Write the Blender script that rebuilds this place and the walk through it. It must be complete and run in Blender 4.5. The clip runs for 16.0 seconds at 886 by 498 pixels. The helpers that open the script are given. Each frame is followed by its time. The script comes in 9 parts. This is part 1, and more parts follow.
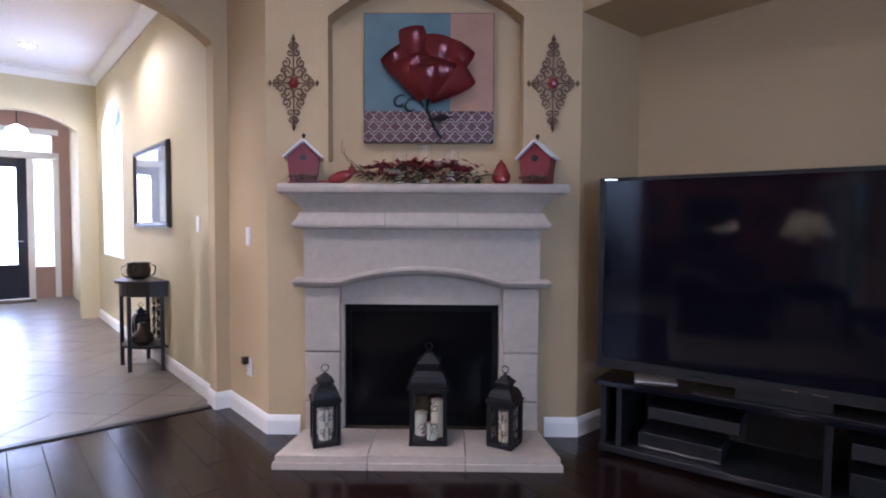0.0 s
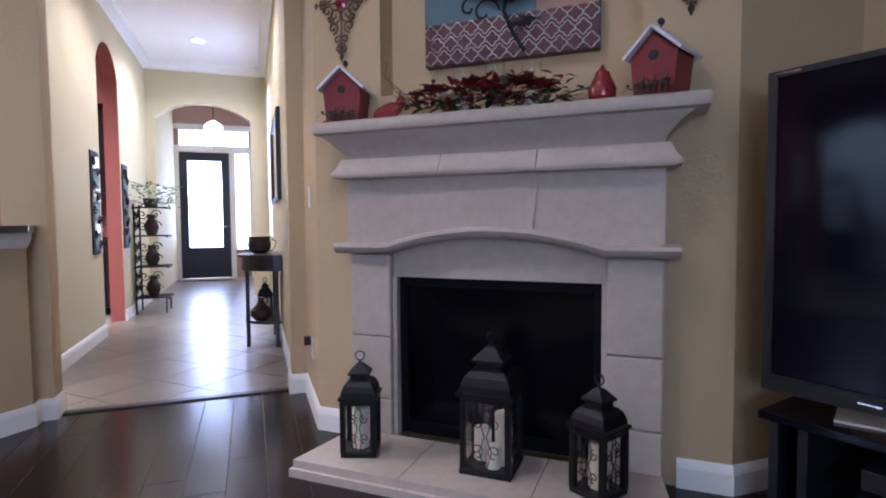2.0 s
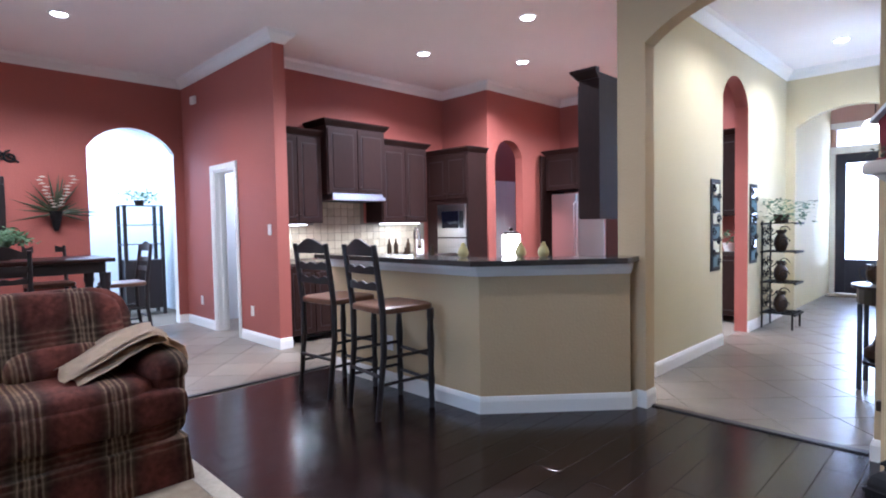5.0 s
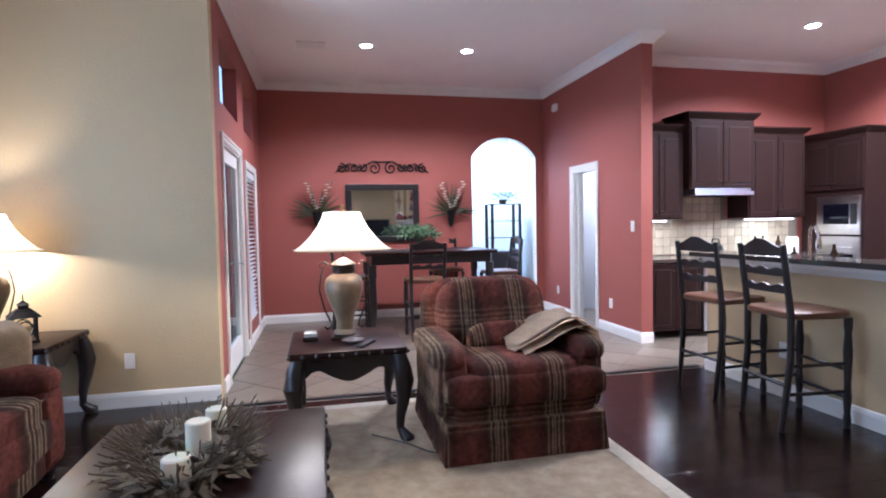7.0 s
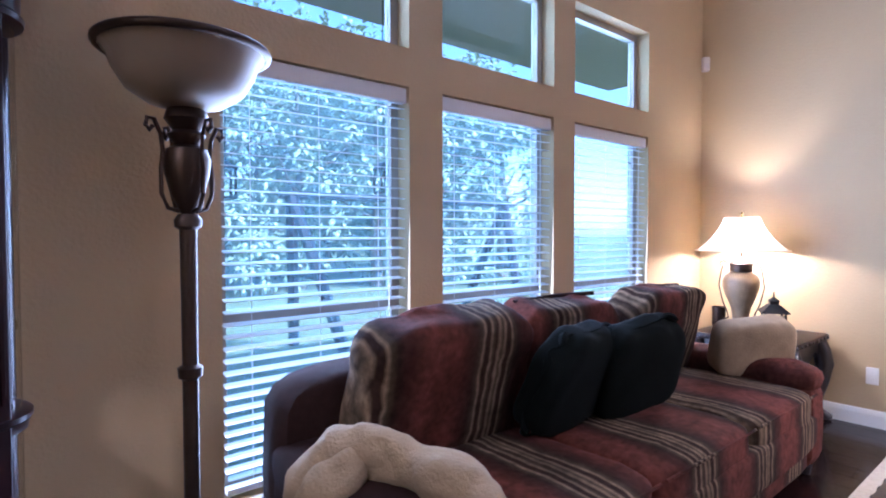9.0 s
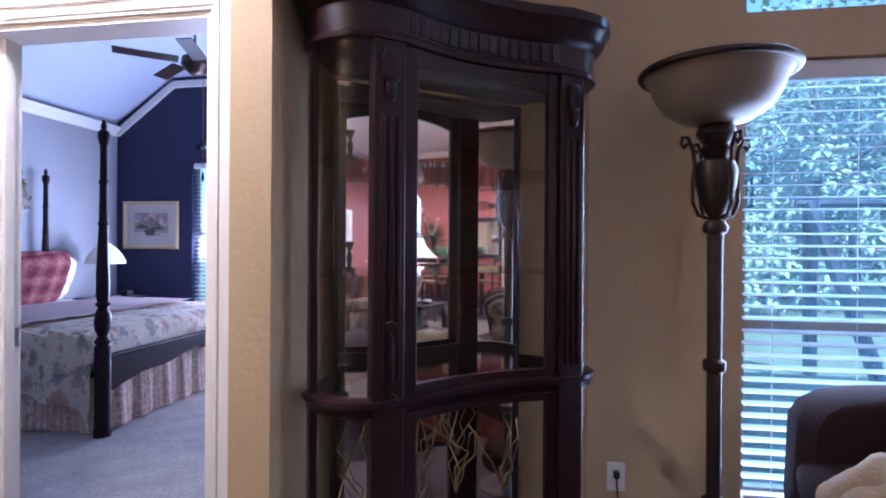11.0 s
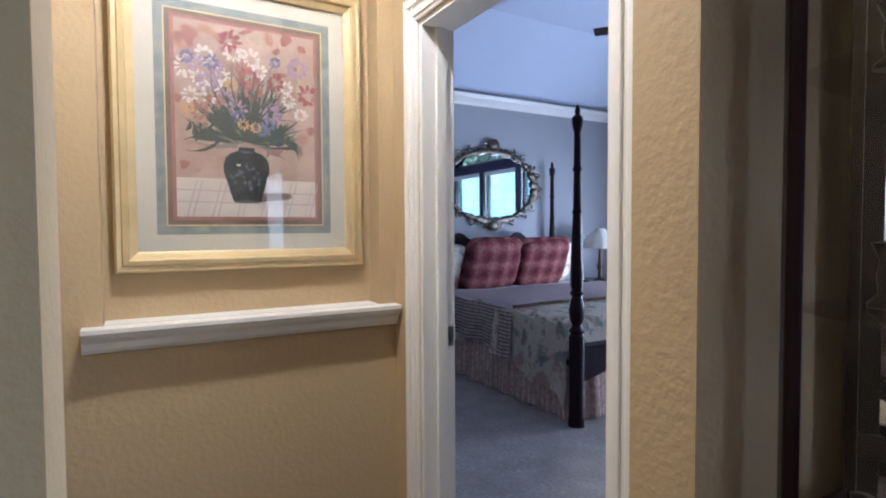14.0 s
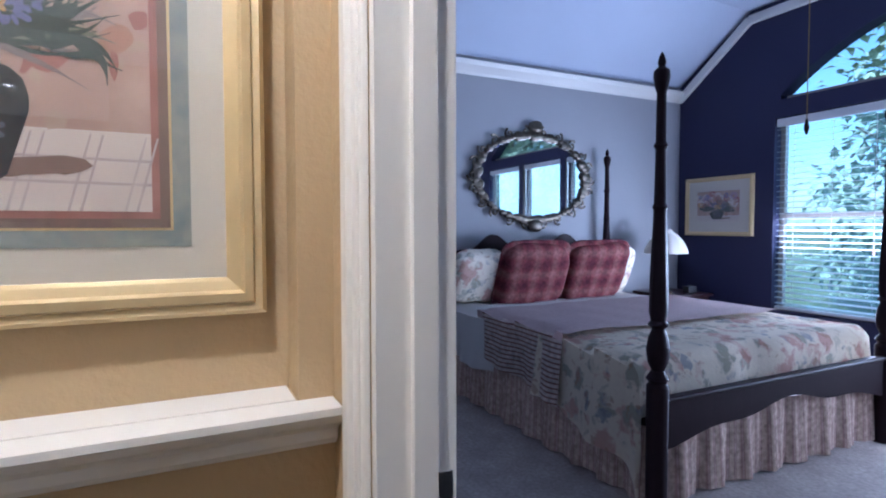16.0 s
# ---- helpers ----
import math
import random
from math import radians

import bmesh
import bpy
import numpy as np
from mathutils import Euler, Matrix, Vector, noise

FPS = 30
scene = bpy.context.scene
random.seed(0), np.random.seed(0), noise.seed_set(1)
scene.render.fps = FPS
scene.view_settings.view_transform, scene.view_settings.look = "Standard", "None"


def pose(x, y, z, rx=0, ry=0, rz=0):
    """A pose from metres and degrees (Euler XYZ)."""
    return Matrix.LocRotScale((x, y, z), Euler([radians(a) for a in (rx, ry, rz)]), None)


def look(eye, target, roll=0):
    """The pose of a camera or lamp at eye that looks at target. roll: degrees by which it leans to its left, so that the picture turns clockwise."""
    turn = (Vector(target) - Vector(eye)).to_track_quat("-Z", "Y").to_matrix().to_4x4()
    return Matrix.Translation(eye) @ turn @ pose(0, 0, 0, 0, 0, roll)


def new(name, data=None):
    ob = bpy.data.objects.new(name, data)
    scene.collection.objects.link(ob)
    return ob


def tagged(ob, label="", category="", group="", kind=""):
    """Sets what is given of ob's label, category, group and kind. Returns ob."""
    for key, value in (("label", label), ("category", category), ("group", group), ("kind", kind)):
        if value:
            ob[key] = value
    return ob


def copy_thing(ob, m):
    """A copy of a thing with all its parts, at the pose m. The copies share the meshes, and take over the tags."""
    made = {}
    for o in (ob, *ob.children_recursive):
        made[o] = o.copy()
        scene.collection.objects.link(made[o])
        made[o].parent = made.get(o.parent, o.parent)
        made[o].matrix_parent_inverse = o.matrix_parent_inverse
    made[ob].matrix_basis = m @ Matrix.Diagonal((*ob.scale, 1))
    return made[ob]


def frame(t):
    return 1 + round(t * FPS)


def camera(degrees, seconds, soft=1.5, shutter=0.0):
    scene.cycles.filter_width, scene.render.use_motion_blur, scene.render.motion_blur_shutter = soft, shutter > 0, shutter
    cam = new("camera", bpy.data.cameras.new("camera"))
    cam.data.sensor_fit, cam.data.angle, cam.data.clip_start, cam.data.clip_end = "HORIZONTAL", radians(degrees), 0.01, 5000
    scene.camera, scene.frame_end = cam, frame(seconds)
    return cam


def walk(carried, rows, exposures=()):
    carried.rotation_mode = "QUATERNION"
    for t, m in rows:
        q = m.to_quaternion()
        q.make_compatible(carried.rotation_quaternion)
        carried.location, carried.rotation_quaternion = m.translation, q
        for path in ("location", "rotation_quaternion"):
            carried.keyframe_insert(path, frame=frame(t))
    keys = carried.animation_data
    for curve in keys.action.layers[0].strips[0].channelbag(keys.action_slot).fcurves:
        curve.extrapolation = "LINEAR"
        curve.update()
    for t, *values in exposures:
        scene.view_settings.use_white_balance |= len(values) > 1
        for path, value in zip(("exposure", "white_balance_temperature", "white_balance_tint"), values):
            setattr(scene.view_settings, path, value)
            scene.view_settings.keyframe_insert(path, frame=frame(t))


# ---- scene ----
cam = camera(78.6, 16.0, soft=2.0)
PATH = [
    (0, (0.526, 0.092, 1.291), (1.828, 1.607, 1.208), 0.3),
    (0.5, (0.893, 0.225, 1.296), (2.168, 1.764, 1.222), 0.5),
    (1, (1.127, 0.333, 1.271), (2.276, 1.968, 1.186), 0.2),
    (1.5, (1.371, 0.421, 1.165), (2.281, 2.2, 1.08), 0.4),
    (2, (1.549, 0.476, 1.081), (2.217, 2.359, 0.977), -0.4),
    (2.5, (1.75, 0.446, 1.044), (2.098, 2.413, 0.947), -0.1),
    (3, (1.892, 0.334, 1.154), (1.985, 2.329, 1.055), -0.5),
    (3.5, (2.051, 0.297, 1.218), (1.729, 2.269, 1.128), -0.4),
    (4, (2.154, 0.424, 1.276), (1.303, 2.232, 1.186), -0.6),
    (4.2, (2.163, 0.435, 1.287), (1.099, 2.126, 1.2), -0.6),
    (6.3, (2.21, -0.163, 1.335), (0.575, 0.985, 1.24), -1.3),
    (6.5, (2.146, -0.235, 1.341), (0.419, 0.77, 1.25), -1.2),
    (7, (2.14, -0.299, 1.356), (0.192, 0.142, 1.267), -1.1),
    (7.5, (2.229, -0.404, 1.375), (0.235, -0.55, 1.298), -1.2),
    (8, (2.267, -0.598, 1.363), (0.407, -1.329, 1.303), -1.1),
    (8.5, (2.305, -0.709, 1.351), (0.728, -1.937, 1.298), -0.9),
    (9, (2.33, -0.764, 1.367), (1.055, -2.304, 1.31), -0.1),
    (9.5, (2.429, -0.688, 1.377), (1.482, -2.448, 1.314), 0.5),
    (10, (2.5, -0.599, 1.318), (1.972, -2.528, 1.321), -0.1),
    (10.2, (2.516, -0.588, 1.307), (2.163, -2.557, 1.324), 0.0),
    (12.3, (2.39, -0.684, 1.371), (3.6, -2.275, 1.302), -0.2),
    (12.5, (2.414, -0.728, 1.37), (3.722, -2.239, 1.294), -0.3),
    (13, (2.499, -0.922, 1.369), (4.016, -2.222, 1.291), -0.2),
    (13.5, (2.598, -1.077, 1.368), (4.232, -2.227, 1.288), -0.1),
    (14, (2.687, -1.274, 1.371), (4.419, -2.272, 1.295), -0.3),
    (14.5, (2.838, -1.431, 1.361), (4.638, -2.3, 1.285), -0.2),
    (15, (3.06, -1.59, 1.386), (4.873, -2.431, 1.308), 0.0),
    (15.5, (3.335, -1.715, 1.383), (5.148, -2.556, 1.306), -0.2),
    (16, (3.572, -1.87, 1.387), (5.37, -2.741, 1.307), -0.1),
]
EXPOSURES = ((0.0, 1.22, 5080, 24), (2.5, 1.0, 5080, 23), (4.0, 1.2, 4870, 16), (6.5, 1.2, 4850, 15), (7.5, 1.36, 5000, 18), (8.0, 1.54, 4850, 17), (9.0, 1.68, 4870, 30), (9.5, 1.68, 4750, 31), (10.2, 1.7, 4760, 34), (12.5, 0.8, 5150, 15), (14.5, 0.87, 5150, 12), (16.0, 0.88, 4950, 15))
walk(cam, [(t, look(eye, target, roll)) for t, eye, target, roll in PATH], EXPOSURES)

# ---- world and light ----
world = bpy.data.worlds.new("world")
scene.world = world
world.use_nodes = True
_n = world.node_tree.nodes
_sky = _n.new("ShaderNodeTexSky")
_sky.sky_type, _sky.sun_disc, _sky.sun_elevation, _sky.sun_rotation = "NISHITA", False, radians(50), radians(-15)
world.node_tree.links.new(_sky.outputs[0], _n["Background"].inputs[0])
_n["Background"].inputs[1].default_value = 0.15
_sun = new("sun", bpy.data.lights.new("sun", "SUN"))
_sun.data.energy, _sun.data.angle, _sun.data.color = 5.0, radians(0.6), (1, 0.96, 0.9)
_sun.matrix_world = look((-8, 24, 30), (0, -6, 0))

DINING_W, KITCHEN_W, HALL_W, TABLE_W, ALCOVE_W, LIVING_W = 125, 180, 70, 34, 60, 42
WINDOW_W, ENTRY_W, BEDROOM_W = 27, 74, 104


def lamp(name, kind, m, watts, colour, size=0.1, size_y=None, spot=None):
    data = bpy.data.lights.new(name, kind)
    data.energy, data.color = watts, colour
    if kind == "AREA":
        data.size = size
        if size_y:
            data.shape, data.size_y = "RECTANGLE", size_y
    else:
        data.shadow_soft_size = size
    if kind == "SPOT":
        data.spot_size, data.spot_blend = radians(spot), 0.6
    ob = new(name, data)
    ob.matrix_world = m
    return ob


# ---- materials ----
def mat(name, colour, rough=0.6, metal=0.0, grain=0.0, grain_scale=60.0, stain=0.0, stain_scale=2.5, bump=0.0, bump_scale=200.0, stretch=None, second=None, vary=0.0, coat=0.0, **more):
    m = bpy.data.materials.new(name)
    m.use_nodes = True
    n, l = m.node_tree.nodes, m.node_tree.links
    b = n["Principled BSDF"]
    b.inputs["Roughness"].default_value, b.inputs["Metallic"].default_value = rough, metal
    b.inputs["Coat Weight"].default_value = coat
    for key, value in more.items():
        b.inputs[key.replace("_", " ")].default_value = value
    c = (*colour, 1)
    b.inputs["Base Color"].default_value = c
    if not (grain or stain or bump or vary):
        return m
    at = n.new("ShaderNodeTexCoord").outputs["Object"]
    if stretch:
        mp = n.new("ShaderNodeMapping")
        mp.inputs["Scale"].default_value = stretch
        l.new(at, mp.inputs["Vector"])
        at = mp.outputs[0]
    out = None
    src = c
    for amount, scale in ((stain, stain_scale), (grain, grain_scale)):
        if not amount:
            continue
        t = n.new("ShaderNodeTexNoise")
        t.inputs["Scale"].default_value, t.inputs["Detail"].default_value = scale, 5
        l.new(at, t.inputs["Vector"])
        r = n.new("ShaderNodeMapRange")
        r.inputs["From Min"].default_value, r.inputs["From Max"].default_value = 0.3, 0.7
        l.new(t.outputs["Fac"], r.inputs["Value"])
        mx = n.new("ShaderNodeMix")
        mx.data_type = "RGBA"
        two = second or tuple(v * 0.45 for v in colour)
        if out:
            l.new(out, mx.inputs["A"])
        else:
            mx.inputs["A"].default_value = src
        mx.inputs["B"].default_value = (*two, 1)
        k = n.new("ShaderNodeMath")
        k.operation = "MULTIPLY"
        k.inputs[1].default_value = amount
        l.new(r.outputs[0], k.inputs[0])
        l.new(k.outputs[0], mx.inputs["Factor"])
        out = mx.outputs["Result"]
    if vary:
        info = n.new("ShaderNodeObjectInfo")
        r = n.new("ShaderNodeMapRange")
        r.inputs["To Min"].default_value, r.inputs["To Max"].default_value = 1 - vary, 1 + vary
        l.new(info.outputs["Random"], r.inputs["Value"])
        hs = n.new("ShaderNodeHueSaturation")
        l.new(r.outputs[0], hs.inputs["Value"])
        if out:
            l.new(out, hs.inputs["Color"])
        else:
            hs.inputs["Color"].default_value = c
        out = hs.outputs[0]
    if out:
        l.new(out, b.inputs["Base Color"])
    if bump:
        t = n.new("ShaderNodeTexNoise")
        t.inputs["Scale"].default_value, t.inputs["Detail"].default_value = bump_scale, 3
        l.new(at, t.inputs["Vector"])
        bp = n.new("ShaderNodeBump")
        bp.inputs["Strength"].default_value, bp.inputs["Distance"].default_value = min(bump, 1.0), 0.004
        l.new(t.outputs["Fac"], bp.inputs["Height"])
        l.new(bp.outputs[0], b.inputs["Normal"])
    return m


def glow(name, colour, strength):
    m = bpy.data.materials.new(name)
    m.use_nodes = True
    b = m.node_tree.nodes["Principled BSDF"]
    b.inputs["Base Color"].default_value = (*colour, 1)
    b.inputs["Emission Color"].default_value = (*colour, 1)
    b.inputs["Emission Strength"].default_value = strength
    return m


def glass(name, tint=(1, 1, 1), rough=0.0):
    m = bpy.data.materials.new(name)
    m.use_nodes = True
    n, l = m.node_tree.nodes, m.node_tree.links
    tr, gl, mx, lw = n.new("ShaderNodeBsdfTransparent"), n.new("ShaderNodeBsdfGlossy"), n.new("ShaderNodeMixShader"), n.new("ShaderNodeLayerWeight")
    tr.inputs[0].default_value = (*tint, 1)
    gl.inputs["Roughness"].default_value = rough
    lw.inputs["Blend"].default_value = 0.5
    p5, ma = n.new("ShaderNodeMath"), n.new("ShaderNodeMath")
    p5.operation, ma.operation = "POWER", "MULTIPLY_ADD"
    p5.inputs[1].default_value, ma.inputs[1].default_value, ma.inputs[2].default_value = 5.0, 0.9, 0.035
    l.new(lw.outputs["Facing"], p5.inputs[0])
    l.new(p5.outputs[0], ma.inputs[0])
    l.new(ma.outputs[0], mx.inputs[0])
    l.new(tr.outputs[0], mx.inputs[1])
    l.new(gl.outputs[0], mx.inputs[2])
    l.new(mx.outputs[0], n["Material Output"].inputs[0])
    return m


YELLOW = mat("ochre wall paint", (0.49, 0.362, 0.20), 0.75, stain=0.08, stain_scale=1.5, bump=0.6, bump_scale=60)
CREAM = mat("cream hall paint", (0.56, 0.48, 0.29), 0.75, stain=0.06, bump=0.5, bump_scale=45)
RED = mat("terracotta wall paint", (0.31, 0.085, 0.062), 0.7, stain=0.08, bump=0.4, bump_scale=45)
CEIL = mat("ceiling paint", (0.87, 0.82, 0.78), 0.85, stain=0.05, bump=0.4, bump_scale=60)
WHITE = mat("white gloss trim", (0.78, 0.75, 0.70), 0.4, stain=0.06, stain_scale=4)
ENTRYPAINT = mat("rose-brown entry paint", (0.40, 0.25, 0.20), 0.75, stain=0.06, bump=0.4, bump_scale=45)
TAUPE = mat("grey-blue bedroom paint", (0.33, 0.33, 0.345), 0.75, stain=0.06, bump=0.3, bump_scale=45)
NAVY = mat("navy bedroom paint", (0.018, 0.018, 0.06), 0.7, stain=0.1, bump=0.3, bump_scale=45)
BLUECEIL = mat("pale blue ceiling paint", (0.55, 0.60, 0.72), 0.85, stain=0.05, bump=0.3)
STONE = mat("cast limestone", (0.50, 0.42, 0.34), 0.6, grain=0.22, grain_scale=25, stain=0.18, stain_scale=3, bump=0.35, bump_scale=90)
PLANK = mat("dark hardwood plank", (0.013, 0.0055, 0.005), 0.17, grain=0.5, grain_scale=14, stretch=(1, 14, 1), bump=0.05, bump_scale=30, vary=0.25, Specular_IOR_Level=0.36)
TILE = mat("beige porcelain tile", (0.18, 0.145, 0.11), 0.3, stain=0.35, stain_scale=5, grain=0.2, grain_scale=40, bump=0.1, bump_scale=60, vary=0.14)
GROUT = mat("tile grout", (0.20, 0.17, 0.13), 0.9, grain=0.3)
CARPET = mat("grey-beige carpet", (0.46, 0.40, 0.365), 0.95, grain=0.7, grain_scale=45, stain=0.6, stain_scale=5, bump=1.0, bump_scale=300)
MAHOGANY = mat("old dark mahogany", (0.017, 0.007, 0.010), 0.5, grain=0.5, grain_scale=10, stretch=(8, 8, 1), Specular_IOR_Level=0.14)
CHERRY = mat("dark cherry wood", (0.020, 0.006, 0.007), 0.3, grain=0.5, grain_scale=10, stretch=(8, 8, 1), Specular_IOR_Level=0.32)
CABINET = mat("dark stained cabinet wood", (0.024, 0.011, 0.009), 0.45, grain=0.6, grain_scale=10, stretch=(8, 8, 1), vary=0.12, Specular_IOR_Level=0.13)
BLACKWOOD = mat("black-brown painted wood", (0.016, 0.011, 0.011), 0.35, grain=0.4, grain_scale=20, stretch=(6, 6, 1))
WALNUT = mat("dark walnut wood", (0.022, 0.009, 0.007), 0.36, grain=0.5, grain_scale=10, stretch=(2, 12, 2), Specular_IOR_Level=0.13)
IRON = mat("black wrought iron", (0.02, 0.018, 0.018), 0.5, 0.7, stain=0.3, stain_scale=20)
BLACK = mat("black plastic", (0.012, 0.012, 0.013), 0.35, grain=0.2)
SCREEN = mat("dark glossy television glass", (0.004, 0.004, 0.008), 0.07, Specular_IOR_Level=0.22)
STEEL = mat("brushed stainless steel", (0.55, 0.55, 0.56), 0.28, 1.0, grain=0.12, grain_scale=40, stretch=(1, 1, 20))
CHROME = mat("chrome", (0.8, 0.8, 0.8), 0.1, 1.0)
BRASS = mat("aged brass", (0.35, 0.24, 0.1), 0.35, 1.0, stain=0.4, stain_scale=12)
GRANITE = mat("black granite", (0.02, 0.017, 0.016), 0.12, grain=0.5, grain_scale=150, second=(0.14, 0.12, 0.1))
WAX = mat("ivory candle wax", (0.75, 0.68, 0.52), 0.5, Subsurface_Weight=0.2, stain=0.1)
CLEAR = glass("clear glass")
PANE = glass("window glass", (0.80, 0.93, 0.97))
BULB = glow("lit bulb", (1, 0.93, 0.82), 30)


# ---- mesh helpers ----
def part(name, bm, material, parent=None, label="", smooth=False, kind=""):
    me = bpy.data.meshes.new(name)
    bmesh.ops.recalc_face_normals(bm, faces=bm.faces)
    if smooth:
        for f in bm.faces:
            f.smooth = True
    bm.to_mesh(me)
    bm.free()
    if smooth:
        me.set_sharp_from_angle(angle=radians(38))
    for m in (material if isinstance(material, (list, tuple)) else (material,)):
        me.materials.append(m)
    ob = new(name, me)
    ob.parent = parent
    return tagged(ob, label, "", "", kind)


def thing(name, m, label, category, group="", kind=""):
    ob = new(name)
    ob.empty_display_size = 0.05
    ob.matrix_world = m
    return tagged(ob, label, category, group, kind)


def box(bm, x0, y0, z0, x1, y1, z1, bevel=0.0, m=None, mi=0):
    vs = [bm.verts.new((x, y, z)) for z in (z0, z1) for x, y in ((x0, y0), (x1, y0), (x1, y1), (x0, y1))]
    fs = [bm.faces.new([vs[i] for i in q]) for q in ((3, 2, 1, 0), (4, 5, 6, 7), (0, 1, 5, 4), (1, 2, 6, 5), (2, 3, 7, 6), (3, 0, 4, 7))]
    for f in fs:
        f.material_index = mi
    if bevel:
        es = list({e for f in fs for e in f.edges})
        r = bmesh.ops.bevel(bm, geom=es, offset=bevel, segments=2, affect="EDGES", profile=0.5)
        vs = list({v for v in vs if v.is_valid} | set(r["verts"]))
    if m is not None:
        bmesh.ops.transform(bm, matrix=m, verts=vs)
    return vs


def bx(x0, y0, z0, x1, y1, z1, bevel=0.0, m=None):
    bm = bmesh.new()
    box(bm, x0, y0, z0, x1, y1, z1, bevel, m)
    return bm


def lathe(bm, profile, steps=24, m=None, ripple=None):
    rings = []
    for r, z in profile:
        ring = []
        for i in range(steps):
            a = 2 * math.pi * i / steps
            q = r * (ripple(a, z) if ripple else 1)
            v = Vector((q * math.cos(a), q * math.sin(a), z))
            ring.append(bm.verts.new(m @ v if m is not None else v))
        rings.append(ring)
    for a, b in zip(rings, rings[1:]):
        for i in range(steps):
            j = (i + 1) % steps
            bm.faces.new((a[i], a[j], b[j], b[i]))
    for ring, r in ((rings[0], profile[0][0]), (rings[-1], profile[-1][0])):
        if r > 1e-4:
            bm.faces.new(ring)
    return bm


def lat(profile, steps=24, m=None, ripple=None):
    return lathe(bmesh.new(), profile, steps, m, ripple)


def tube(bm, points, r, steps=8, radii=None):
    pts = [Vector(p) for p in points]
    rings = []
    up = Vector((0.13, 0.21, 0.97))
    for i, p in enumerate(pts):
        d = (pts[min(i + 1, len(pts) - 1)] - pts[max(i - 1, 0)]).normalized()
        s = d.cross(up)
        if s.length < 0.05:
            s = d.cross(Vector((1, 0, 0)))
        s.normalize()
        u = s.cross(d)
        q = radii[i] if radii else r
        rings.append([bm.verts.new(p + q * (math.cos(2 * math.pi * k / steps) * s + math.sin(2 * math.pi * k / steps) * u)) for k in range(steps)])
    for a, b in zip(rings, rings[1:]):
        for i in range(steps):
            j = (i + 1) % steps
            bm.faces.new((a[i], a[j], b[j], b[i]))
    bm.faces.new(rings[0])
    bm.faces.new(rings[-1])
    return bm


def prism(bm, outline, z0, z1, m=None, mi=0):
    """An upright body over a plan outline."""
    lo = [bm.verts.new((x, y, z0)) for x, y in outline]
    hi = [bm.verts.new((x, y, z1)) for x, y in outline]
    fs = [bm.faces.new(lo[::-1]), bm.faces.new(hi)]
    for i in range(len(lo)):
        j = (i + 1) % len(lo)
        fs.append(bm.faces.new((lo[i], lo[j], hi[j], hi[i])))
    for f in fs:
        f.material_index = mi
    if m is not None:
        bmesh.ops.transform(bm, matrix=m, verts=lo + hi)
    return lo + hi


def sweep(bm, path, profile, closed=False):
    """A moulding: profile of (out, up) drawn along a plan path; out points to the path's right."""
    n = len(path)
    rows = []
    for i in range(n):
        p = Vector(path[i]).to_2d()
        a = Vector(path[i - 1]).to_2d() if (i or closed) else None
        b = Vector(path[(i + 1) % n]).to_2d() if (i < n - 1 or closed) else None
        d1 = (p - a).normalized() if a is not None else None
        d2 = (b - p).normalized() if b is not None else None
        n1 = Vector((d1.y, -d1.x)) if d1 is not None else None
        n2 = Vector((d2.y, -d2.x)) if d2 is not None else None
        if n1 is None:
            q = n2
        elif n2 is None:
            q = n1
        else:
            q = n1 + n2
            q = q / max(q.length_squared / 2, 0.15)
        z = path[i][2]
        rows.append([bm.verts.new((p.x + q.x * o, p.y + q.y * o, z + u)) for o, u in profile])
    m = len(profile)
    for i in range(n if closed else n - 1):
        a, b = rows[i], rows[(i + 1) % n]
        for k in range(m):
            bm.faces.new((a[k], a[(k + 1) % m], b[(k + 1) % m], b[k]))
    if not closed:
        bm.faces.new(rows[0])
        bm.faces.new(rows[-1])
    return bm


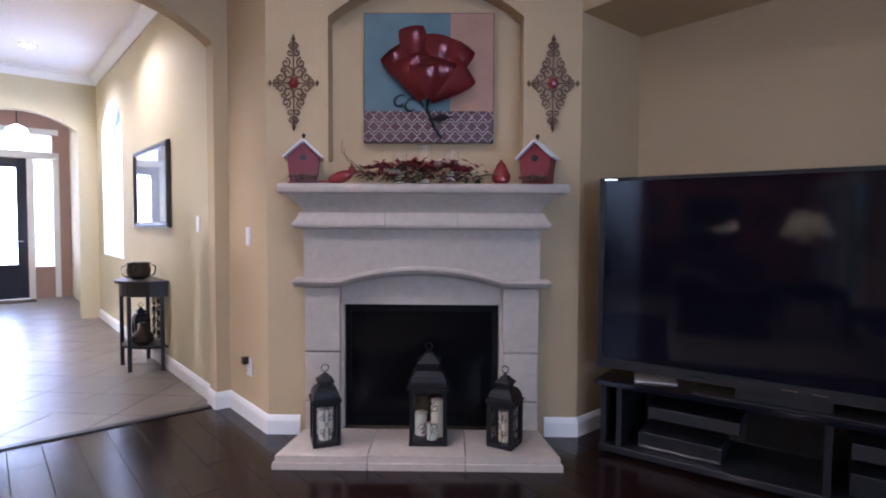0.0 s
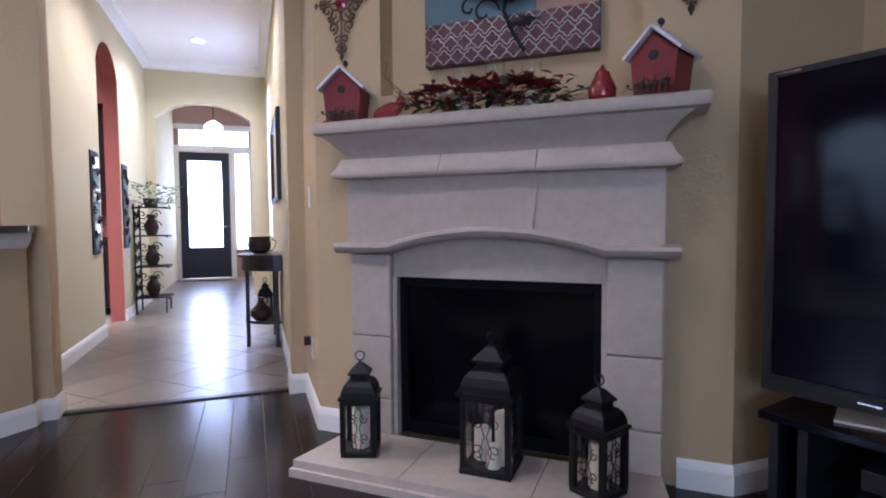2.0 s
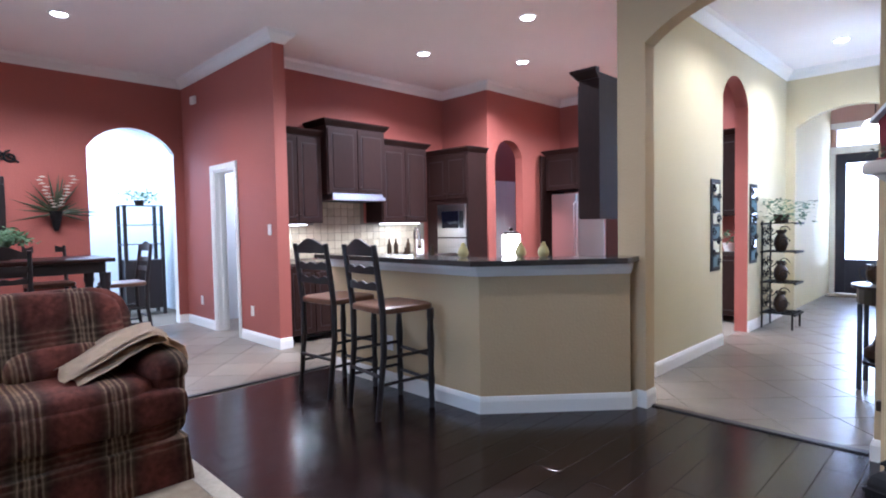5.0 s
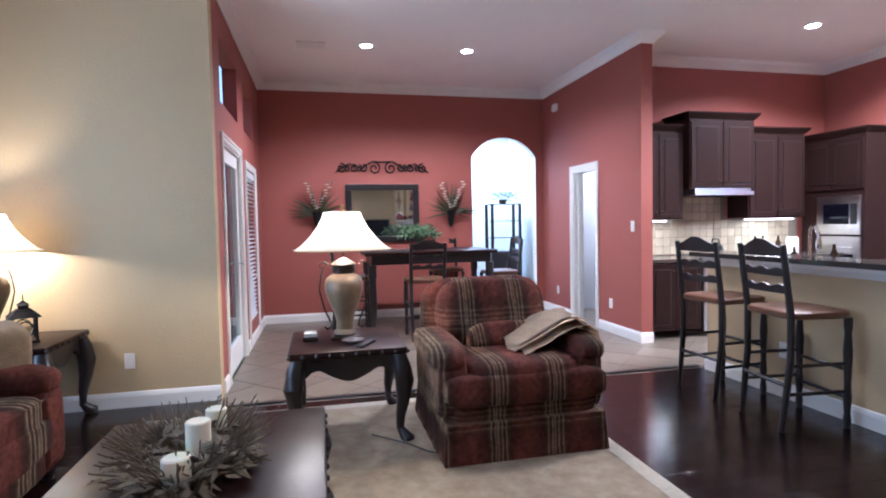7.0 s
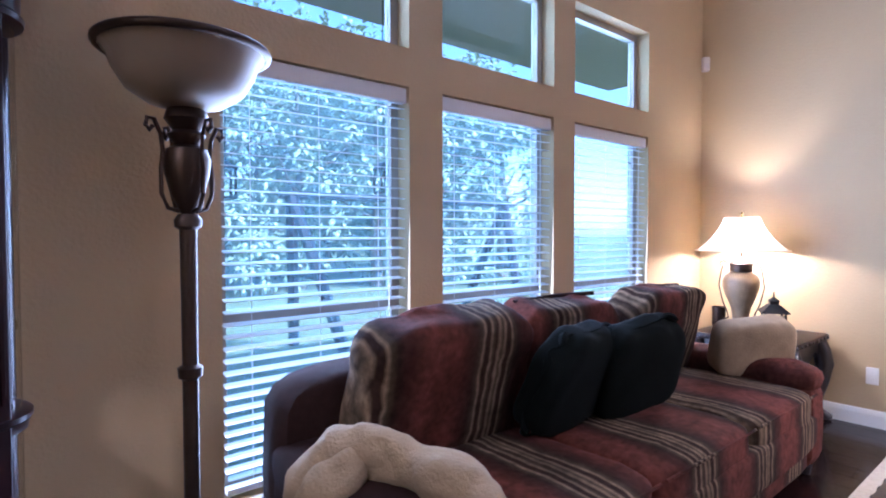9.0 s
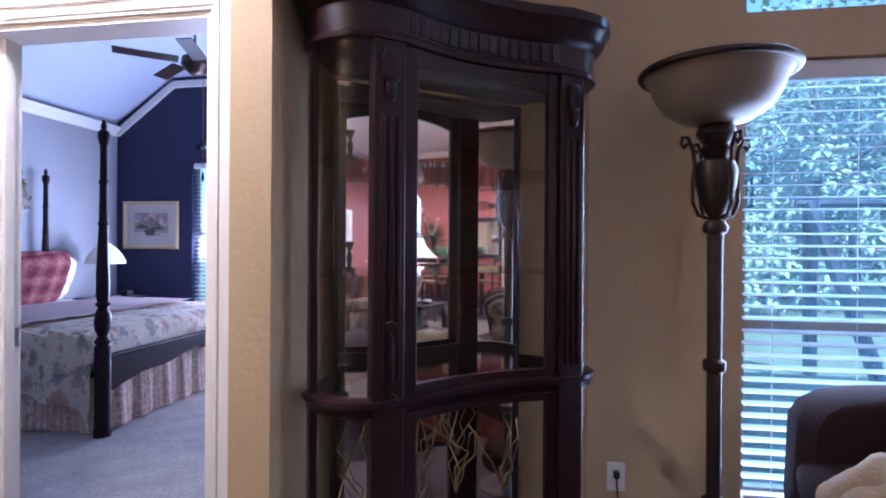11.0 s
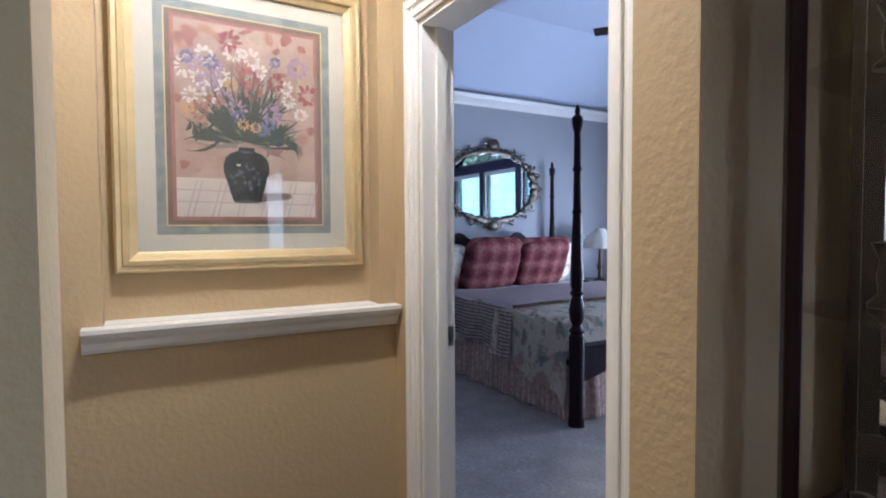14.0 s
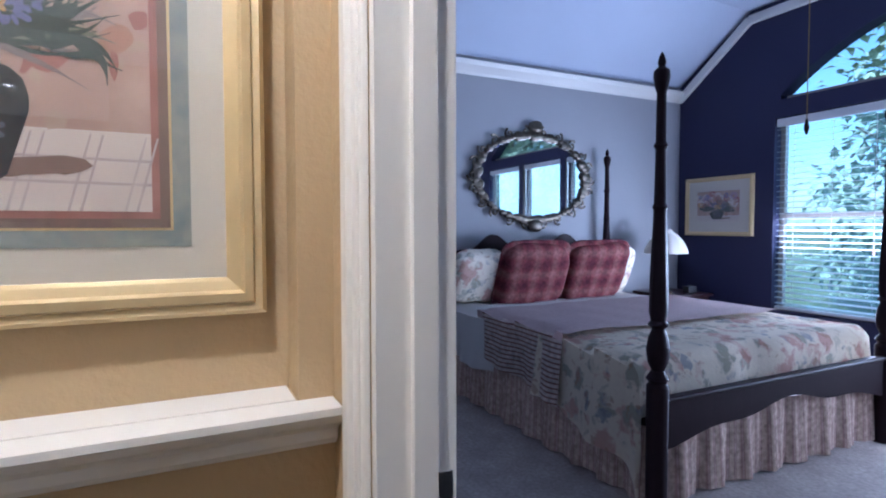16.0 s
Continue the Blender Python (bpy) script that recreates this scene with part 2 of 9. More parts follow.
def wall(name, p0, p1, z0, z1, thick, front, back, holes=(), reveal=None, label="", caps=(None, None)):
    """A wall whose front lies on p0-p1, seen from the right of the way from p0 to p1; its thickness goes to the left.
    holes: (from, to, bottom, spring, rise)."""
    bm = bmesh.new()
    a, b = Vector((*p0, 0)), Vector((*p1, 0))
    d = (b - a).normalized()
    nrm = Vector((-d.y, d.x, 0)) * thick
    length = (b - a).length

    def P(s, z, side):
        return bm.verts.new(a + d * s + nrm * side + Vector((0, 0, z)))

    def quad(mi, *ps):
        f = bm.faces.new([P(*q) for q in ps])
        f.material_index = mi

    def column(s0, s1, b0, b1, t0, t1, left, right):
        quad(0, (s0, b0, 0), (s1, b1, 0), (s1, t1, 0), (s0, t0, 0))
        quad(1, (s0, b0, 1), (s1, b1, 1), (s1, t1, 1), (s0, t0, 1))
        quad(2, (s0, t0, 0), (s1, t1, 0), (s1, t1, 1), (s0, t0, 1))
        quad(2, (s0, b0, 0), (s1, b1, 0), (s1, b1, 1), (s0, b0, 1))
        if left:
            quad(2, (s0, b0, 0), (s0, t0, 0), (s0, t0, 1), (s0, b0, 1))
        if right:
            quad(2, (s1, b1, 0), (s1, t1, 0), (s1, t1, 1), (s1, b1, 1))

    s = 0.0
    cuts = sorted({q for h in holes for q in (h[0], h[1])})
    edges = [0.0] + [c for c in cuts if 0 < c < length] + [length]
    for s0, s1 in zip(edges, edges[1:]):
        inside = sorted([h for h in holes if h[0] <= s0 + 1e-6 and h[1] >= s1 - 1e-6], key=lambda h: h[2])
        if not inside:
            column(s0, s1, z0, z0, z1, z1, True, True)
            continue
        low = z0
        for h in inside:
            if h[2] > low + 1e-4:
                column(s0, s1, low, low, h[2], h[2], False, False)
            low = h[3]
        h = inside[-1]
        if h[4] > 0:
            n = 20
            half = (h[1] - h[0]) / 2
            R = (half * half + h[4] * h[4]) / (2 * h[4])

            def top(q):
                return h[3] + h[4] - R + math.sqrt(max(R * R - (q - h[0] - half) ** 2, 0))

            for i in range(n):
                q0, q1 = s0 + (s1 - s0) * i / n, s0 + (s1 - s0) * (i + 1) / n
                column(q0, q1, top(q0), top(q1), z1, z1, False, False)
        elif h[3] < z1 - 1e-4:
            column(s0, s1, h[3], h[3], z1, z1, False, False)
    bmesh.ops.remove_doubles(bm, verts=bm.verts, dist=1e-5)
    return part(name, bm, [front, back, reveal or front], None, label, kind="structure")


def slab(name, outline, z0, z1, material, label=""):
    bm = bmesh.new()
    prism(bm, outline, z0, z1)
    return part(name, bm, material, None, label, kind="structure")


BASE_PROFILE = ((0, 0), (0.016, 0), (0.016, 0.085), (0.012, 0.1), (0.006, 0.115), (0, 0.12))
CROWN_PROFILE = ((0, 0), (0.012, -0.002), (0.02, 0.02), (0.055, 0.055), (0.08, 0.075), (0.09, 0.1), (0.1, 0.115), (0, 0.115))


def baseboard(path, name="baseboard"):
    return part(name, sweep(bmesh.new(), [(x, y, 0.0) for x, y in path], BASE_PROFILE), WHITE, None, "white painted baseboard", kind="structure")


def crown(path, z, name="trim"):
    return part(name, sweep(bmesh.new(), [(x, y, z) for x, y in path], CROWN_PROFILE), WHITE, None, "white painted crown moulding", kind="structure")


# ---- the structure ----
XW, XE, YS, YN = -2.41, 3.22, -2.97, 4.06      # living room
HL, HR, HY, DY = 0.22, 1.80, 8.9, 11.85       # hall: sides, far arch, front door
DW, DS, DN = -5.85, -1.10, 3.15                # dining: west, south, north
LIVZ, KITZ, HALLZ = 3.55, 3.40, 3.30
T = 0.14
AY = 3.97
BEDWIN = ((5.98, 6.97), (4.85, 5.84), (3.72, 4.71))
WIN = ((0.72, 1.64), (-0.41, 0.505), (-1.54, -0.625))

# floors
slab("floor_wood", [(-2.5, -3.1), (4.1, -3.1), (4.1, 4.06), (-2.2, 4.06), (-2.2, -1.1), (-2.5, -1.1)], -0.1, -0.008, GROUT, "dark underfloor below the planks")
slab("floor_tile", [(-9, -1.1), (-2.2, -1.1), (-2.2, 4.06), (2.0, 4.06), (2.0, 12.2), (-9, 12.2)], -0.1, -0.004, GROUT, "grouted tile floor")
slab("floor_carpet", [(3.36, -7.3), (8.3, -7.3), (8.3, -2.17), (3.36, -2.17)], -0.1, 0.0, CARPET, "grey-beige bedroom carpet")
slab("floor_alcove", [(3.22, -2.17), (4.6, -2.17), (4.6, -1.0), (3.22, -1.0)], -0.1, -0.001, PLANK, "dark wood floor in the alcove")

# living room walls
south_holes = [(XE - b, XE - a, 0.28, 2.10, 0) for a, b in WIN] + [(XE - b, XE - a, 2.29, 2.89, 0) for a, b in WIN]
wall("wall_south", (XE, YS), (XW, YS), 0, LIVZ, 0.16, YELLOW, YELLOW, south_holes)
wall("wall_west", (XW, YS - 0.16), (XW, DS), 0, LIVZ, T, YELLOW, RED)
wall("wall_dining_south", (XW - T, DS), (DW, DS), 0, KITZ, T, RED, YELLOW, [(0.28, 1.33, 0, 2.13, 0), (0.3, 1.3, 2.45, 3.0, 0), (1.75, 2.6, 0.25, 2.04, 0), (1.75, 2.6, 2.45, 3.0, 0)])
wall("wall_dining_west", (DW, DS - T), (DW, DN), 0, KITZ, T, RED, CREAM, [(1.98 - DS + T, 3.02 - DS + T, 0, 2.38, 0.30)], WHITE)
wall("wall_dining_north", (DW - T, DN), (-3.19, DN), 0, KITZ, T, RED, RED, [(-4.82 - DW + T, -4.20 - DW + T, 0, 2.05, 0)])
wall("wall_kitchen_range", (-3.96, DN + T), (-3.96, 6.44), 0, KITZ, T, RED, RED)
wall("wall_kitchen_oven", (-4.1, 6.44), (-3.02, 6.44), 0, KITZ, T, RED, RED)
wall("wall_pantry", (-3.02, 6.58), (-3.02, 8.35), 0, KITZ, T, RED, RED, [(0.03, 0.70, 0, 2.35, 0.25)])
wall("wall_kitchen_north", (-3.16, 8.35), (HL - T, 8.35), 0, KITZ, T, RED, RED)
wall("wall_pantry_north", (-4.4, 9.3), (-3.0, 9.3), 0, KITZ, T, RED, RED)
wall("wall_pantry_back", (-4.4, 6.5), (-4.4, 9.4), 0, KITZ, T, RED, RED)
wall("wall_hall_west_kitchen", (HL, 4.75), (HL, DY), 0, KITZ, T, CREAM, RED, [(6.4 - 4.75, 7.25 - 4.75, 0, 2.62, 0.26)], RED)
wall("wall_arch_pier", (0.30, AY), (0.505, AY), 0, LIVZ, T, YELLOW, CREAM)
wall("wall_arch", (0.505, AY), (1.87, AY), 0, LIVZ, T, YELLOW, CREAM, [(0, 1.267, 0, 2.54, 0.22)], YELLOW)
wall("wall_hall_east", (HR, DY), (HR, AY + T), 0, LIVZ, T, CREAM, YELLOW, [(DY - 8.5, DY - 7.25, 0.9, 2.5, 0.33)], WHITE)
wall("wall_hall_arch", (HL, HY), (HR, HY), 0, LIVZ, T, CREAM, CREAM, [(0.11, 1.36, 0, 2.54, 0.22)], CREAM)
wall("wall_entry", (-0.6, DY), (2.4, DY), 0, LIVZ, T, ENTRYPAINT, ENTRYPAINT, [(0.90, 1.78, 0, 2.42, 0), (0.90, 2.15, 2.55, 2.85, 0), (1.88, 2.15, 0.55, 2.42, 0)])

# fireplace column and television recess
wall("wall_column_side", (1.87, AY + T), (1.87, 3.31), 0, LIVZ, T, YELLOW, YELLOW)
FA, FB = Vector((1.87, 3.31)), Vector((3.30, 2.05))
FL = (FB - FA).length
NICHE = (FL / 2 - 0.575, FL / 2 + 0.605)
wall("wall_fireplace", FA, FB, 0, LIVZ, 0.13, YELLOW, YELLOW, [(FL / 2 - 0.475, FL / 2 + 0.475, 0.05, 0.83, 0), (NICHE[0], NICHE[1], 1.68, 2.55, 0.22)])
fd = (FB - FA).normalized()
fn = Vector((fd.y, -fd.x))
FM = Matrix(((fd.x * 1.02, -fn.x, 0, (FA.x + FB.x) / 2), (fd.y * 1.02, -fn.y, 0, (FA.y + FB.y) / 2), (0, 0, 1, 0), (0, 0, 0, 1)))   # x along the wall, y into it
part("wall_niche_back", bx(-0.8, 0.131, 1.4, 0.8, 0.2, 3.0, 0, FM), YELLOW, None, kind="structure")
wall("wall_column_east", (3.30, 2.05), (3.97, 2.05), 0, LIVZ, T, YELLOW, YELLOW)
wall("wall_tv", (3.97, 2.05 + T), (3.97, -0.35), 0, LIVZ, T, YELLOW, YELLOW)
wall("wall_tv_return", (3.97 + T, -0.35), (XE, -0.35), 0, LIVZ, 0.1, YELLOW, YELLOW)
slab("ceiling_recess", [(3.30, 2.05), (3.22, -0.35), (3.97, -0.35), (3.97, 2.05)], 2.58, LIVZ, YELLOW, "ochre painted soffit over the television recess")
wall("wall_east", (XE, -0.45), (XE, -1.21), 0, LIVZ, 0.14, YELLOW, CREAM)
wall("wall_alcove_header", (XE, -1.21), (XE, -2.04), 2.6, LIVZ, 0.14, YELLOW, CREAM)
wall("wall_east_south", (XE, -2.04), (XE, YS - 0.16), 0, LIVZ, 0.13, YELLOW, TAUPE)
wall("wall_alcove_north", (XE + 0.14, -1.06), (4.47, -1.06), 0, LIVZ, 0.1, YELLOW, YELLOW)
wall("wall_alcove_niche", (4.47, -0.96), (4.47, -2.24), 0, LIVZ, 0.09, YELLOW, YELLOW, [(0.24, 1.08, 1.10, 2.45, 0)])
part("wall_alcove_niche_back", bx(4.561, -2.2, 0.9, 4.62, -1.0, 2.7), YELLOW, None, kind="structure")
wall("wall_bedroom_door", (4.47, -2.10), (XE + 0.13, -2.10), 0, LIVZ, 0.12, YELLOW, TAUPE, [(4.47 - 4.27, 4.47 - 3.444, 0, 2.045, 0)])
slab("ceiling_alcove", [(XE + 0.14, -2.1), (4.47, -2.1), (4.47, -1.06), (XE + 0.14, -1.06)], 2.75, 2.85, CEIL)

# bedroom
wall("wall_bedroom_east", (8.1, -2.1), (8.1, -7.3), 0, 3.0, T, TAUPE, TAUPE)
wall("wall_bedroom_south", (8.24, -7.14), (3.2, -7.14), 0, 4.2, 0.16, NAVY, NAVY, [(8.24 - b, 8.24 - a, 0.56, 2.45, 0) for a, b in BEDWIN] + [(8.24 - 6.92, 8.24 - 3.80, 2.62, 2.66, 0.60)])
wall("wall_bedroom_west", (3.35, -7.3), (3.35, -2.1), 0, 4.2, 0.13, TAUPE, YELLOW)
wall("wall_bedroom_north", (8.24, -2.22), (4.47, -2.22), 0, 4.2, 0.1, TAUPE, TAUPE)
bm = bmesh.new()
prism(bm, [(8.2, 2.93), (7.25, 3.58), (3.3, 3.62), (3.3, 3.75), (7.25, 3.72), (8.2, 3.06)], 2.2, 7.3)
part("ceiling_bedroom", bm, BLUECEIL, None, "pale blue vaulted ceiling", kind="structure").matrix_world = Matrix(((1, 0, 0, 0), (0, 0, -1, 0), (0, 1, 0, 0), (0, 0, 0, 1)))

# ceilings
slab("ceiling_living", [(XW, YS - 0.1), (4.1, YS - 0.1), (4.1, 4.1), (0.45, 4.1), (0.45, 2.5), (-1.3, 2.5), (-1.3, DS), (XW, DS)], LIVZ, LIVZ + 0.1, CEIL, "smooth painted living room ceiling")
slab("ceiling_kitchen", [(-6.1, DS), (-1.31, DS), (-1.31, 2.51), (0.44, 2.51), (0.44, 4.0), (0.36, 4.0), (0.36, 8.5), (-6.1, 8.5)], KITZ, KITZ + 0.1, CEIL, "smooth painted kitchen ceiling")
slab("ceiling_hall", [(HL - 0.1, AY + T), (HR + 0.1, AY + T), (HR + 0.1, DY), (HL - 0.1, DY)], HALLZ, HALLZ + 0.1, CEIL, "smooth painted hall ceiling")
wall("wall_header_corner", (XW, DS), (-1.3, DS), KITZ + 0.002, LIVZ, 0.05, YELLOW, RED)
wall("wall_header_dining", (-1.3, DS), (-1.3, 2.5), KITZ + 0.002, LIVZ, 0.05, YELLOW, RED)
wall("wall_header_bar", (-1.3, 2.5), (0.45, 2.5), KITZ + 0.002, LIVZ, 0.05, YELLOW, RED)
wall("wall_header_pier", (0.45, 2.5), (0.45, AY), KITZ + 0.002, LIVZ, 0.05, YELLOW, RED)

# bar half wall
bar = [(-2.08, 3.10), (-0.277, 3.10), (0.435, 3.883)]
wall("wall_bar", bar[0], bar[1], 0, 1.0, 0.13, YELLOW, YELLOW)
wall("wall_bar_diagonal", bar[1], bar[2], 0, 1.0, 0.13, YELLOW, YELLOW)

# trims
baseboard([(XE, -0.35), (XE, -1.21)])
baseboard([(XE, -2.04), (XE, YS), (XW, YS), (XW, DS)])
baseboard([(XW - T, DS), (XW - T - 0.2, DS)])
baseboard([(-4.05, DS), (DW, DS), (DW, 1.98)])
baseboard([(DW, 3.02), (DW, DN), (-4.90, DN)])
baseboard([(-4.12, DN), (-3.19, DN), (-3.19, DN + T)])
baseboard([(-2.08, 3.23), bar[0], bar[1], bar[2], (0.435, AY), (0.505, AY), (0.505, AY + T)])
baseboard([(HL, 4.75), (HL, 6.4)])
baseboard([(HL, 7.25), (HL, HY)])
baseboard([(HR, HY), (HR, AY + T), (1.772, AY + T), (1.772, AY), (1.87, AY), (1.87, 3.31), tuple(FA + fd * 0.2)])
baseboard([tuple(FB - fd * 0.2), (3.30, 2.05), (3.97, 2.05), (3.97, -0.35)])
baseboard([(4.47, -1.06), (4.47, -2.10)])
crown([(XE, YS), (XW, YS), (XW, DS)], LIVZ - 0.115)
crown([(XW - T, DS), (DW, DS), (DW, DN), (-3.19, DN), (-3.19, DN + T), (-3.96, DN + T), (-3.96, 6.44), (-3.02, 6.44), (-3.02, 8.35), (HL - T, 8.35), (HL - T, AY)], KITZ - 0.115)
crown([(HL, AY + T), (HL, HY), (HR, HY), (HR, AY + T)], HALLZ - 0.115)
crown([(8.1, -2.3), (8.1, -7.14)], 2.82)


# ---- more materials ----
def bands(name, stops, scale, axis=0, rough=0.9, cross=None, bump=0.6, bump_scale=250, shift=0.0, weave=0.5, blotch=0.0):
    """Woven stripes: stops of (place, colour) repeat along one axis; cross: a second set of stripes laid over by the share weave; blotch: broad worn patches."""
    m = bpy.data.materials.new(name)
    m.use_nodes = True
    n, l = m.node_tree.nodes, m.node_tree.links
    b = n["Principled BSDF"]
    b.inputs["Roughness"].default_value = rough
    b.inputs["Specular IOR Level"].default_value = 0.12
    co = n.new("ShaderNodeTexCoord").outputs["Object"]
    wob = n.new("ShaderNodeTexNoise")
    wob.inputs["Scale"].default_value = 9
    l.new(co, wob.inputs["Vector"])

    def ramp(ax, st, sc, off=0.0):
        s = n.new("ShaderNodeSeparateXYZ")
        l.new(co, s.inputs[0])
        k = n.new("ShaderNodeMath")
        k.operation = "MULTIPLY_ADD"
        k.inputs[1].default_value = 0.05
        l.new(wob.outputs["Fac"], k.inputs[0])
        a = n.new("ShaderNodeMath")
        a.operation = "MULTIPLY"
        a.inputs[1].default_value = sc
        l.new(s.outputs[ax], a.inputs[0])
        l.new(a.outputs[0], k.inputs[2])
        f = n.new("ShaderNodeMath")
        f.operation = "FRACT"
        o = n.new("ShaderNodeMath")
        o.inputs[1].default_value = off
        l.new(k.outputs[0], o.inputs[0])
        l.new(o.outputs[0], f.inputs[0])
        r = n.new("ShaderNodeValToRGB")
        r.color_ramp.interpolation = "LINEAR"
        el = r.color_ramp.elements
        el[0].position, el[0].color = st[0][0], (*st[0][1], 1)
        el[1].position, el[1].color = st[-1][0], (*st[-1][1], 1)
        for p, c in st[1:-1]:
            e = el.new(p)
            e.color = (*c, 1)
        l.new(f.outputs[0], r.inputs[0])
        return r.outputs[0]

    out = ramp(axis, stops, scale, shift)
    if cross:
        mx = n.new("ShaderNodeMix")
        mx.data_type = "RGBA"
        mx.inputs["Factor"].default_value = weave
        l.new(out, mx.inputs["A"])
        l.new(ramp(*cross), mx.inputs["B"])
        out = mx.outputs["Result"]
    t = n.new("ShaderNodeTexNoise")
    t.inputs["Scale"].default_value, t.inputs["Detail"].default_value = 35, 6
    l.new(co, t.inputs["Vector"])
    hs = n.new("ShaderNodeHueSaturation")
    mr = n.new("ShaderNodeMapRange")
    mr.inputs["From Min"].default_value, mr.inputs["From Max"].default_value = 0.25, 0.75
    mr.inputs["To Min"].default_value, mr.inputs["To Max"].default_value = 0.6, 1.4
    l.new(t.outputs["Fac"], mr.inputs["Value"])
    l.new(mr.outputs[0], hs.inputs["Value"])
    l.new(out, hs.inputs["Color"])
    out = hs.outputs[0]
    if blotch:
        tw = n.new("ShaderNodeTexNoise")
        tw.inputs["Scale"].default_value, tw.inputs["Detail"].default_value = 7, 4
        l.new(co, tw.inputs["Vector"])
        mw = n.new("ShaderNodeMapRange")
        mw.inputs["From Min"].default_value, mw.inputs["From Max"].default_value = 0.3, 0.7
        mw.inputs["To Min"].default_value, mw.inputs["To Max"].default_value = 1 - blotch, 1 + blotch
        l.new(tw.outputs["Fac"], mw.inputs["Value"])
        h2 = n.new("ShaderNodeHueSaturation")
        l.new(mw.outputs[0], h2.inputs["Value"])
        l.new(out, h2.inputs["Color"])
        out = h2.outputs[0]
    l.new(out, b.inputs["Base Color"])
    tb = n.new("ShaderNodeTexNoise")
    tb.inputs["Scale"].default_value = bump_scale
    l.new(co, tb.inputs["Vector"])
    bp = n.new("ShaderNodeBump")
    bp.inputs["Strength"].default_value, bp.inputs["Distance"].default_value = bump, 0.004
    l.new(tb.outputs["Fac"], bp.inputs["Height"])
    l.new(bp.outputs[0], b.inputs["Normal"])
    return m


def sheer(name, colour, through_it=0.5):
    m = bpy.data.materials.new(name)
    m.use_nodes = True
    n, l = m.node_tree.nodes, m.node_tree.links
    d, t, mx = n.new("ShaderNodeBsdfDiffuse"), n.new("ShaderNodeBsdfTranslucent"), n.new("ShaderNodeMixShader")
    d.inputs[0].default_value = t.inputs[0].default_value = (*colour, 1)
    mx.inputs[0].default_value = through_it
    l.new(d.outputs[0], mx.inputs[1])
    l.new(t.outputs[0], mx.inputs[2])
    l.new(mx.outputs[0], n["Material Output"].inputs[0])
    return m


RUST, DRED, TAN, OLIVE, BROWN = (0.095, 0.028, 0.019), (0.050, 0.016, 0.012), (0.19, 0.13, 0.078), (0.055, 0.038, 0.023), (0.027, 0.014, 0.010)
STRIPES = [(0.0, RUST), (0.2, RUST), (0.34, DRED), (0.42, BROWN), (0.46, OLIVE), (0.48, TAN), (0.50, BROWN), (0.53, BROWN), (0.55, TAN), (0.575, OLIVE), (0.60, TAN), (0.625, BROWN), (0.65, OLIVE), (0.67, TAN), (0.69, BROWN), (0.72, BROWN), (0.74, TAN), (0.76, OLIVE), (0.80, BROWN), (0.87, DRED), (0.95, RUST), (1.0, RUST)]
SOFA_X = bands("red striped chenille", STRIPES, 1.76, 0, shift=0.13, blotch=0.35)
SOFA_Y = bands("red striped chenille, cross cut", STRIPES, 2.9, 1, cross=(2, STRIPES, 2.2), shift=0.12, weave=0.28, blotch=0.3)
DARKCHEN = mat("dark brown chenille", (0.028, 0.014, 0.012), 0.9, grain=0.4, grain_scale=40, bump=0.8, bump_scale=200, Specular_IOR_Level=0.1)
BLACKVELVET = mat("black-green velvet", (0.006, 0.008, 0.007), 0.95, grain=0.4, grain_scale=15, bump=0.6, bump_scale=150, Specular_IOR_Level=0.08)
THROW = mat("cream plush throw", (0.36, 0.255, 0.15), 0.95, grain=0.45, grain_scale=14, stain=0.25, stain_scale=6, bump=0.8, bump_scale=90)
BEIGETHROW = mat("beige knitted throw", (0.56, 0.42, 0.29), 0.95, grain=0.3, grain_scale=25, bump=1.0, bump_scale=180)
RUGM = mat("cream patterned rug pile", (0.40, 0.32, 0.215), 0.95, stain=0.75, stain_scale=9, grain=0.35, grain_scale=30, bump=1.0, bump_scale=250, second=(0.22, 0.15, 0.09))
RUGEDGE = mat("cream rug border", (0.50, 0.43, 0.33), 0.95, grain=0.3, grain_scale=40, bump=1.0, bump_scale=250)
REDPAINT = mat("weathered red paint", (0.21, 0.02, 0.024), 0.5, grain=0.3, grain_scale=30, stain=0.2, stain_scale=10)
SNOW = mat("white glitter snow", (0.75, 0.72, 0.72), 0.7, grain=0.25, grain_scale=60, bump=1.0, bump_scale=120)
REDGLAZE = mat("dark red glazed metal", (0.30, 0.035, 0.036), 0.2, 0.35, stain=0.45, stain_scale=8, coat=0.5)
CRIMSON = mat("crimson silk petals", (0.24, 0.018, 0.026), 0.6, grain=0.4, grain_scale=40)
IVORYPETAL = mat("ivory silk petals", (0.62, 0.54, 0.45), 0.7, grain=0.2)
LEAF = mat("dark green leaves", (0.05, 0.055, 0.022), 0.5, grain=0.4, grain_scale=30)
SAGE = mat("pale green fern leaves", (0.09, 0.16, 0.07), 0.6, grain=0.4, grain_scale=30)
TWIG = mat("dry twigs", (0.12, 0.08, 0.045), 0.9, grain=0.4, grain_scale=40)
TEAL = mat("teal mottled canvas", (0.10, 0.17, 0.19), 0.6, stain=0.5, stain_scale=6, grain=0.2, second=(0.05, 0.09, 0.10), bump=0.3)
COPPER = mat("copper mottled canvas", (0.42, 0.24, 0.15), 0.55, stain=0.5, stain_scale=5, grain=0.2, second=(0.25, 0.12, 0.07), bump=0.3)
WINE = mat("wine canvas", (0.085, 0.025, 0.028), 0.45, stain=0.3, stain_scale=8)
SILVERLINE = mat("pewter lattice", (0.5, 0.44, 0.4), 0.35, 0.8)
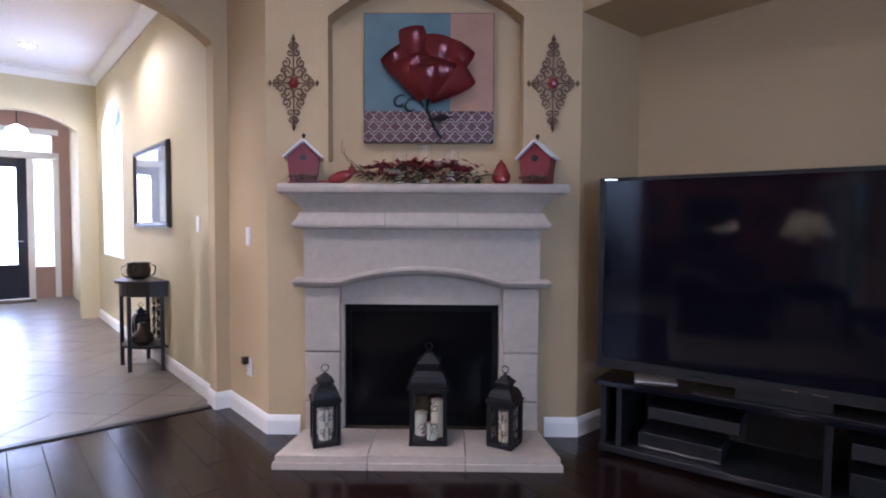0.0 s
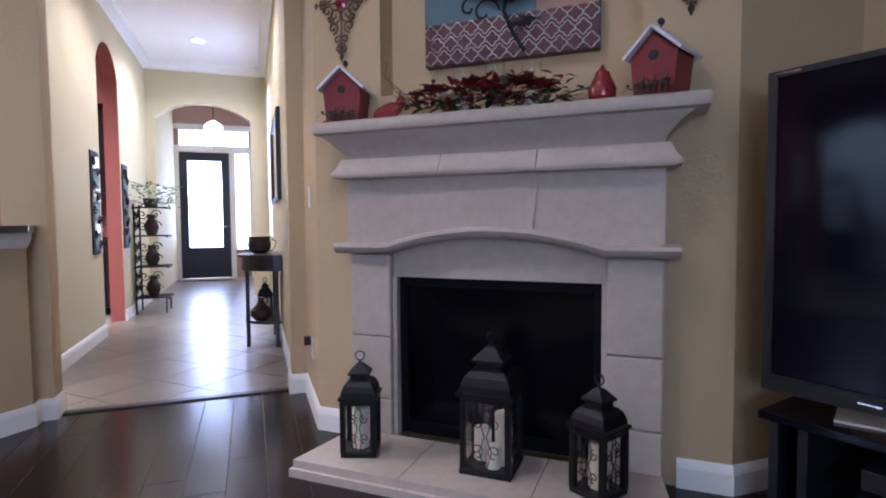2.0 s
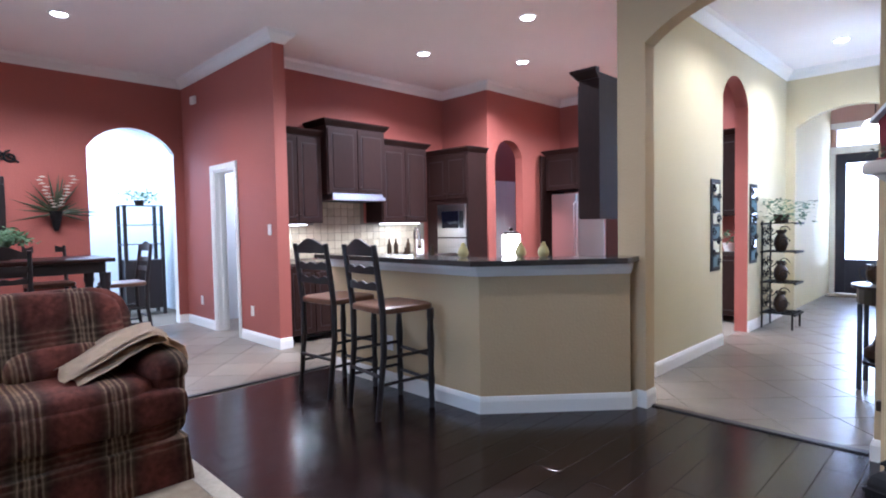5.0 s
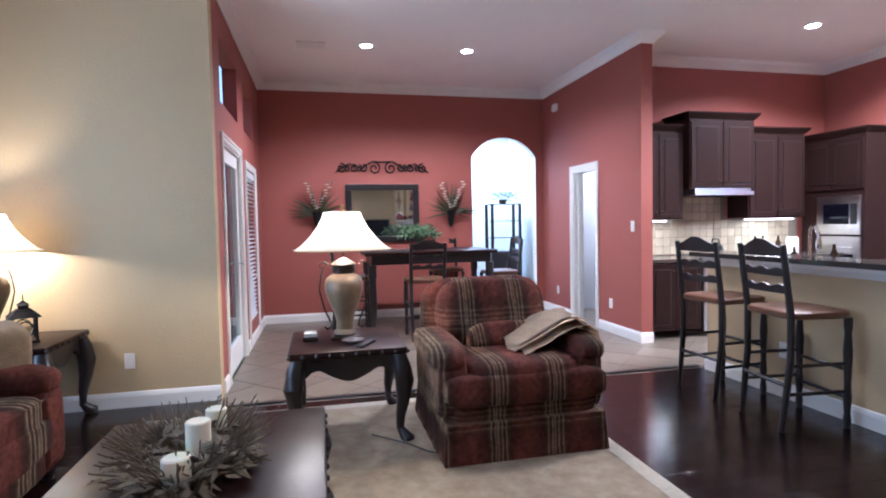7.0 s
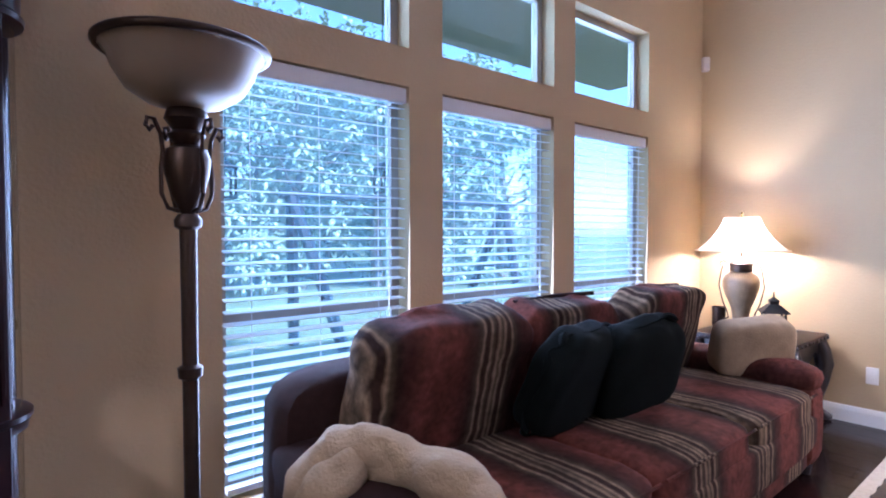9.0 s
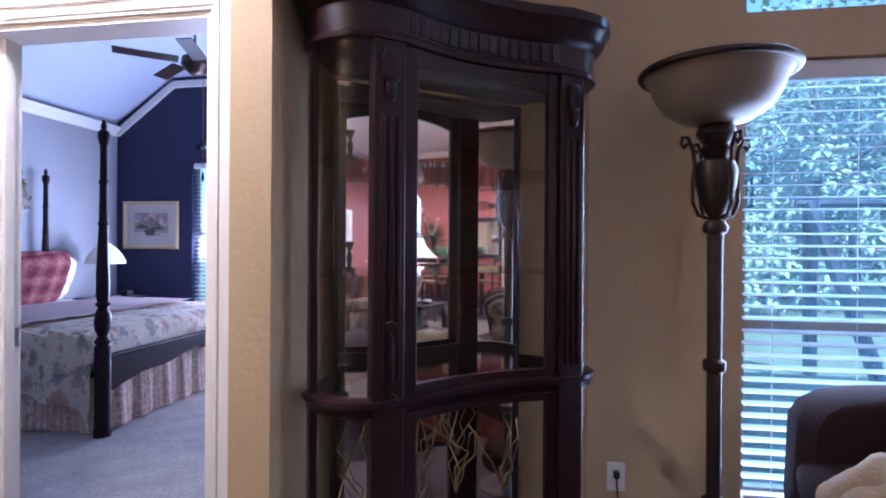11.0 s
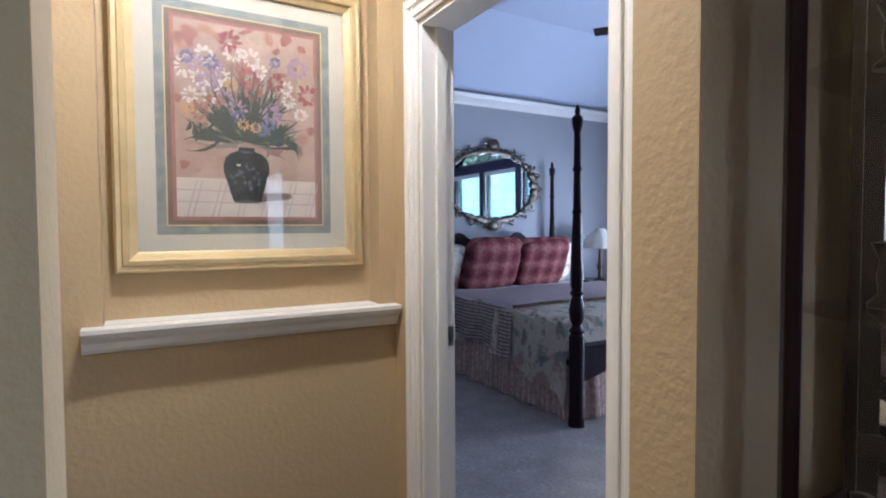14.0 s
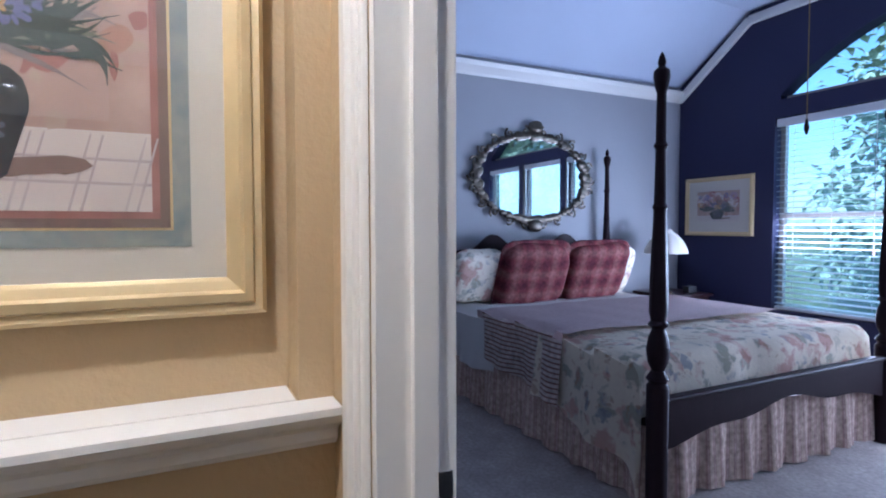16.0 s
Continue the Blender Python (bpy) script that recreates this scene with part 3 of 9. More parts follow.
PEWTER = mat("antique bronze scrollwork", (0.17, 0.10, 0.07), 0.45, 0.7, stain=0.4, stain_scale=25)
URN = mat("mottled stone-glazed ceramic", (0.27, 0.185, 0.10), 0.4, stain=0.6, stain_scale=14, grain=0.3, second=(0.12, 0.075, 0.04), bump=0.2, bump_scale=40)
BRONZE = mat("dark bronze", (0.06, 0.04, 0.03), 0.4, 0.8, stain=0.3, stain_scale=10)
LAMPSHADE = sheer("cream silk lamp shade", (0.72, 0.62, 0.48), 0.30)
ALABASTER = mat("alabaster glass bowl", (0.25, 0.19, 0.13), 0.35, stain=0.25, stain_scale=5)
PLASTIC = mat("white plastic", (0.75, 0.72, 0.68), 0.4, stain=0.05)
SLATM = mat("white blind slat", (0.70, 0.70, 0.70), 0.5, stain=0.05)
VINYL = mat("tan window frame", (0.36, 0.32, 0.28), 0.5, grain=0.1)
FIREBLACK = mat("matt black firebox metal", (0.004, 0.004, 0.005), 0.6, grain=0.3, grain_scale=40, Specular_IOR_Level=0.12)
FIREGLASS = mat("smoked fireplace glass", (0.003, 0.003, 0.004), 0.12, Specular_IOR_Level=0.12)
MIRROR = mat("mirror", (0.9, 0.9, 0.9), 0.02, 1.0)
GOLDFRAME = mat("pale gold leaf frame", (0.66, 0.51, 0.27), 0.42, 0.35, stain=0.25, stain_scale=12)
MATBOARD = mat("cream mat board", (0.56, 0.52, 0.44), 0.9, grain=0.05)


# ---- more shapes ----
def puff(bm, sx, sy, sz, m=None, e=0.45, nu=20, nv=12, lump=0.0, seed=0):
    """A soft cushion: a superellipsoid with half sizes sx, sy, sz."""
    def pw(v, p):
        return math.copysign(abs(v) ** p, v)
    rows = []
    for j in range(nv + 1):
        v = -math.pi / 2 + math.pi * j / nv
        row = []
        for i in range(nu):
            u = 2 * math.pi * i / nu
            p = Vector((sx * pw(math.cos(v), e) * pw(math.cos(u), e), sy * pw(math.cos(v), e) * pw(math.sin(u), e), sz * pw(math.sin(v), e * 1.25)))
            if lump:
                p *= 1 + lump * noise.noise(Vector((p.x * 6 + seed, p.y * 6, p.z * 6)))
            row.append(p)
        rows.append(row)
    vs = [[bm.verts.new(m @ p if m is not None else p) for p in (row if 0 < j < nv else row[:1])] for j, row in enumerate(rows)]
    for j in range(nv):
        a, b = vs[j], vs[j + 1]
        for i in range(nu):
            k = (i + 1) % nu
            if len(a) == 1:
                bm.faces.new((a[0], b[k], b[i]))
            elif len(b) == 1:
                bm.faces.new((a[i], a[k], b[0]))
            else:
                bm.faces.new((a[i], a[k], b[k], b[i]))
    return bm


def plush(name, points, radii, material, parent, seed):
    """A soft rolled fold: a thick lumpy roll drawn through points, rounded at its ends."""
    P = [Vector(p) for p in points]
    n = 9
    pts, rad = [], []
    for i in range(len(P) - 1):
        a, b, c, d = P[max(i - 1, 0)], P[i], P[i + 1], P[min(i + 2, len(P) - 1)]
        for j in range(n + (i == len(P) - 2)):
            u = j / n
            pts.append(0.5 * ((2 * b) + (c - a) * u + (2 * a - 5 * b + 4 * c - d) * u * u + (3 * b - a - 3 * c + d) * u ** 3))
            rad.append(radii[i] + (radii[i + 1] - radii[i]) * u)
    m = len(pts)
    for i in range(m):
        e = min(i, m - 1 - i) / 5
        if e < 1:
            rad[i] *= math.sqrt(1 - (1 - e) ** 2 * 0.97)
    bm = tube(bmesh.new(), pts, 0.1, 26, rad)
    for v in bm.verts:
        k = noise.noise(v.co * 7 + Vector((seed, 0, 0))) * 0.036 + noise.noise(v.co * 22 + Vector((0, seed, 0))) * 0.010
        c = min(pts, key=lambda p: (p - v.co).length_squared)
        v.co += (v.co - c).normalized() * k
    return part(name, bm, material, parent, smooth=True)


def drape(name, section, x0, x1, thick, material, parent, seed, wave=0.02, skew=0.0):
    """A folded cloth laid over a section of (y, z) points, from x0 to x1, with loose waves."""
    bm = bmesh.new()
    nx = 26
    S = []
    for a, b in zip(section, section[1:]):
        S += [(a[0] + (b[0] - a[0]) * i / 6, a[1] + (b[1] - a[1]) * i / 6) for i in range(6)]
    S.append(section[-1])
    g = []
    for j, (y, z) in enumerate(S):
        row = []
        for i in range(nx + 1):
            u = i / nx
            k = noise.noise(Vector((u * 3.5, j * 0.13, seed)))
            row.append(bm.verts.new((x0 + (x1 - x0) * u + skew * j / len(S) + 0.02 * noise.noise(Vector((j * 0.3, seed, 0))), y + wave * k, z + wave * (k + 0.6 * math.sin(u * 9 + seed + j * 0.1)))))
        g.append(row)
    for a, b in zip(g, g[1:]):
        for i in range(nx):
            bm.faces.new((a[i], a[i + 1], b[i + 1], b[i]))
    bmesh.ops.solidify(bm, geom=bm.faces[:], thickness=-thick)
    return part(name, bm, material, parent, smooth=True)


def leaf(bm, at, way, up, length, width, mi=0, bend=0.2):
    way, up = Vector(way).normalized(), Vector(up)
    side = way.cross(up)
    if side.length < 1e-3:
        side = way.cross(Vector((1, 0.3, 0)))
    side.normalize()
    up = side.cross(way)
    at = Vector(at)
    p = [at, at + way * length * 0.45 + side * width / 2 - up * bend * length * 0.1, at + way * length - up * bend * length, at + way * length * 0.45 - side * width / 2 - up * bend * length * 0.1, at + way * length * 0.5 + up * 0.1 * width]
    v = [bm.verts.new(q) for q in p]
    for a, b, c in ((0, 1, 4), (1, 2, 4), (2, 3, 4), (3, 0, 4)):
        bm.faces.new((v[a], v[b], v[c])).material_index = mi
    return bm


def spray(bm, at, count, reach, size, rng, flat=0.3, mi=0, up=0.2):
    for _ in range(count):
        a = rng.uniform(0, 2 * math.pi)
        z = rng.uniform(-flat, flat + up)
        d = Vector((math.cos(a), math.sin(a), z)).normalized()
        leaf(bm, Vector(at) + d * reach * rng.uniform(0.1, 1), d + Vector((rng.uniform(-.4, .4), rng.uniform(-.4, .4), rng.uniform(-.3, .5))), (0, 0, 1), size * rng.uniform(0.6, 1.3), size * rng.uniform(0.3, 0.5), mi, rng.uniform(0, 0.4))
    return bm


def rose(bm, at, r, rng, mi=0, petals=9):
    for i in range(petals):
        a = i * 2.4
        k = 0.35 + 0.65 * i / petals
        d = Vector((math.cos(a), math.sin(a), 1.1 - k))
        leaf(bm, Vector(at) + Vector((math.cos(a), math.sin(a), 0)) * r * 0.15 * k, d, (0, 0, 1), r * (0.55 + 0.6 * k), r * 0.9, mi, 0.1)
    puff(bm, r * 0.3, r * 0.3, r * 0.3, Matrix.Translation(Vector(at) + Vector((0, 0, r * 0.25))), 0.8, 6, 4)


def scroll(bm, at, r, turns, start, flip=1, thick=0.006, plane="xz"):
    pts = []
    n = 18
    for i in range(n):
        k = i / (n - 1)
        a = start + flip * turns * 2 * math.pi * k
        q = r * (1 - 0.82 * k)
        u, v = q * math.cos(a), q * math.sin(a)
        pts.append(Vector(at) + (Vector((u, 0, v)) if plane == "xz" else Vector((0, u, v))))
    tube(bm, pts, thick, 6)
    return bm


def bar_between(bm, a, b, r, steps=8):
    return tube(bm, [a, b], r, steps)


def turned(z0, z1, r, kind=0):
    """The profile of a turned post or leg."""
    h = z1 - z0
    shapes = (((0, 1), (0.1, 1), (0.12, 0.7), (0.16, 1.1), (0.2, 0.7), (0.55, 0.95), (0.7, 0.75), (0.74, 1.1), (0.78, 0.8), (1, 1)),
              ((0, 0.7), (0.04, 0.9), (0.08, 0.7), (0.5, 1), (0.9, 0.75), (0.93, 1.05), (0.96, 0.8), (1, 0.9)))
    return [(r * q, z0 + h * k) for k, q in shapes[kind]]


# ---- fireplace ----
def fireplace():
    t = thing("fireplace_surround", FM, "cream cast-stone fireplace surround with arched header and mantel shelf", "fireplace")
    j = 0.004
    # hearth of three slabs with a sloping lip
    for a, b in ((-0.755, -0.26), (-0.26, 0.25), (0.25, 0.755)):
        bm = bmesh.new()
        i0, i1 = (a + (0.07 if a < -0.7 else j / 2)), (b - (0.07 if b > 0.7 else j / 2))
        o0, o1 = (a if a < -0.7 else a + j / 2), (b if b > 0.7 else b - j / 2)
        prism(bm, [(o0, -0.50), (o1, -0.50), (i1, -0.09), (i0, -0.09)], 0, 0.035)
        s = [(o0 + 0.012 * (a < -0.7), -0.485), (o1 - 0.012 * (b > 0.7), -0.485), (i1, -0.09), (i0, -0.09)]
        prism(bm, s, 0.035, 0.07)
        bmesh.ops.remove_doubles(bm, verts=bm.verts, dist=1e-5)
        part("hearth_slab", bm, STONE, t)
    # legs of three blocks
    for sx in (-1, 1):
        for z0, z1 in ((0.07, 0.24), (0.244, 0.535), (0.539, 0.925)):
            a, b = sorted((sx * 0.475, sx * 0.685))
            part("leg_block", bx(a, -0.10, z0, b, 0.0, z1, 0.008), STONE, t)
        a, b = sorted((sx * 0.455, sx * 0.4745))
        part("inner_return", bx(a, -0.075, 0.07, b, 0.0, 0.82), STONE, t)
    # arched header panel and frieze with a keystone

    def arch(x):
        k = max(0.0, 1 - (abs(x) / 0.47) ** 2)
        return 0.944 + 0.075 * k

    def strip(name, x0, x1, zl, zh, y0, y1, lean=0.0):
        bm = bmesh.new()
        n = 16
        rows = []
        for i in range(n + 1):
            x = x0 + (x1 - x0) * i / n
            lo, hi = (zl(x) if callable(zl) else zl), (zh(x) if callable(zh) else zh)
            k = lean * (1 if i == n else -1 if i == 0 else 0)
            rows.append([bm.verts.new(p) for p in ((x, y0, lo), (x + lean * (2 * i / n - 1), y0, hi), (x + lean * (2 * i / n - 1), y1, hi), (x, y1, lo))])
        for a, b in zip(rows, rows[1:]):
            for k in range(4):
                bm.faces.new((a[k], a[(k + 1) % 4], b[(k + 1) % 4], b[k]))
        bm.faces.new(rows[0])
        bm.faces.new(rows[-1])
        return part(name, bm, STONE, t)

    strip("header_panel", -0.474, 0.474, 0.82, lambda x: arch(x) - 0.01, -0.06, 0.0)
    strip("frieze_block", -0.685, -0.19, lambda x: arch(x) + 0.035, 1.275, -0.112, 0)
    strip("frieze_block", 0.19, 0.685, lambda x: arch(x) + 0.035, 1.275, -0.112, 0)
    strip("keystone", -0.184, 0.184, lambda x: arch(x) + 0.035, 1.275, -0.12, 0, 0.03)
    # arched bead that runs over the legs and the arch
    xs = [-0.74, -0.70, -0.5] + [-0.47 + 0.94 * i / 20 for i in range(21)] + [0.5, 0.70, 0.74]
    bm = bmesh.new()
    rows = []
    for x in xs:
        z = arch(x) - 0.012
        rows.append([bm.verts.new((x, y, z + dz)) for y, dz in ((0, 0), (-0.13, 0), (-0.15, 0.014), (-0.158, 0.03), (-0.15, 0.044), (-0.125, 0.05), (0, 0.05))])
    for a, b in zip(rows, rows[1:]):
        for k in range(7):
            bm.faces.new((a[k], a[(k + 1) % 7], b[(k + 1) % 7], b[k]))
    bm.faces.new(rows[0])
    bm.faces.new(rows[-1])
    part("arch_moulding", bm, STONE, t, smooth=True)
    # upper mouldings and shelf, returned at the ends
    def band(name, half, profile):
        bm = bmesh.new()
        sweep(bm, [(half, 0.0, 0), (half, -0.11, 0), (-half, -0.11, 0), (-half, 0.0, 0)][::-1], profile)
        return part(name, bm, STONE, t, smooth=True)
    for a, b in ((-0.69, -0.21), (-0.206, 0.206), (0.21, 0.69)):
        e0, e1 = (0.05 if a < -0.6 else 0), (0.05 if b > 0.6 else 0)
        bm = bmesh.new()
        n = ((0, 1.275, -0.115), (0.6, 1.280, -0.165), (1, 1.292, -0.172), (1, 1.302, -0.172), (0.5, 1.335, -0.15), (0.25, 1.37, -0.135))
        rows = [[bm.verts.new(p) for p in ((a - e0 * k, 0, z), (a - e0 * k, y, z), (b + e1 * k, y, z), (b + e1 * k, 0, z))] for k, z, y in n]
        for p, q in zip(rows, rows[1:]):
            for i in range(4):
                bm.faces.new((p[i], p[(i + 1) % 4], q[(i + 1) % 4], q[i]))
        bm.faces.new(rows[0])
        bm.faces.new(rows[-1])
        part("upper_moulding", bm, STONE, t, smooth=True)
    bm = bmesh.new()
    n = ((0.68, 1.37, -0.135), (0.685, 1.39, -0.14), (0.705, 1.415, -0.155), (0.735, 1.445, -0.178), (0.77, 1.47, -0.195), (0.78, 1.477, -0.198))
    rows = [[bm.verts.new(p) for p in ((-h, 0, z), (-h, y, z), (h, y, z), (h, 0, z))] for h, z, y in n]
    for p, q in zip(rows, rows[1:]):
        for i in range(4):
            bm.faces.new((p[i], p[(i + 1) % 4], q[(i + 1) % 4], q[i]))
    bm.faces.new(rows[0])
    bm.faces.new(rows[-1])
    part("cove_moulding", bm, STONE, t, smooth=True)
    part("mantel_shelf", bx(-0.81, -0.225, 1.478, 0.83, 0.0, 1.536, 0.018), STONE, t, smooth=True)
    # firebox
    f = thing("fireplace_insert", FM, "matt black gas fireplace insert behind a dark glass front", "fireplace insert")
    bm = bmesh.new()
    box(bm, -0.46, 0.42, 0.05, 0.46, 0.44, 0.83)
    box(bm, -0.475, 0.0, 0.05, -0.455, 0.44, 0.83)
    box(bm, 0.455, 0.0, 0.05, 0.475, 0.44, 0.83)
    box(bm, -0.475, 0.0, 0.03, 0.475, 0.44, 0.049)
    box(bm, -0.475, 0.0, 0.831, 0.475, 0.44, 0.85)
    part("firebox", bm, FIREBLACK, f)
    bm = bmesh.new()
    box(bm, -0.454, -0.04, 0.072, -0.42, -0.02, 0.819)
    box(bm, 0.42, -0.04, 0.072, 0.454, -0.02, 0.819)
    box(bm, -0.42, -0.04, 0.072, 0.42, -0.02, 0.13)
    box(bm, -0.42, -0.04, 0.775, 0.42, -0.02, 0.819)
    part("frame", bm, FIREBLACK, f)
    part("glass_front", bx(-0.42, -0.028, 0.13, 0.42, -0.024, 0.775), FIREGLASS, f, "dark smoked glass")
    for k in range(5):
        part("vent_louvre", bx(-0.4, -0.043, 0.082 + k * 0.009, 0.4, -0.041, 0.087 + k * 0.009), FIREBLACK, f)


fireplace()


def on_wall(x, y, z):
    return FM @ Vector((x, y, z))


def lantern(name, m, w, h, candles, label):
    """A glazed lantern of total height h with a bulging roof, a neck and a small pyramid cap."""
    t = thing(name, m, label, "lantern", "lanterns on the hearth")
    q = w / 2
    part("base", bx(-q * 1.04, -q * 1.04, 0, q * 1.04, q * 1.04, 0.024, 0.004), IRON, t)
    body = h * 0.55
    a = q * 0.90
    for sx in (-1, 1):
        for sy in (-1, 1):
            part("corner_post", bx(sx * a - 0.011, sy * a - 0.011, 0.02, sx * a + 0.011, sy * a + 0.011, body), IRON, t)
    for k in range(4):
        r = Matrix.Rotation(k * math.pi / 2, 4, "Z")
        part("glass_pane", bx(-a, -a * 0.97, 0.03, a, -a * 0.96, body - 0.01, 0, r), CLEAR, t).visible_shadow = False
        part("head_rail", bx(-a, -a - 0.008, body - 0.022, a, -a + 0.008, body, 0, r), IRON, t)
        bm = bmesh.new()
        zc = body * 0.5
        e = min(q * 0.5, body * 0.2)
        for s in (-1, 1):
            for up in (-1, 1):
                scroll(bm, r @ Vector((s * q * 0.36, -a, zc + up * e * 1.1)), q * 0.30, 1.2, up * math.pi / 2, s * up, 0.0022, "xz" if k % 2 == 0 else "yz")
            tube(bm, [r @ Vector((s * u, -a, zc + v)) for u, v in ((0.004, -body * 0.42), (q * 0.25, -e * 1.2), (0.004, 0), (q * 0.25, e * 1.2), (0.004, body * 0.42))], 0.0022, 5)
        part("scrollwork", bm, IRON, t)
    c = math.sqrt(2) * q
    turn = Matrix.Rotation(math.pi / 4, 4, "Z")
    part("roof", lat([(c * 1.14, body), (c * 1.14, body + 0.012), (c * 1.0, body + 0.016), (c * 0.99, body + h * 0.07), (c * 0.88, body + h * 0.125), (c * 0.68, body + h * 0.165), (c * 0.52, body + h * 0.175)], 4, turn), IRON, t)
    z = body + h * 0.175
    part("neck", lat([(c * 0.50, z), (c * 0.50, z + h * 0.05)], 4, turn), IRON, t)
    z += h * 0.05
    part("cupola", lat([(c * 0.64, z), (c * 0.64, z + 0.008), (c * 0.5, z + h * 0.04), (c * 0.2, z + h * 0.095), (0.007, z + h * 0.105), (0.007, z + h * 0.13)], 4, turn), IRON, t)
    z += h * 0.13
    part("ring_handle", tube(bmesh.new(), [(0.02 * math.cos(u), 0, z + 0.018 + 0.02 * math.sin(u)) for u in [2 * math.pi * i / 12 for i in range(13)]], 0.003, 6), IRON, t)
    for x, y, r, hh in candles:
        part("candle", lat([(r, 0.024), (r, 0.024 + hh - 0.004), (r - 0.004, 0.024 + hh), (0.0, 0.022 + hh)], 16, Matrix.Translation((x, y, 0))), WAX, t, "ivory pillar candle", True)
    return t


yaw = math.degrees(math.atan2(fd.y, fd.x))
def rest(p, z, turn=0):
    return Matrix.Translation((p[0], p[1], z)) @ Matrix.Rotation(radians(yaw + turn), 4, "Z")
la = lantern("lantern", rest((1.985, 2.80), 0.071, 20), 0.145, 0.45, [(0, 0, 0.036, 0.17)], "small black metal lantern with a candle standing on the hearth")
copy_thing(la, rest((2.74, 2.13), 0.071, -30))
lb = lantern("lantern", rest((2.46, 2.46), 0.071, 0), 0.205, 0.575, [(-0.045, 0.02, 0.036, 0.13), (0.05, 0.0, 0.036, 0.21), (0.02, -0.05, 0.03, 0.09)], "tall black metal lantern with three ivory candles on the hearth")


def birdhouse(m, label):
    t = thing("birdhouse", m, label, "birdhouse", "birdhouses on the mantel")
    w, d, h, e = 0.09, 0.07, 0.15, 0.235
    bm = bmesh.new()
    f = [(-w * 0.82, 0), (w * 0.82, 0), (w, h), (0, e), (-w, h)]
    a = [bm.verts.new((x, -d, z)) for x, z in f]
    b = [bm.verts.new((x, d, z)) for x, z in f]
    bm.faces.new(a)
    bm.faces.new(b)
    for i in range(5):
        bm.faces.new((a[i], a[(i + 1) % 5], b[(i + 1) % 5], b[i]))
    part("house_body", bm, REDPAINT, t)
    for s in (-1, 1):
        m2 = Matrix.Translation((0, 0, e + 0.012)) @ Matrix.Rotation(s * radians(43), 4, "Y")
        x0, x1 = (0, 0.15) if s > 0 else (-0.15, 0)
        part("roof_panel", bx(x0, -d - 0.025, -0.006, x1, d + 0.025, 0.008, 0.004, m2), SNOW, t, "snow-covered roof")
    # black disc on the closed front gives the entrance its dark inside
    part("hole_shade", lat([(0.018, -0.002), (0.018, 0.002)], 16, Matrix.Translation((0, -d - 0.002, h * 0.98)) @ Matrix.Rotation(math.pi / 2, 4, "X")), BLACK, t)
    part("floor_board", bx(-w * 0.95, -d - 0.012, -0.002, w * 0.95, d + 0.012, 0.006), REDPAINT, t)
    part("chimney_bird", puff(bmesh.new(), 0.012, 0.02, 0.014, Matrix.Translation((0, -0.01, e + 0.045)), 0.9, 8, 6), BLACK, t, smooth=True)
    part("perch_wire", tube(bmesh.new(), [(0, -0.01, e), (0, -0.01, e + 0.035)], 0.003, 6), IRON, t)
    bm = bmesh.new()
    for k in range(6):
        box(bm, -0.06 + k * 0.022, -d - 0.022, 0.006, -0.05 + k * 0.022, -d - 0.017, 0.05 + 0.018 * (k % 2))
    part("picket_fence", bm, PEWTER, t)
    rng = random.Random(3)
    bm = bmesh.new()
    for k in range(9):
        spray(bm, (-0.07 + 0.017 * k, -d - 0.03, 0.02 + 0.02 * rng.random()), 6, 0.02, 0.03, rng)
    part("greenery", bm, LEAF, t)
    return t


SHELF = 1.537
birdhouse(rest(on_wall(-0.68, -0.115, 0), SHELF, 12), "red wooden birdhouse with snowy roof on the mantel")
birdhouse(rest(on_wall(0.665, -0.115, 0), SHELF, -24), "red wooden birdhouse with snowy roof, turned sideways on the mantel")


def redbird(m, fat, label):
    t = thing("bird_figurine", m, label, "figurine", "red birds on the mantel")
    bm = bmesh.new()
    if fat:
        lathe(bm, [(0.03, 0), (0.052, 0.02), (0.055, 0.05), (0.04, 0.085), (0.03, 0.1), (0.028, 0.115), (0.012, 0.13), (0.004, 0.145), (0, 0.147)], 18)
    else:
        puff(bm, 0.075, 0.035, 0.036, Matrix.Translation((0, 0, 0.04)) @ Matrix.Rotation(radians(-18), 4, "Y"), 0.85)
        puff(bm, 0.024, 0.022, 0.026, Matrix.Translation((0.065, 0, 0.078)), 0.9, 12, 8)
        box(bm, -0.16, -0.014, 0.008, -0.06, 0.014, 0.018)
        lathe(bm, [(0.01, 0), (0.0, 0.035)], 8, Matrix.Translation((0.062, 0, 0.098)))
    part("body", bm, REDGLAZE, t, smooth=True)
    bm = bmesh.new()
    lathe(bm, [(0.007, 0), (0, 0.018)], 8, (Matrix.Translation((0.028, 0, 0.108)) if fat else Matrix.Translation((0.086, 0, 0.078))) @ Matrix.Rotation(math.pi / 2, 4, "Y"))
    part("beak", bm, BRASS, t)
    return t


redbird(rest(on_wall(-0.465, -0.12, 0), SHELF), False, "dark red ceramic cardinal figurine facing along the mantel")
redbird(rest(on_wall(0.455, -0.12, 0), SHELF, 40), True, "plump dark red ceramic bird figurine on the mantel")


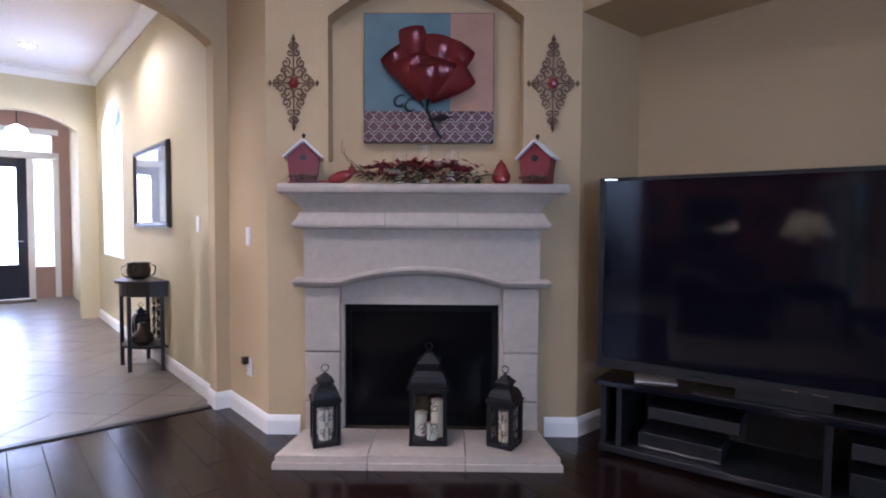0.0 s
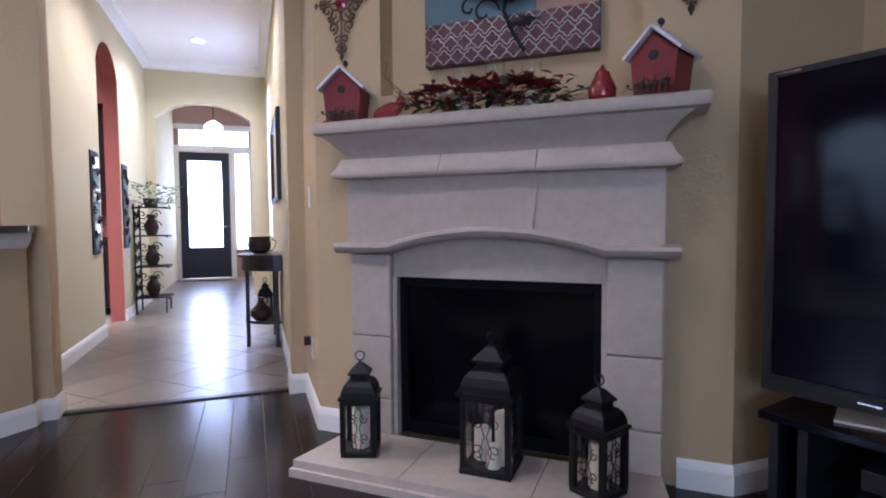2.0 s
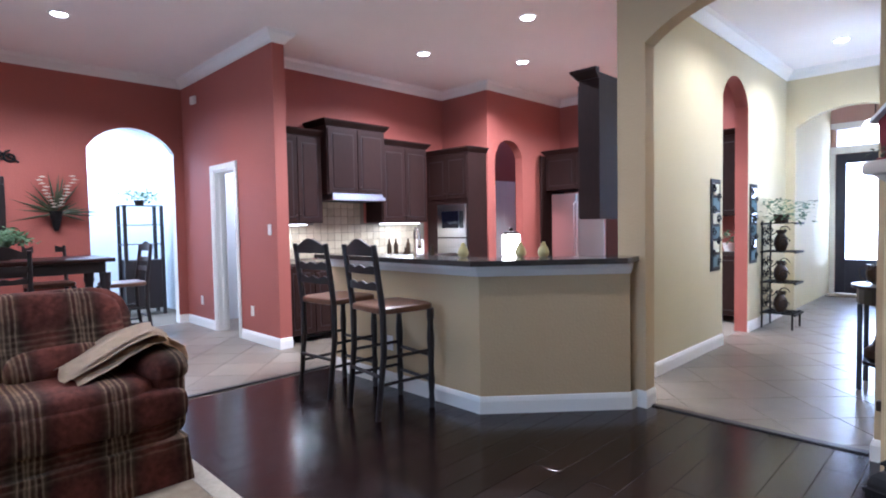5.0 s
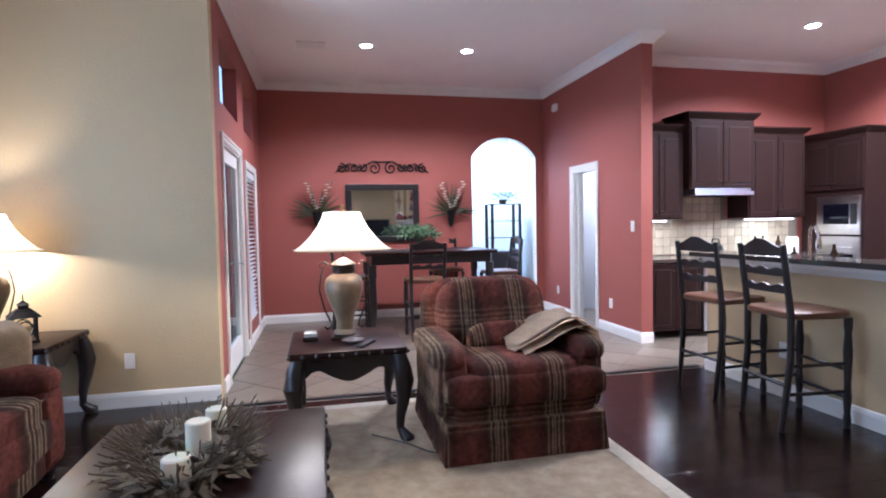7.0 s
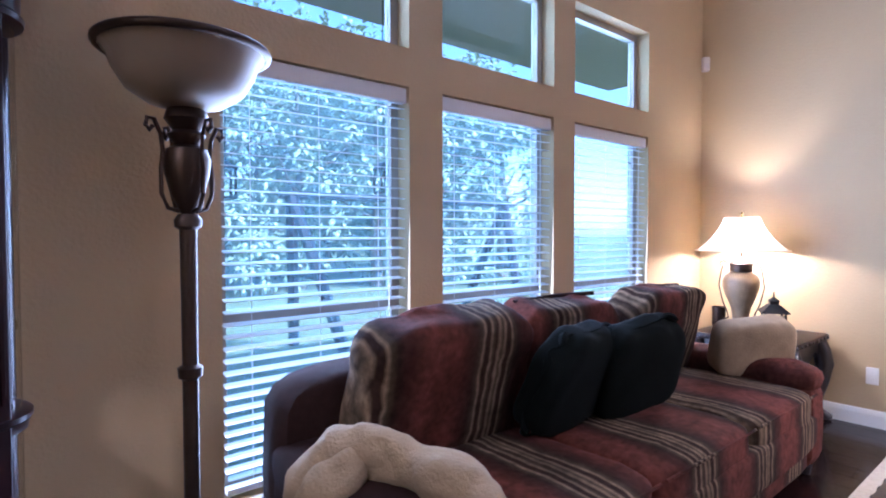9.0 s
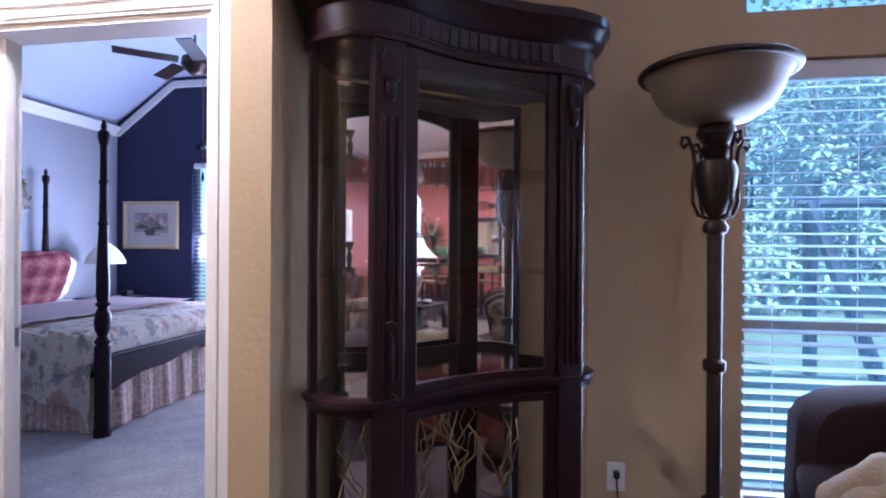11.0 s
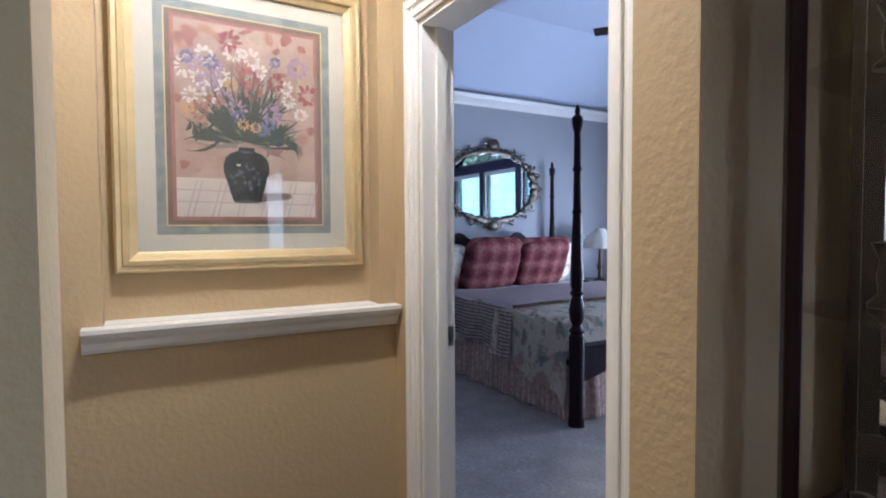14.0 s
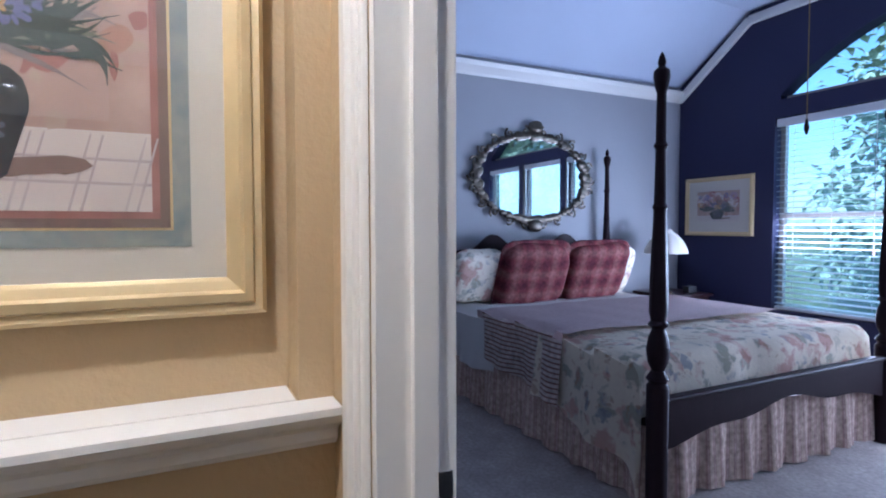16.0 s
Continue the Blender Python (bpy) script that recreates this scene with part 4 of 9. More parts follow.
def centrepiece():
    t = thing("floral_centrepiece", rest(on_wall(0.0, -0.13, 0), SHELF), "silk garland of crimson roses and ivory flowers on the mantel", "flower arrangement")
    rng = random.Random(11)
    bm = bmesh.new()
    for k in range(38):
        x = rng.uniform(-0.33, 0.33)
        spray(bm, (x, rng.uniform(-0.05, 0.05), 0.02 + rng.random() * 0.07), 5, 0.05, 0.07, rng)
    part("leaves", bm, LEAF, t, kind="")
    bm = bmesh.new()
    for k in range(48):
        spray(bm, (rng.uniform(-0.32, 0.34), rng.uniform(-0.07, 0.03), 0.03 + rng.random() * 0.09), 5, 0.05, 0.06, rng)
    part("burgundy_leaves", bm, CRIMSON, t)
    for x, y, z, r, w in ((-0.22, -0.03, 0.07, 0.05, 0), (-0.16, -0.05, 0.03, 0.045, 1), (-0.04, -0.03, 0.08, 0.06, 0), (0.03, -0.05, 0.06, 0.05, 0), (0.11, -0.02, 0.085, 0.05, 1), (0.17, -0.04, 0.07, 0.045, 0), (0.24, -0.03, 0.05, 0.05, 0), (-0.30, -0.04, 0.06, 0.035, 0)):
        bm = bmesh.new()
        rose(bm, (x, y - 0.015, z + 0.022), r * 1.3, rng, 0, 16)
        part("flower", bm, IVORYPETAL if w else CRIMSON, t)
    for s in (-1, 1):
        bm = bmesh.new()
        for k in range(5):
            tube(bm, [(s * 0.3, 0, 0.04), (s * (0.38 + 0.02 * k), -0.01 * k, 0.06 + 0.03 * k * (s < 0)), (s * (0.42 + 0.01 * k), -0.02, 0.05 + 0.05 * k * (s < 0))], 0.002, 5)
        part("twig_spray", bm, TWIG, t)
    for x, h in ((-0.13, 0.2), (0.015, 0.24), (0.17, 0.2)):
        c = thing("hurricane_glass", rest(on_wall(x, -0.07, 0), SHELF), "clear glass hurricane cylinder among the flowers", "candle holder", "hurricane glasses")
        part("cylinder", lat([(0.04, 0.0), (0.045, 0.01), (0.042, h - 0.01), (0.044, h), (0.041, h), (0.039, 0.02), (0.0, 0.012)], 20), CLEAR, c, smooth=True).visible_shadow = False
        part("candle", lat([(0.028, 0.013), (0.028, 0.09), (0, 0.088)], 14), WAX, c)


centrepiece()


def rose_art():
    t = thing("wall_art", FM @ Matrix.Translation((0.03, 0.128, 1.812)), "square teal and copper canvas with a raised red metal rose", "wall art")
    w, h = 0.395, 0.79
    part("canvas_frame", bx(-w, -0.05, 0, w, 0.0, h), WINE, t)
    part("teal_panel", bx(-w + 0.006, -0.055, 0.19, 0.13, -0.0505, h - 0.006), TEAL, t)
    part("copper_panel", bx(0.1305, -0.055, 0.19, w - 0.006, -0.0505, h - 0.006), COPPER, t)
    part("lattice_band", bx(-w + 0.006, -0.055, 0.006, w - 0.006, -0.0505, 0.189), WINE, t)
    bm = bmesh.new()
    for r in range(3):
        for k in range(12):
            cx, cz = -w + 0.03 + k * 0.066 + (0.033 if r % 2 else 0), 0.035 + r * 0.06
            if cx > w - 0.03:
                continue
            pts = []
            for i in range(17):
                a = 2 * math.pi * i / 16
                pts.append((cx + (0.029 + 0.006 * math.cos(4 * a)) * math.cos(a), -0.057, cz + (0.029 + 0.006 * math.cos(4 * a)) * math.sin(a)))
            tube(bm, pts, 0.0028, 5)
    part("lattice", bm, SILVERLINE, t)
    # petals: curling sheets
    def petal(name, cx, cz, length, width, ang, curl, y=-0.06):
        bm = bmesh.new()
        nu, nv = 8, 10
        g = []
        m = Matrix.Translation((cx, y, cz)) @ Matrix.Rotation(radians(ang), 4, "Y")
        for j in range(nv + 1):
            k = j / nv
            row = []
            wd = width * (0.35 + 0.65 * math.sin(min(1, k * 1.25) * math.pi / 2)) * (1 - 0.35 * max(0, k - 0.75) * 4 * 0.5)
            for i in range(nu + 1):
                s = 2 * i / nu - 1
                z = length * k
                yy = -0.055 * math.sin(k * 1.9) - 0.03 * (1 - s * s)
                if k > 0.72:
                    c = (k - 0.72) / 0.28
                    yy -= curl * c * 0.5
                    z -= curl * c * c * 1.1
                row.append(bm.verts.new(m @ Vector((s * wd / 2, yy, z))))
            g.append(row)
        for j in range(nv):
            for i in range(nu):
                bm.faces.new((g[j][i], g[j][i + 1], g[j + 1][i + 1], g[j + 1][i]))
        bmesh.ops.solidify(bm, geom=bm.faces[:], thickness=0.003)
        part(name, bm, REDGLAZE, t, smooth=True)
    for a in ((-0.02, 0.27, 0.40, 0.17, -38, 0.07), (-0.03, 0.27, 0.47, 0.17, -10, 0.06), (0.0, 0.27, 0.43, 0.18, 12, 0.07), (0.02, 0.27, 0.43, 0.16, 34, 0.08), (0.0, 0.26, 0.34, 0.2, 55, 0.06, -0.075), (-0.02, 0.26, 0.30, 0.24, -22, 0.05, -0.085), (0.0, 0.26, 0.28, 0.26, 12, 0.06, -0.095), (-0.005, 0.25, 0.24, 0.2, -4, 0.05, -0.11)):
        petal("petal", *a)
    bm = bmesh.new()
    tube(bm, [(0.0, -0.07, 0.28), (-0.01, -0.075, 0.2), (0.03, -0.075, 0.1), (0.08, -0.07, 0.02)], 0.009, 8)
    part("stem", bm, IRON, t)
    bm = bmesh.new()
    scroll(bm, (-0.10, -0.07, 0.21), 0.07, 0.9, 0, 1, 0.005)
    scroll(bm, (-0.17, -0.07, 0.24), 0.05, 0.8, 1, 1, 0.005)
    leaf(bm, (0.01, -0.08, 0.14), (1, -0.1, 0.1), (0, -1, 0), 0.14, 0.05)
    part("stem_leaves", bm, IRON, t)


rose_art()


def medallion(m):
    t = thing("wall_medallion", m, "diamond-shaped bronze scrollwork wall medallion with red rosette", "wall decor", "medallions beside the niche")
    bm = bmesh.new()
    for s in (-1, 1):
        for q in (-1, 1):
            for (x, z, r) in ((0.035, 0.06, 0.038), (0.075, 0.035, 0.035), (0.045, 0.12, 0.03), (0.02, 0.18, 0.026), (0.06, 0.08, 0.02), (0.105, 0.012, 0.022), (0.018, 0.225, 0.018)):
                scroll(bm, (s * x, -0.012, q * z), r, 1.3, (math.pi / 2 if q > 0 else -math.pi / 2), s * q, 0.0045)
        bar_between(bm, (0, -0.012, s * 0.03), (0, -0.012, s * 0.24), 0.004)
        bar_between(bm, (s * 0.02, -0.012, 0), (s * 0.125, -0.012, 0), 0.004)
        lathe(bm, [(0.0, -0.03), (0.013, 0), (0.0, 0.032)], 4, Matrix.Translation((0, -0.012, s * 0.262)))
        lathe(bm, [(0.0, -0.022), (0.012, 0), (0.0, 0.022)], 4, Matrix.Translation((s * 0.14, -0.012, 0)))
    part("scrollwork", bm, PEWTER, t)
    part("rosette", lat([(0.0, 0.0), (0.03, 0.0), (0.034, 0.012), (0.02, 0.02), (0.014, 0.03), (0, 0.032)], 12, Matrix.Rotation(math.pi / 2, 4, "X") @ Matrix.Translation((0, 0, 0.0)), lambda a, z: 1 + 0.12 * math.cos(6 * a)), REDGLAZE, t, "dark red rosette")
    return t


md = medallion(FM @ Matrix.Translation((-0.765, -0.004, 2.15)))
copy_thing(md, FM @ Matrix.Translation((0.765, -0.004, 2.15)))


# ---- television ----
def television():
    d = Vector((0.235, -0.972, 0)).normalized()
    ang = math.atan2(d.y, d.x)
    base = Matrix.Translation((3.19, 1.84, 0)) @ Matrix.Rotation(ang, 4, "Z")      # x along the screen, y behind it
    st = thing("tv_stand", base @ Matrix.Translation((0.02, 0.0, 0)), "black television stand with glass shelves and electronics", "tv stand")
    part("base_panel", bx(0, 0, 0.02, 1.85, 0.5, 0.06, 0.005), BLACK, st)
    part("top_panel", bx(-0.02, -0.02, 0.40, 1.87, 0.52, 0.43, 0.005), SCREEN, st, "glossy black glass top")
    for x in (0.0, 0.09, 1.05, 1.75, 1.82):
        part("upright_panel", bx(x, 0.02, 0.06, x + 0.03, 0.5, 0.40), BLACK, st)
    part("glass_shelf", bx(0.12, 0.04, 0.22, 1.05, 0.5, 0.23), CLEAR, st)
    part("glass_shelf", bx(1.08, 0.04, 0.22, 1.75, 0.5, 0.23), CLEAR, st)
    part("back_panel", bx(0.0, 0.485, 0.06, 1.85, 0.5, 0.40), BLACK, st)
    for x in (0.02, 1.78):
        part("foot", bx(x, 0.05, 0, x + 0.05, 0.45, 0.02), BLACK, st)
    for x0, x1, z0, z1, n in ((0.2, 0.62, 0.065, 0.15, "media_player"), (0.25, 0.7, 0.235, 0.30, "cable_box"), (1.15, 1.6, 0.065, 0.17, "receiver"), (1.15, 1.6, 0.235, 0.31, "cable_box")):
        e = thing(n, base @ Matrix.Translation((0.02 + x0, 0.07, z0)), "black electronics box on the television stand shelf", "electronics")
        part("case", bx(0, 0, 0, x1 - x0, 0.3, z1 - z0, 0.004), BLACK, e)
        part("front_trim", bx(0.01, -0.003, 0.006, x1 - x0 - 0.01, -0.001, 0.014), CHROME if n == "media_player" else BLACK, e)
        if x0 > 1:
            part("display", bx(0.2, -0.003, 0.035, 0.25, -0.001, 0.048), glow("blue-white display", (0.6, 0.75, 1), 3), e, "small lit blue-white display")
    tv = thing("television", base, "large flat-screen television, switched off, black glossy screen", "television")
    part("housing", bx(0, 0.012, 0.50, 1.80, 0.09, 1.565, 0.008), BLACK, tv)
    part("screen", bx(0.03, 0.008, 0.555, 1.77, 0.0115, 1.545), SCREEN, tv)
    bm = bmesh.new()
    box(bm, 0, 0, 0.50, 1.80, 0.012, 0.555)
    box(bm, 0, 0, 1.545, 1.80, 0.012, 1.565)
    box(bm, 0, 0, 0.555, 0.03, 0.012, 1.545)
    box(bm, 1.77, 0, 0.555, 1.80, 0.012, 1.545)
    part("bezel", bm, BLACK, tv)
    for x in (0.28, 0.5, 0.9, 1.02):
        part("bezel_mark", bx(x, -0.002, 0.523, x + 0.06, 0.0, 0.529), CHROME, tv, "small silver mark")
    part("bezel_mark", bx(0.03, -0.002, 1.552, 0.10, 0.0, 1.558), CHROME, tv)
    part("neck", bx(0.7, 0.03, 0.44, 1.1, 0.09, 0.5), BLACK, tv)
    part("stand_plate", bx(0.5, -0.02, 0.431, 1.3, 0.22, 0.441, 0.003), BLACK, tv)
    b = thing("paper_booklet", base @ Matrix.Translation((0.2, 0.05, 0.431)) @ Matrix.Rotation(0.3, 4, "Z"), "cream paper booklet lying on the television stand", "booklet")
    part("page_block", bx(0, 0, 0, 0.22, 0.15, 0.008), MATBOARD, b)


television()


# ---- upholstery ----
def armchair():
    t = thing("armchair", pose(-0.73, 0.84, 0, 0, 0, 0), "red striped chenille armchair with rolled arms and a skirt", "armchair")
    S, Y = SOFA_Y, SOFA_Y                                   # faces +x; local x = 0 at the front
    part("frame_body", puff(bmesh.new(), 0.46, 0.47, 0.15, Matrix.Translation((-0.49, 0, 0.29)), 0.22), S, t, smooth=True)
    bm = bmesh.new()
    n = 72
    lo, hi = [], []
    per = []
    w, d = 0.5, 0.98
    for i in range(n):
        k = i / n * (2 * (d + 2 * w))
        if k < 2 * w:
            p = (0.0, -w + k)
        elif k < 2 * w + d:
            p = (-(k - 2 * w), w)
        elif k < 4 * w + d:
            p = (-d, w - (k - 2 * w - d))
        else:
            p = (-d + (k - 4 * w - d), -w)
        q = 1 + 0.008 * math.sin(i * 1.9)
        lo.append(bm.verts.new((p[0] * q + 0.012 * (p[0] == 0), p[1] * q * 1.01, 0.015)))
        hi.append(bm.verts.new((p[0] * 0.985, p[1] * 0.97, 0.24)))
    for i in range(n):
        j = (i + 1) % n
        bm.faces.new((lo[i], lo[j], hi[j], hi[i]))
    bm.faces.new(hi)
    part("skirt", bm, S, t, smooth=True)
    part("seat_cushion", puff(bmesh.new(), 0.40, 0.36, 0.105, Matrix.Translation((-0.38, 0, 0.46)) @ Matrix.Rotation(radians(-3), 4, "Y"), 0.4, lump=0.03), S, t, smooth=True)
    part("front_border", puff(bmesh.new(), 0.07, 0.49, 0.09, Matrix.Translation((-0.04, 0, 0.42)), 0.35), S, t, smooth=True)
    for s in (-1, 1):
        bm = bmesh.new()
        puff(bm, 0.42, 0.095, 0.2, Matrix.Translation((-0.47, s * 0.42, 0.42)), 0.35)
        part("arm", bm, S, t, smooth=True)
        part("arm_roll", puff(bmesh.new(), 0.43, 0.12, 0.085, Matrix.Translation((-0.46, s * 0.43, 0.585)), 0.6), S, t, smooth=True)
    part("backrest", puff(bmesh.new(), 0.13, 0.46, 0.36, Matrix.Translation((-0.88, 0, 0.62)) @ Matrix.Rotation(radians(-10), 4, "Y"), 0.42, lump=0.03), S, t, smooth=True)
    part("back_cushion", puff(bmesh.new(), 0.12, 0.38, 0.24, Matrix.Translation((-0.74, 0, 0.74)) @ Matrix.Rotation(radians(-16), 4, "Y"), 0.5, lump=0.06), S, t, smooth=True)
    p = thing("lumbar_pillow", pose(-1.31, 0.86, 0.60, 0, -22, 6), "small striped lumbar pillow on the armchair", "pillow")
    part("pillow_body", puff(bmesh.new(), 0.075, 0.23, 0.10, None, 0.5, lump=0.05), SOFA_Y, p, smooth=True)
    th = thing("throw_blanket", pose(-1.13, 1.23, 0.635), "beige knitted throw draped over the armchair arm", "throw blanket")
    drape("fold", ((-0.36, -0.055), (-0.25, -0.02), (-0.12, 0.045), (0.0, 0.09), (0.08, 0.085), (0.15, 0.03), (0.165, -0.06)), -0.26, 0.26, 0.016, BEIGETHROW, th, 1, 0.018, -0.06)
    drape("fold", ((-0.40, -0.045), (-0.28, 0.0), (-0.13, 0.07), (0.0, 0.112), (0.09, 0.10), (0.155, 0.045)), -0.22, 0.22, 0.016, BEIGETHROW, th, 4, 0.02, -0.04)
    drape("fold", ((-0.37, -0.02), (-0.25, 0.03), (-0.12, 0.095), (0.0, 0.135), (0.08, 0.125)), -0.19, 0.17, 0.014, BEIGETHROW, th, 9, 0.016, -0.03)


armchair()


def sofa():
    t = thing("sofa", pose(0, 0, 0), "three-seat red striped chenille sofa with rolled arms below the windows", "sofa")
    x0, x1, yb, yf = -1.30, 1.60, -2.80, -1.70
    part("frame_body", puff(bmesh.new(), (x1 - x0) / 2, 0.5, 0.17, Matrix.Translation(((x0 + x1) / 2, -2.24, 0.21)), 0.18), SOFA_X, t, smooth=True)
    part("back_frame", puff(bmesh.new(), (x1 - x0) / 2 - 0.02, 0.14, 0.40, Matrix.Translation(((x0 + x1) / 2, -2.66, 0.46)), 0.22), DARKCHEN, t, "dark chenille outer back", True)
    # left arm takes the stripes, right arm the plain dark brown of the back
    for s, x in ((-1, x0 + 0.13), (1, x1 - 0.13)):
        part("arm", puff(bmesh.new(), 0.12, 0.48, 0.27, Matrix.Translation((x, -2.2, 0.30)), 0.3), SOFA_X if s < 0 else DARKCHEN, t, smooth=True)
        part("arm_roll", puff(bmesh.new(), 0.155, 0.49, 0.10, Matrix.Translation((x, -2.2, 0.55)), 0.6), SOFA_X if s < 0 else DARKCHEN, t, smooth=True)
    w = (x1 - x0 - 0.46) / 3
    for k in range(3):
        cx = x0 + 0.23 + w * (k + 0.5)
        part("seat_cushion", puff(bmesh.new(), w / 2 + 0.003, 0.42, 0.105, Matrix.Translation((cx, -2.12, 0.43)), 0.26, 40, 20, lump=0.07, seed=k), SOFA_X, t, smooth=True)
        part("seat_welt", tube(bmesh.new(), [(cx - w / 2 + 0.02, -1.705, 0.50), (cx, -1.697, 0.505), (cx + w / 2 - 0.02, -1.705, 0.50)], 0.007, 6), SOFA_X, t)
        fwd, high = (0.0, -0.06, 0.03)[k], (0.31, 0.30, 0.32)[k]
        bm = puff(bmesh.new(), w / 2 - 0.004, 0.135, high, Matrix.Translation((cx, -2.46 + fwd, 0.75)) @ Matrix.Rotation(radians(-15), 4, "X"), 0.33, 44, 26, lump=0.10, seed=3 + k)
        for v in bm.verts:
            v.co.z += 0.022 * noise.noise(Vector((v.co.x * 3.2, v.co.y * 3, k * 5))) - 0.05 * max(0.0, abs(v.co.x - cx) / (w / 2) - 0.7) * max(0.0, v.co.z - 0.7) * 4
            v.co.y += 0.03 * noise.noise(Vector((v.co.x * 4 + k, 2.0, v.co.z * 4)))
        part("back_cushion", bm, SOFA_X, t, smooth=True)
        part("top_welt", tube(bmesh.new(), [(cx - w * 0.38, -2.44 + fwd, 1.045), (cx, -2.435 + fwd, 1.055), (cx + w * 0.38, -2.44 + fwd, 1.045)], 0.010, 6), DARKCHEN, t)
    part("front_rail", puff(bmesh.new(), (x1 - x0) / 2 - 0.22, 0.05, 0.1, Matrix.Translation(((x0 + x1) / 2, -1.735, 0.31)), 0.3), SOFA_X, t, smooth=True)
    for x in (x0 + 0.1, x1 - 0.1):
        for y in (yb + 0.12, yf - 0.1):
            part("foot", lat([(0.03, 0), (0.04, 0.05)], 12, Matrix.Translation((x, y, 0))), BLACKWOOD, t)
    for x, ang, r in ((0.44, 8, 0), (0.06, -10, 9)):
        p = thing("throw_pillow", pose(x, -2.13 if r else -2.2, 0.74, -22, r, ang), "black velvet throw pillow with ruffled edge on the sofa", "pillow", "black pillows on the sofa")
        bm = puff(bmesh.new(), 0.265, 0.10, 0.235, None, 0.42, 36, 22, 0.16, x)
        part("pillow_body", bm, BLACKVELVET, p, smooth=True)
        bm = bmesh.new()
        pts = [(0.27 * math.copysign(abs(math.cos(a)) ** 0.45, math.cos(a)), 0.012 * math.sin(9 * a), 0.24 * math.copysign(abs(math.sin(a)) ** 0.45, math.sin(a))) for a in [2 * math.pi * i / 60 for i in range(61)]]
        tube(bm, pts, 0.013, 6, [0.012 + 0.008 * math.sin(7 * i) for i in range(61)])
        part("ruffle", bm, BLACKVELVET, p, smooth=True)
    p = thing("throw_pillow", pose(-1.10, -2.06, 0.70, -14, 4, -38), "cream plush pillow leaning on the sofa arm", "pillow")
    part("pillow_body", puff(bmesh.new(), 0.235, 0.085, 0.165, None, 0.36, 28, 18, lump=0.10), THROW, p, smooth=True)
    th = thing("throw_blanket", pose(1.47, -2.05, 0.65), "cream plush throw bunched over the sofa arm", "throw blanket")
    plush("fold", ((0.14, -0.24, -0.12), (0.13, -0.21, -0.03), (0.07, -0.16, 0.04), (-0.02, -0.06, 0.062), (-0.06, 0.07, 0.055), (-0.09, 0.20, 0.045), (-0.10, 0.31, 0.005), (-0.10, 0.36, -0.08)), (0.065, 0.085, 0.095, 0.082, 0.068, 0.062, 0.058, 0.045), THROW, th, 1)
    plush("fold", ((0.14, -0.12, -0.12), (0.14, -0.13, -0.04), (0.10, -0.09, 0.025), (0.01, -0.15, 0.055), (-0.05, -0.25, 0.045)), (0.05, 0.065, 0.072, 0.062, 0.04), THROW, th, 7)


sofa()


# ---- tables and lamps ----
def carved_table(name, m, sx, sy, h, label, category, shelf=False):
    t = thing(name, m, label, category)
    bm = bmesh.new()
    box(bm, -sx, -sy, h - 0.045, sx, sy, h, 0.012)
    part("tabletop", bm, WALNUT, t, smooth=True)
    bm = bmesh.new()
    n = int((sx + sy) * 50)
    for i in range(n):
        a = i / n * 4
        e = [(-sx + 2 * sx * a, -sy), (sx, -sy + 2 * sy * (a - 1)), (sx - 2 * sx * (a - 2), sy), (-sx, sy - 2 * sy * (a - 3))][int(a)]
        puff(bm, 0.012, 0.012, 0.013, Matrix.Translation((e[0], e[1], h - 0.025)), 0.9, 6, 4)
    part("carved_edge", bm, BLACKWOOD, t, kind="stuff")
    for k in range(4):
        r = Matrix.Rotation(k * math.pi / 2, 4, "Z")
        L, D = (sx, sy) if k % 2 == 0 else (sy, sx)
        bm = bmesh.new()
        m_ = 24
        lo = []
        up = []
        for i in range(m_ + 1):
            x = -L * 0.86 + 2 * L * 0.86 * i / m_
            q = abs(x) / (L * 0.86)
            dz = 0.10 + 0.055 * math.exp(-(x / (L * 0.3)) ** 2) - 0.025 * math.exp(-((q - 0.6) / 0.15) ** 2) + 0.05 * max(0, q - 0.75) / 0.25
            lo.append((x, h - 0.045 - dz))
        vs = [[bm.verts.new(r @ Vector((x, -D * 0.88 + yy, z))) for (x, z) in ((x, zl), (x, h - 0.045))] for yy in (0, 0.022) for x, zl in lo]
        f, b = vs[:m_ + 1], vs[m_ + 1:]
        for i in range(m_):
            bm.faces.new((f[i][0], f[i + 1][0], f[i + 1][1], f[i][1]))
            bm.faces.new((b[i][0], b[i + 1][0], b[i + 1][1], b[i][1]))
            bm.faces.new((f[i][0], f[i + 1][0], b[i + 1][0], b[i][0]))
        part("carved_apron", bm, BLACKWOOD, t)
    for ax in (-1, 1):
        for ay in (-1, 1):
            bm = bmesh.new()
            prof = ((1.0, 0.86, 0.045), (0.86, 0.90, 0.058), (0.7, 0.94, 0.062), (0.5, 0.92, 0.045), (0.3, 0.87, 0.032), (0.14, 0.86, 0.026), (0.07, 0.92, 0.034), (0.02, 0.98, 0.045), (0.0, 0.98, 0.04))
            pts = [(ax * sx * o, ay * sy * o, max(0.001, (h - 0.05) * k)) for k, o, r in prof]
            tube(bm, pts, 0.03, 10, [r for _, _, r in prof])
            part("cabriole_leg", bm, BLACKWOOD, t, smooth=True)
    return t


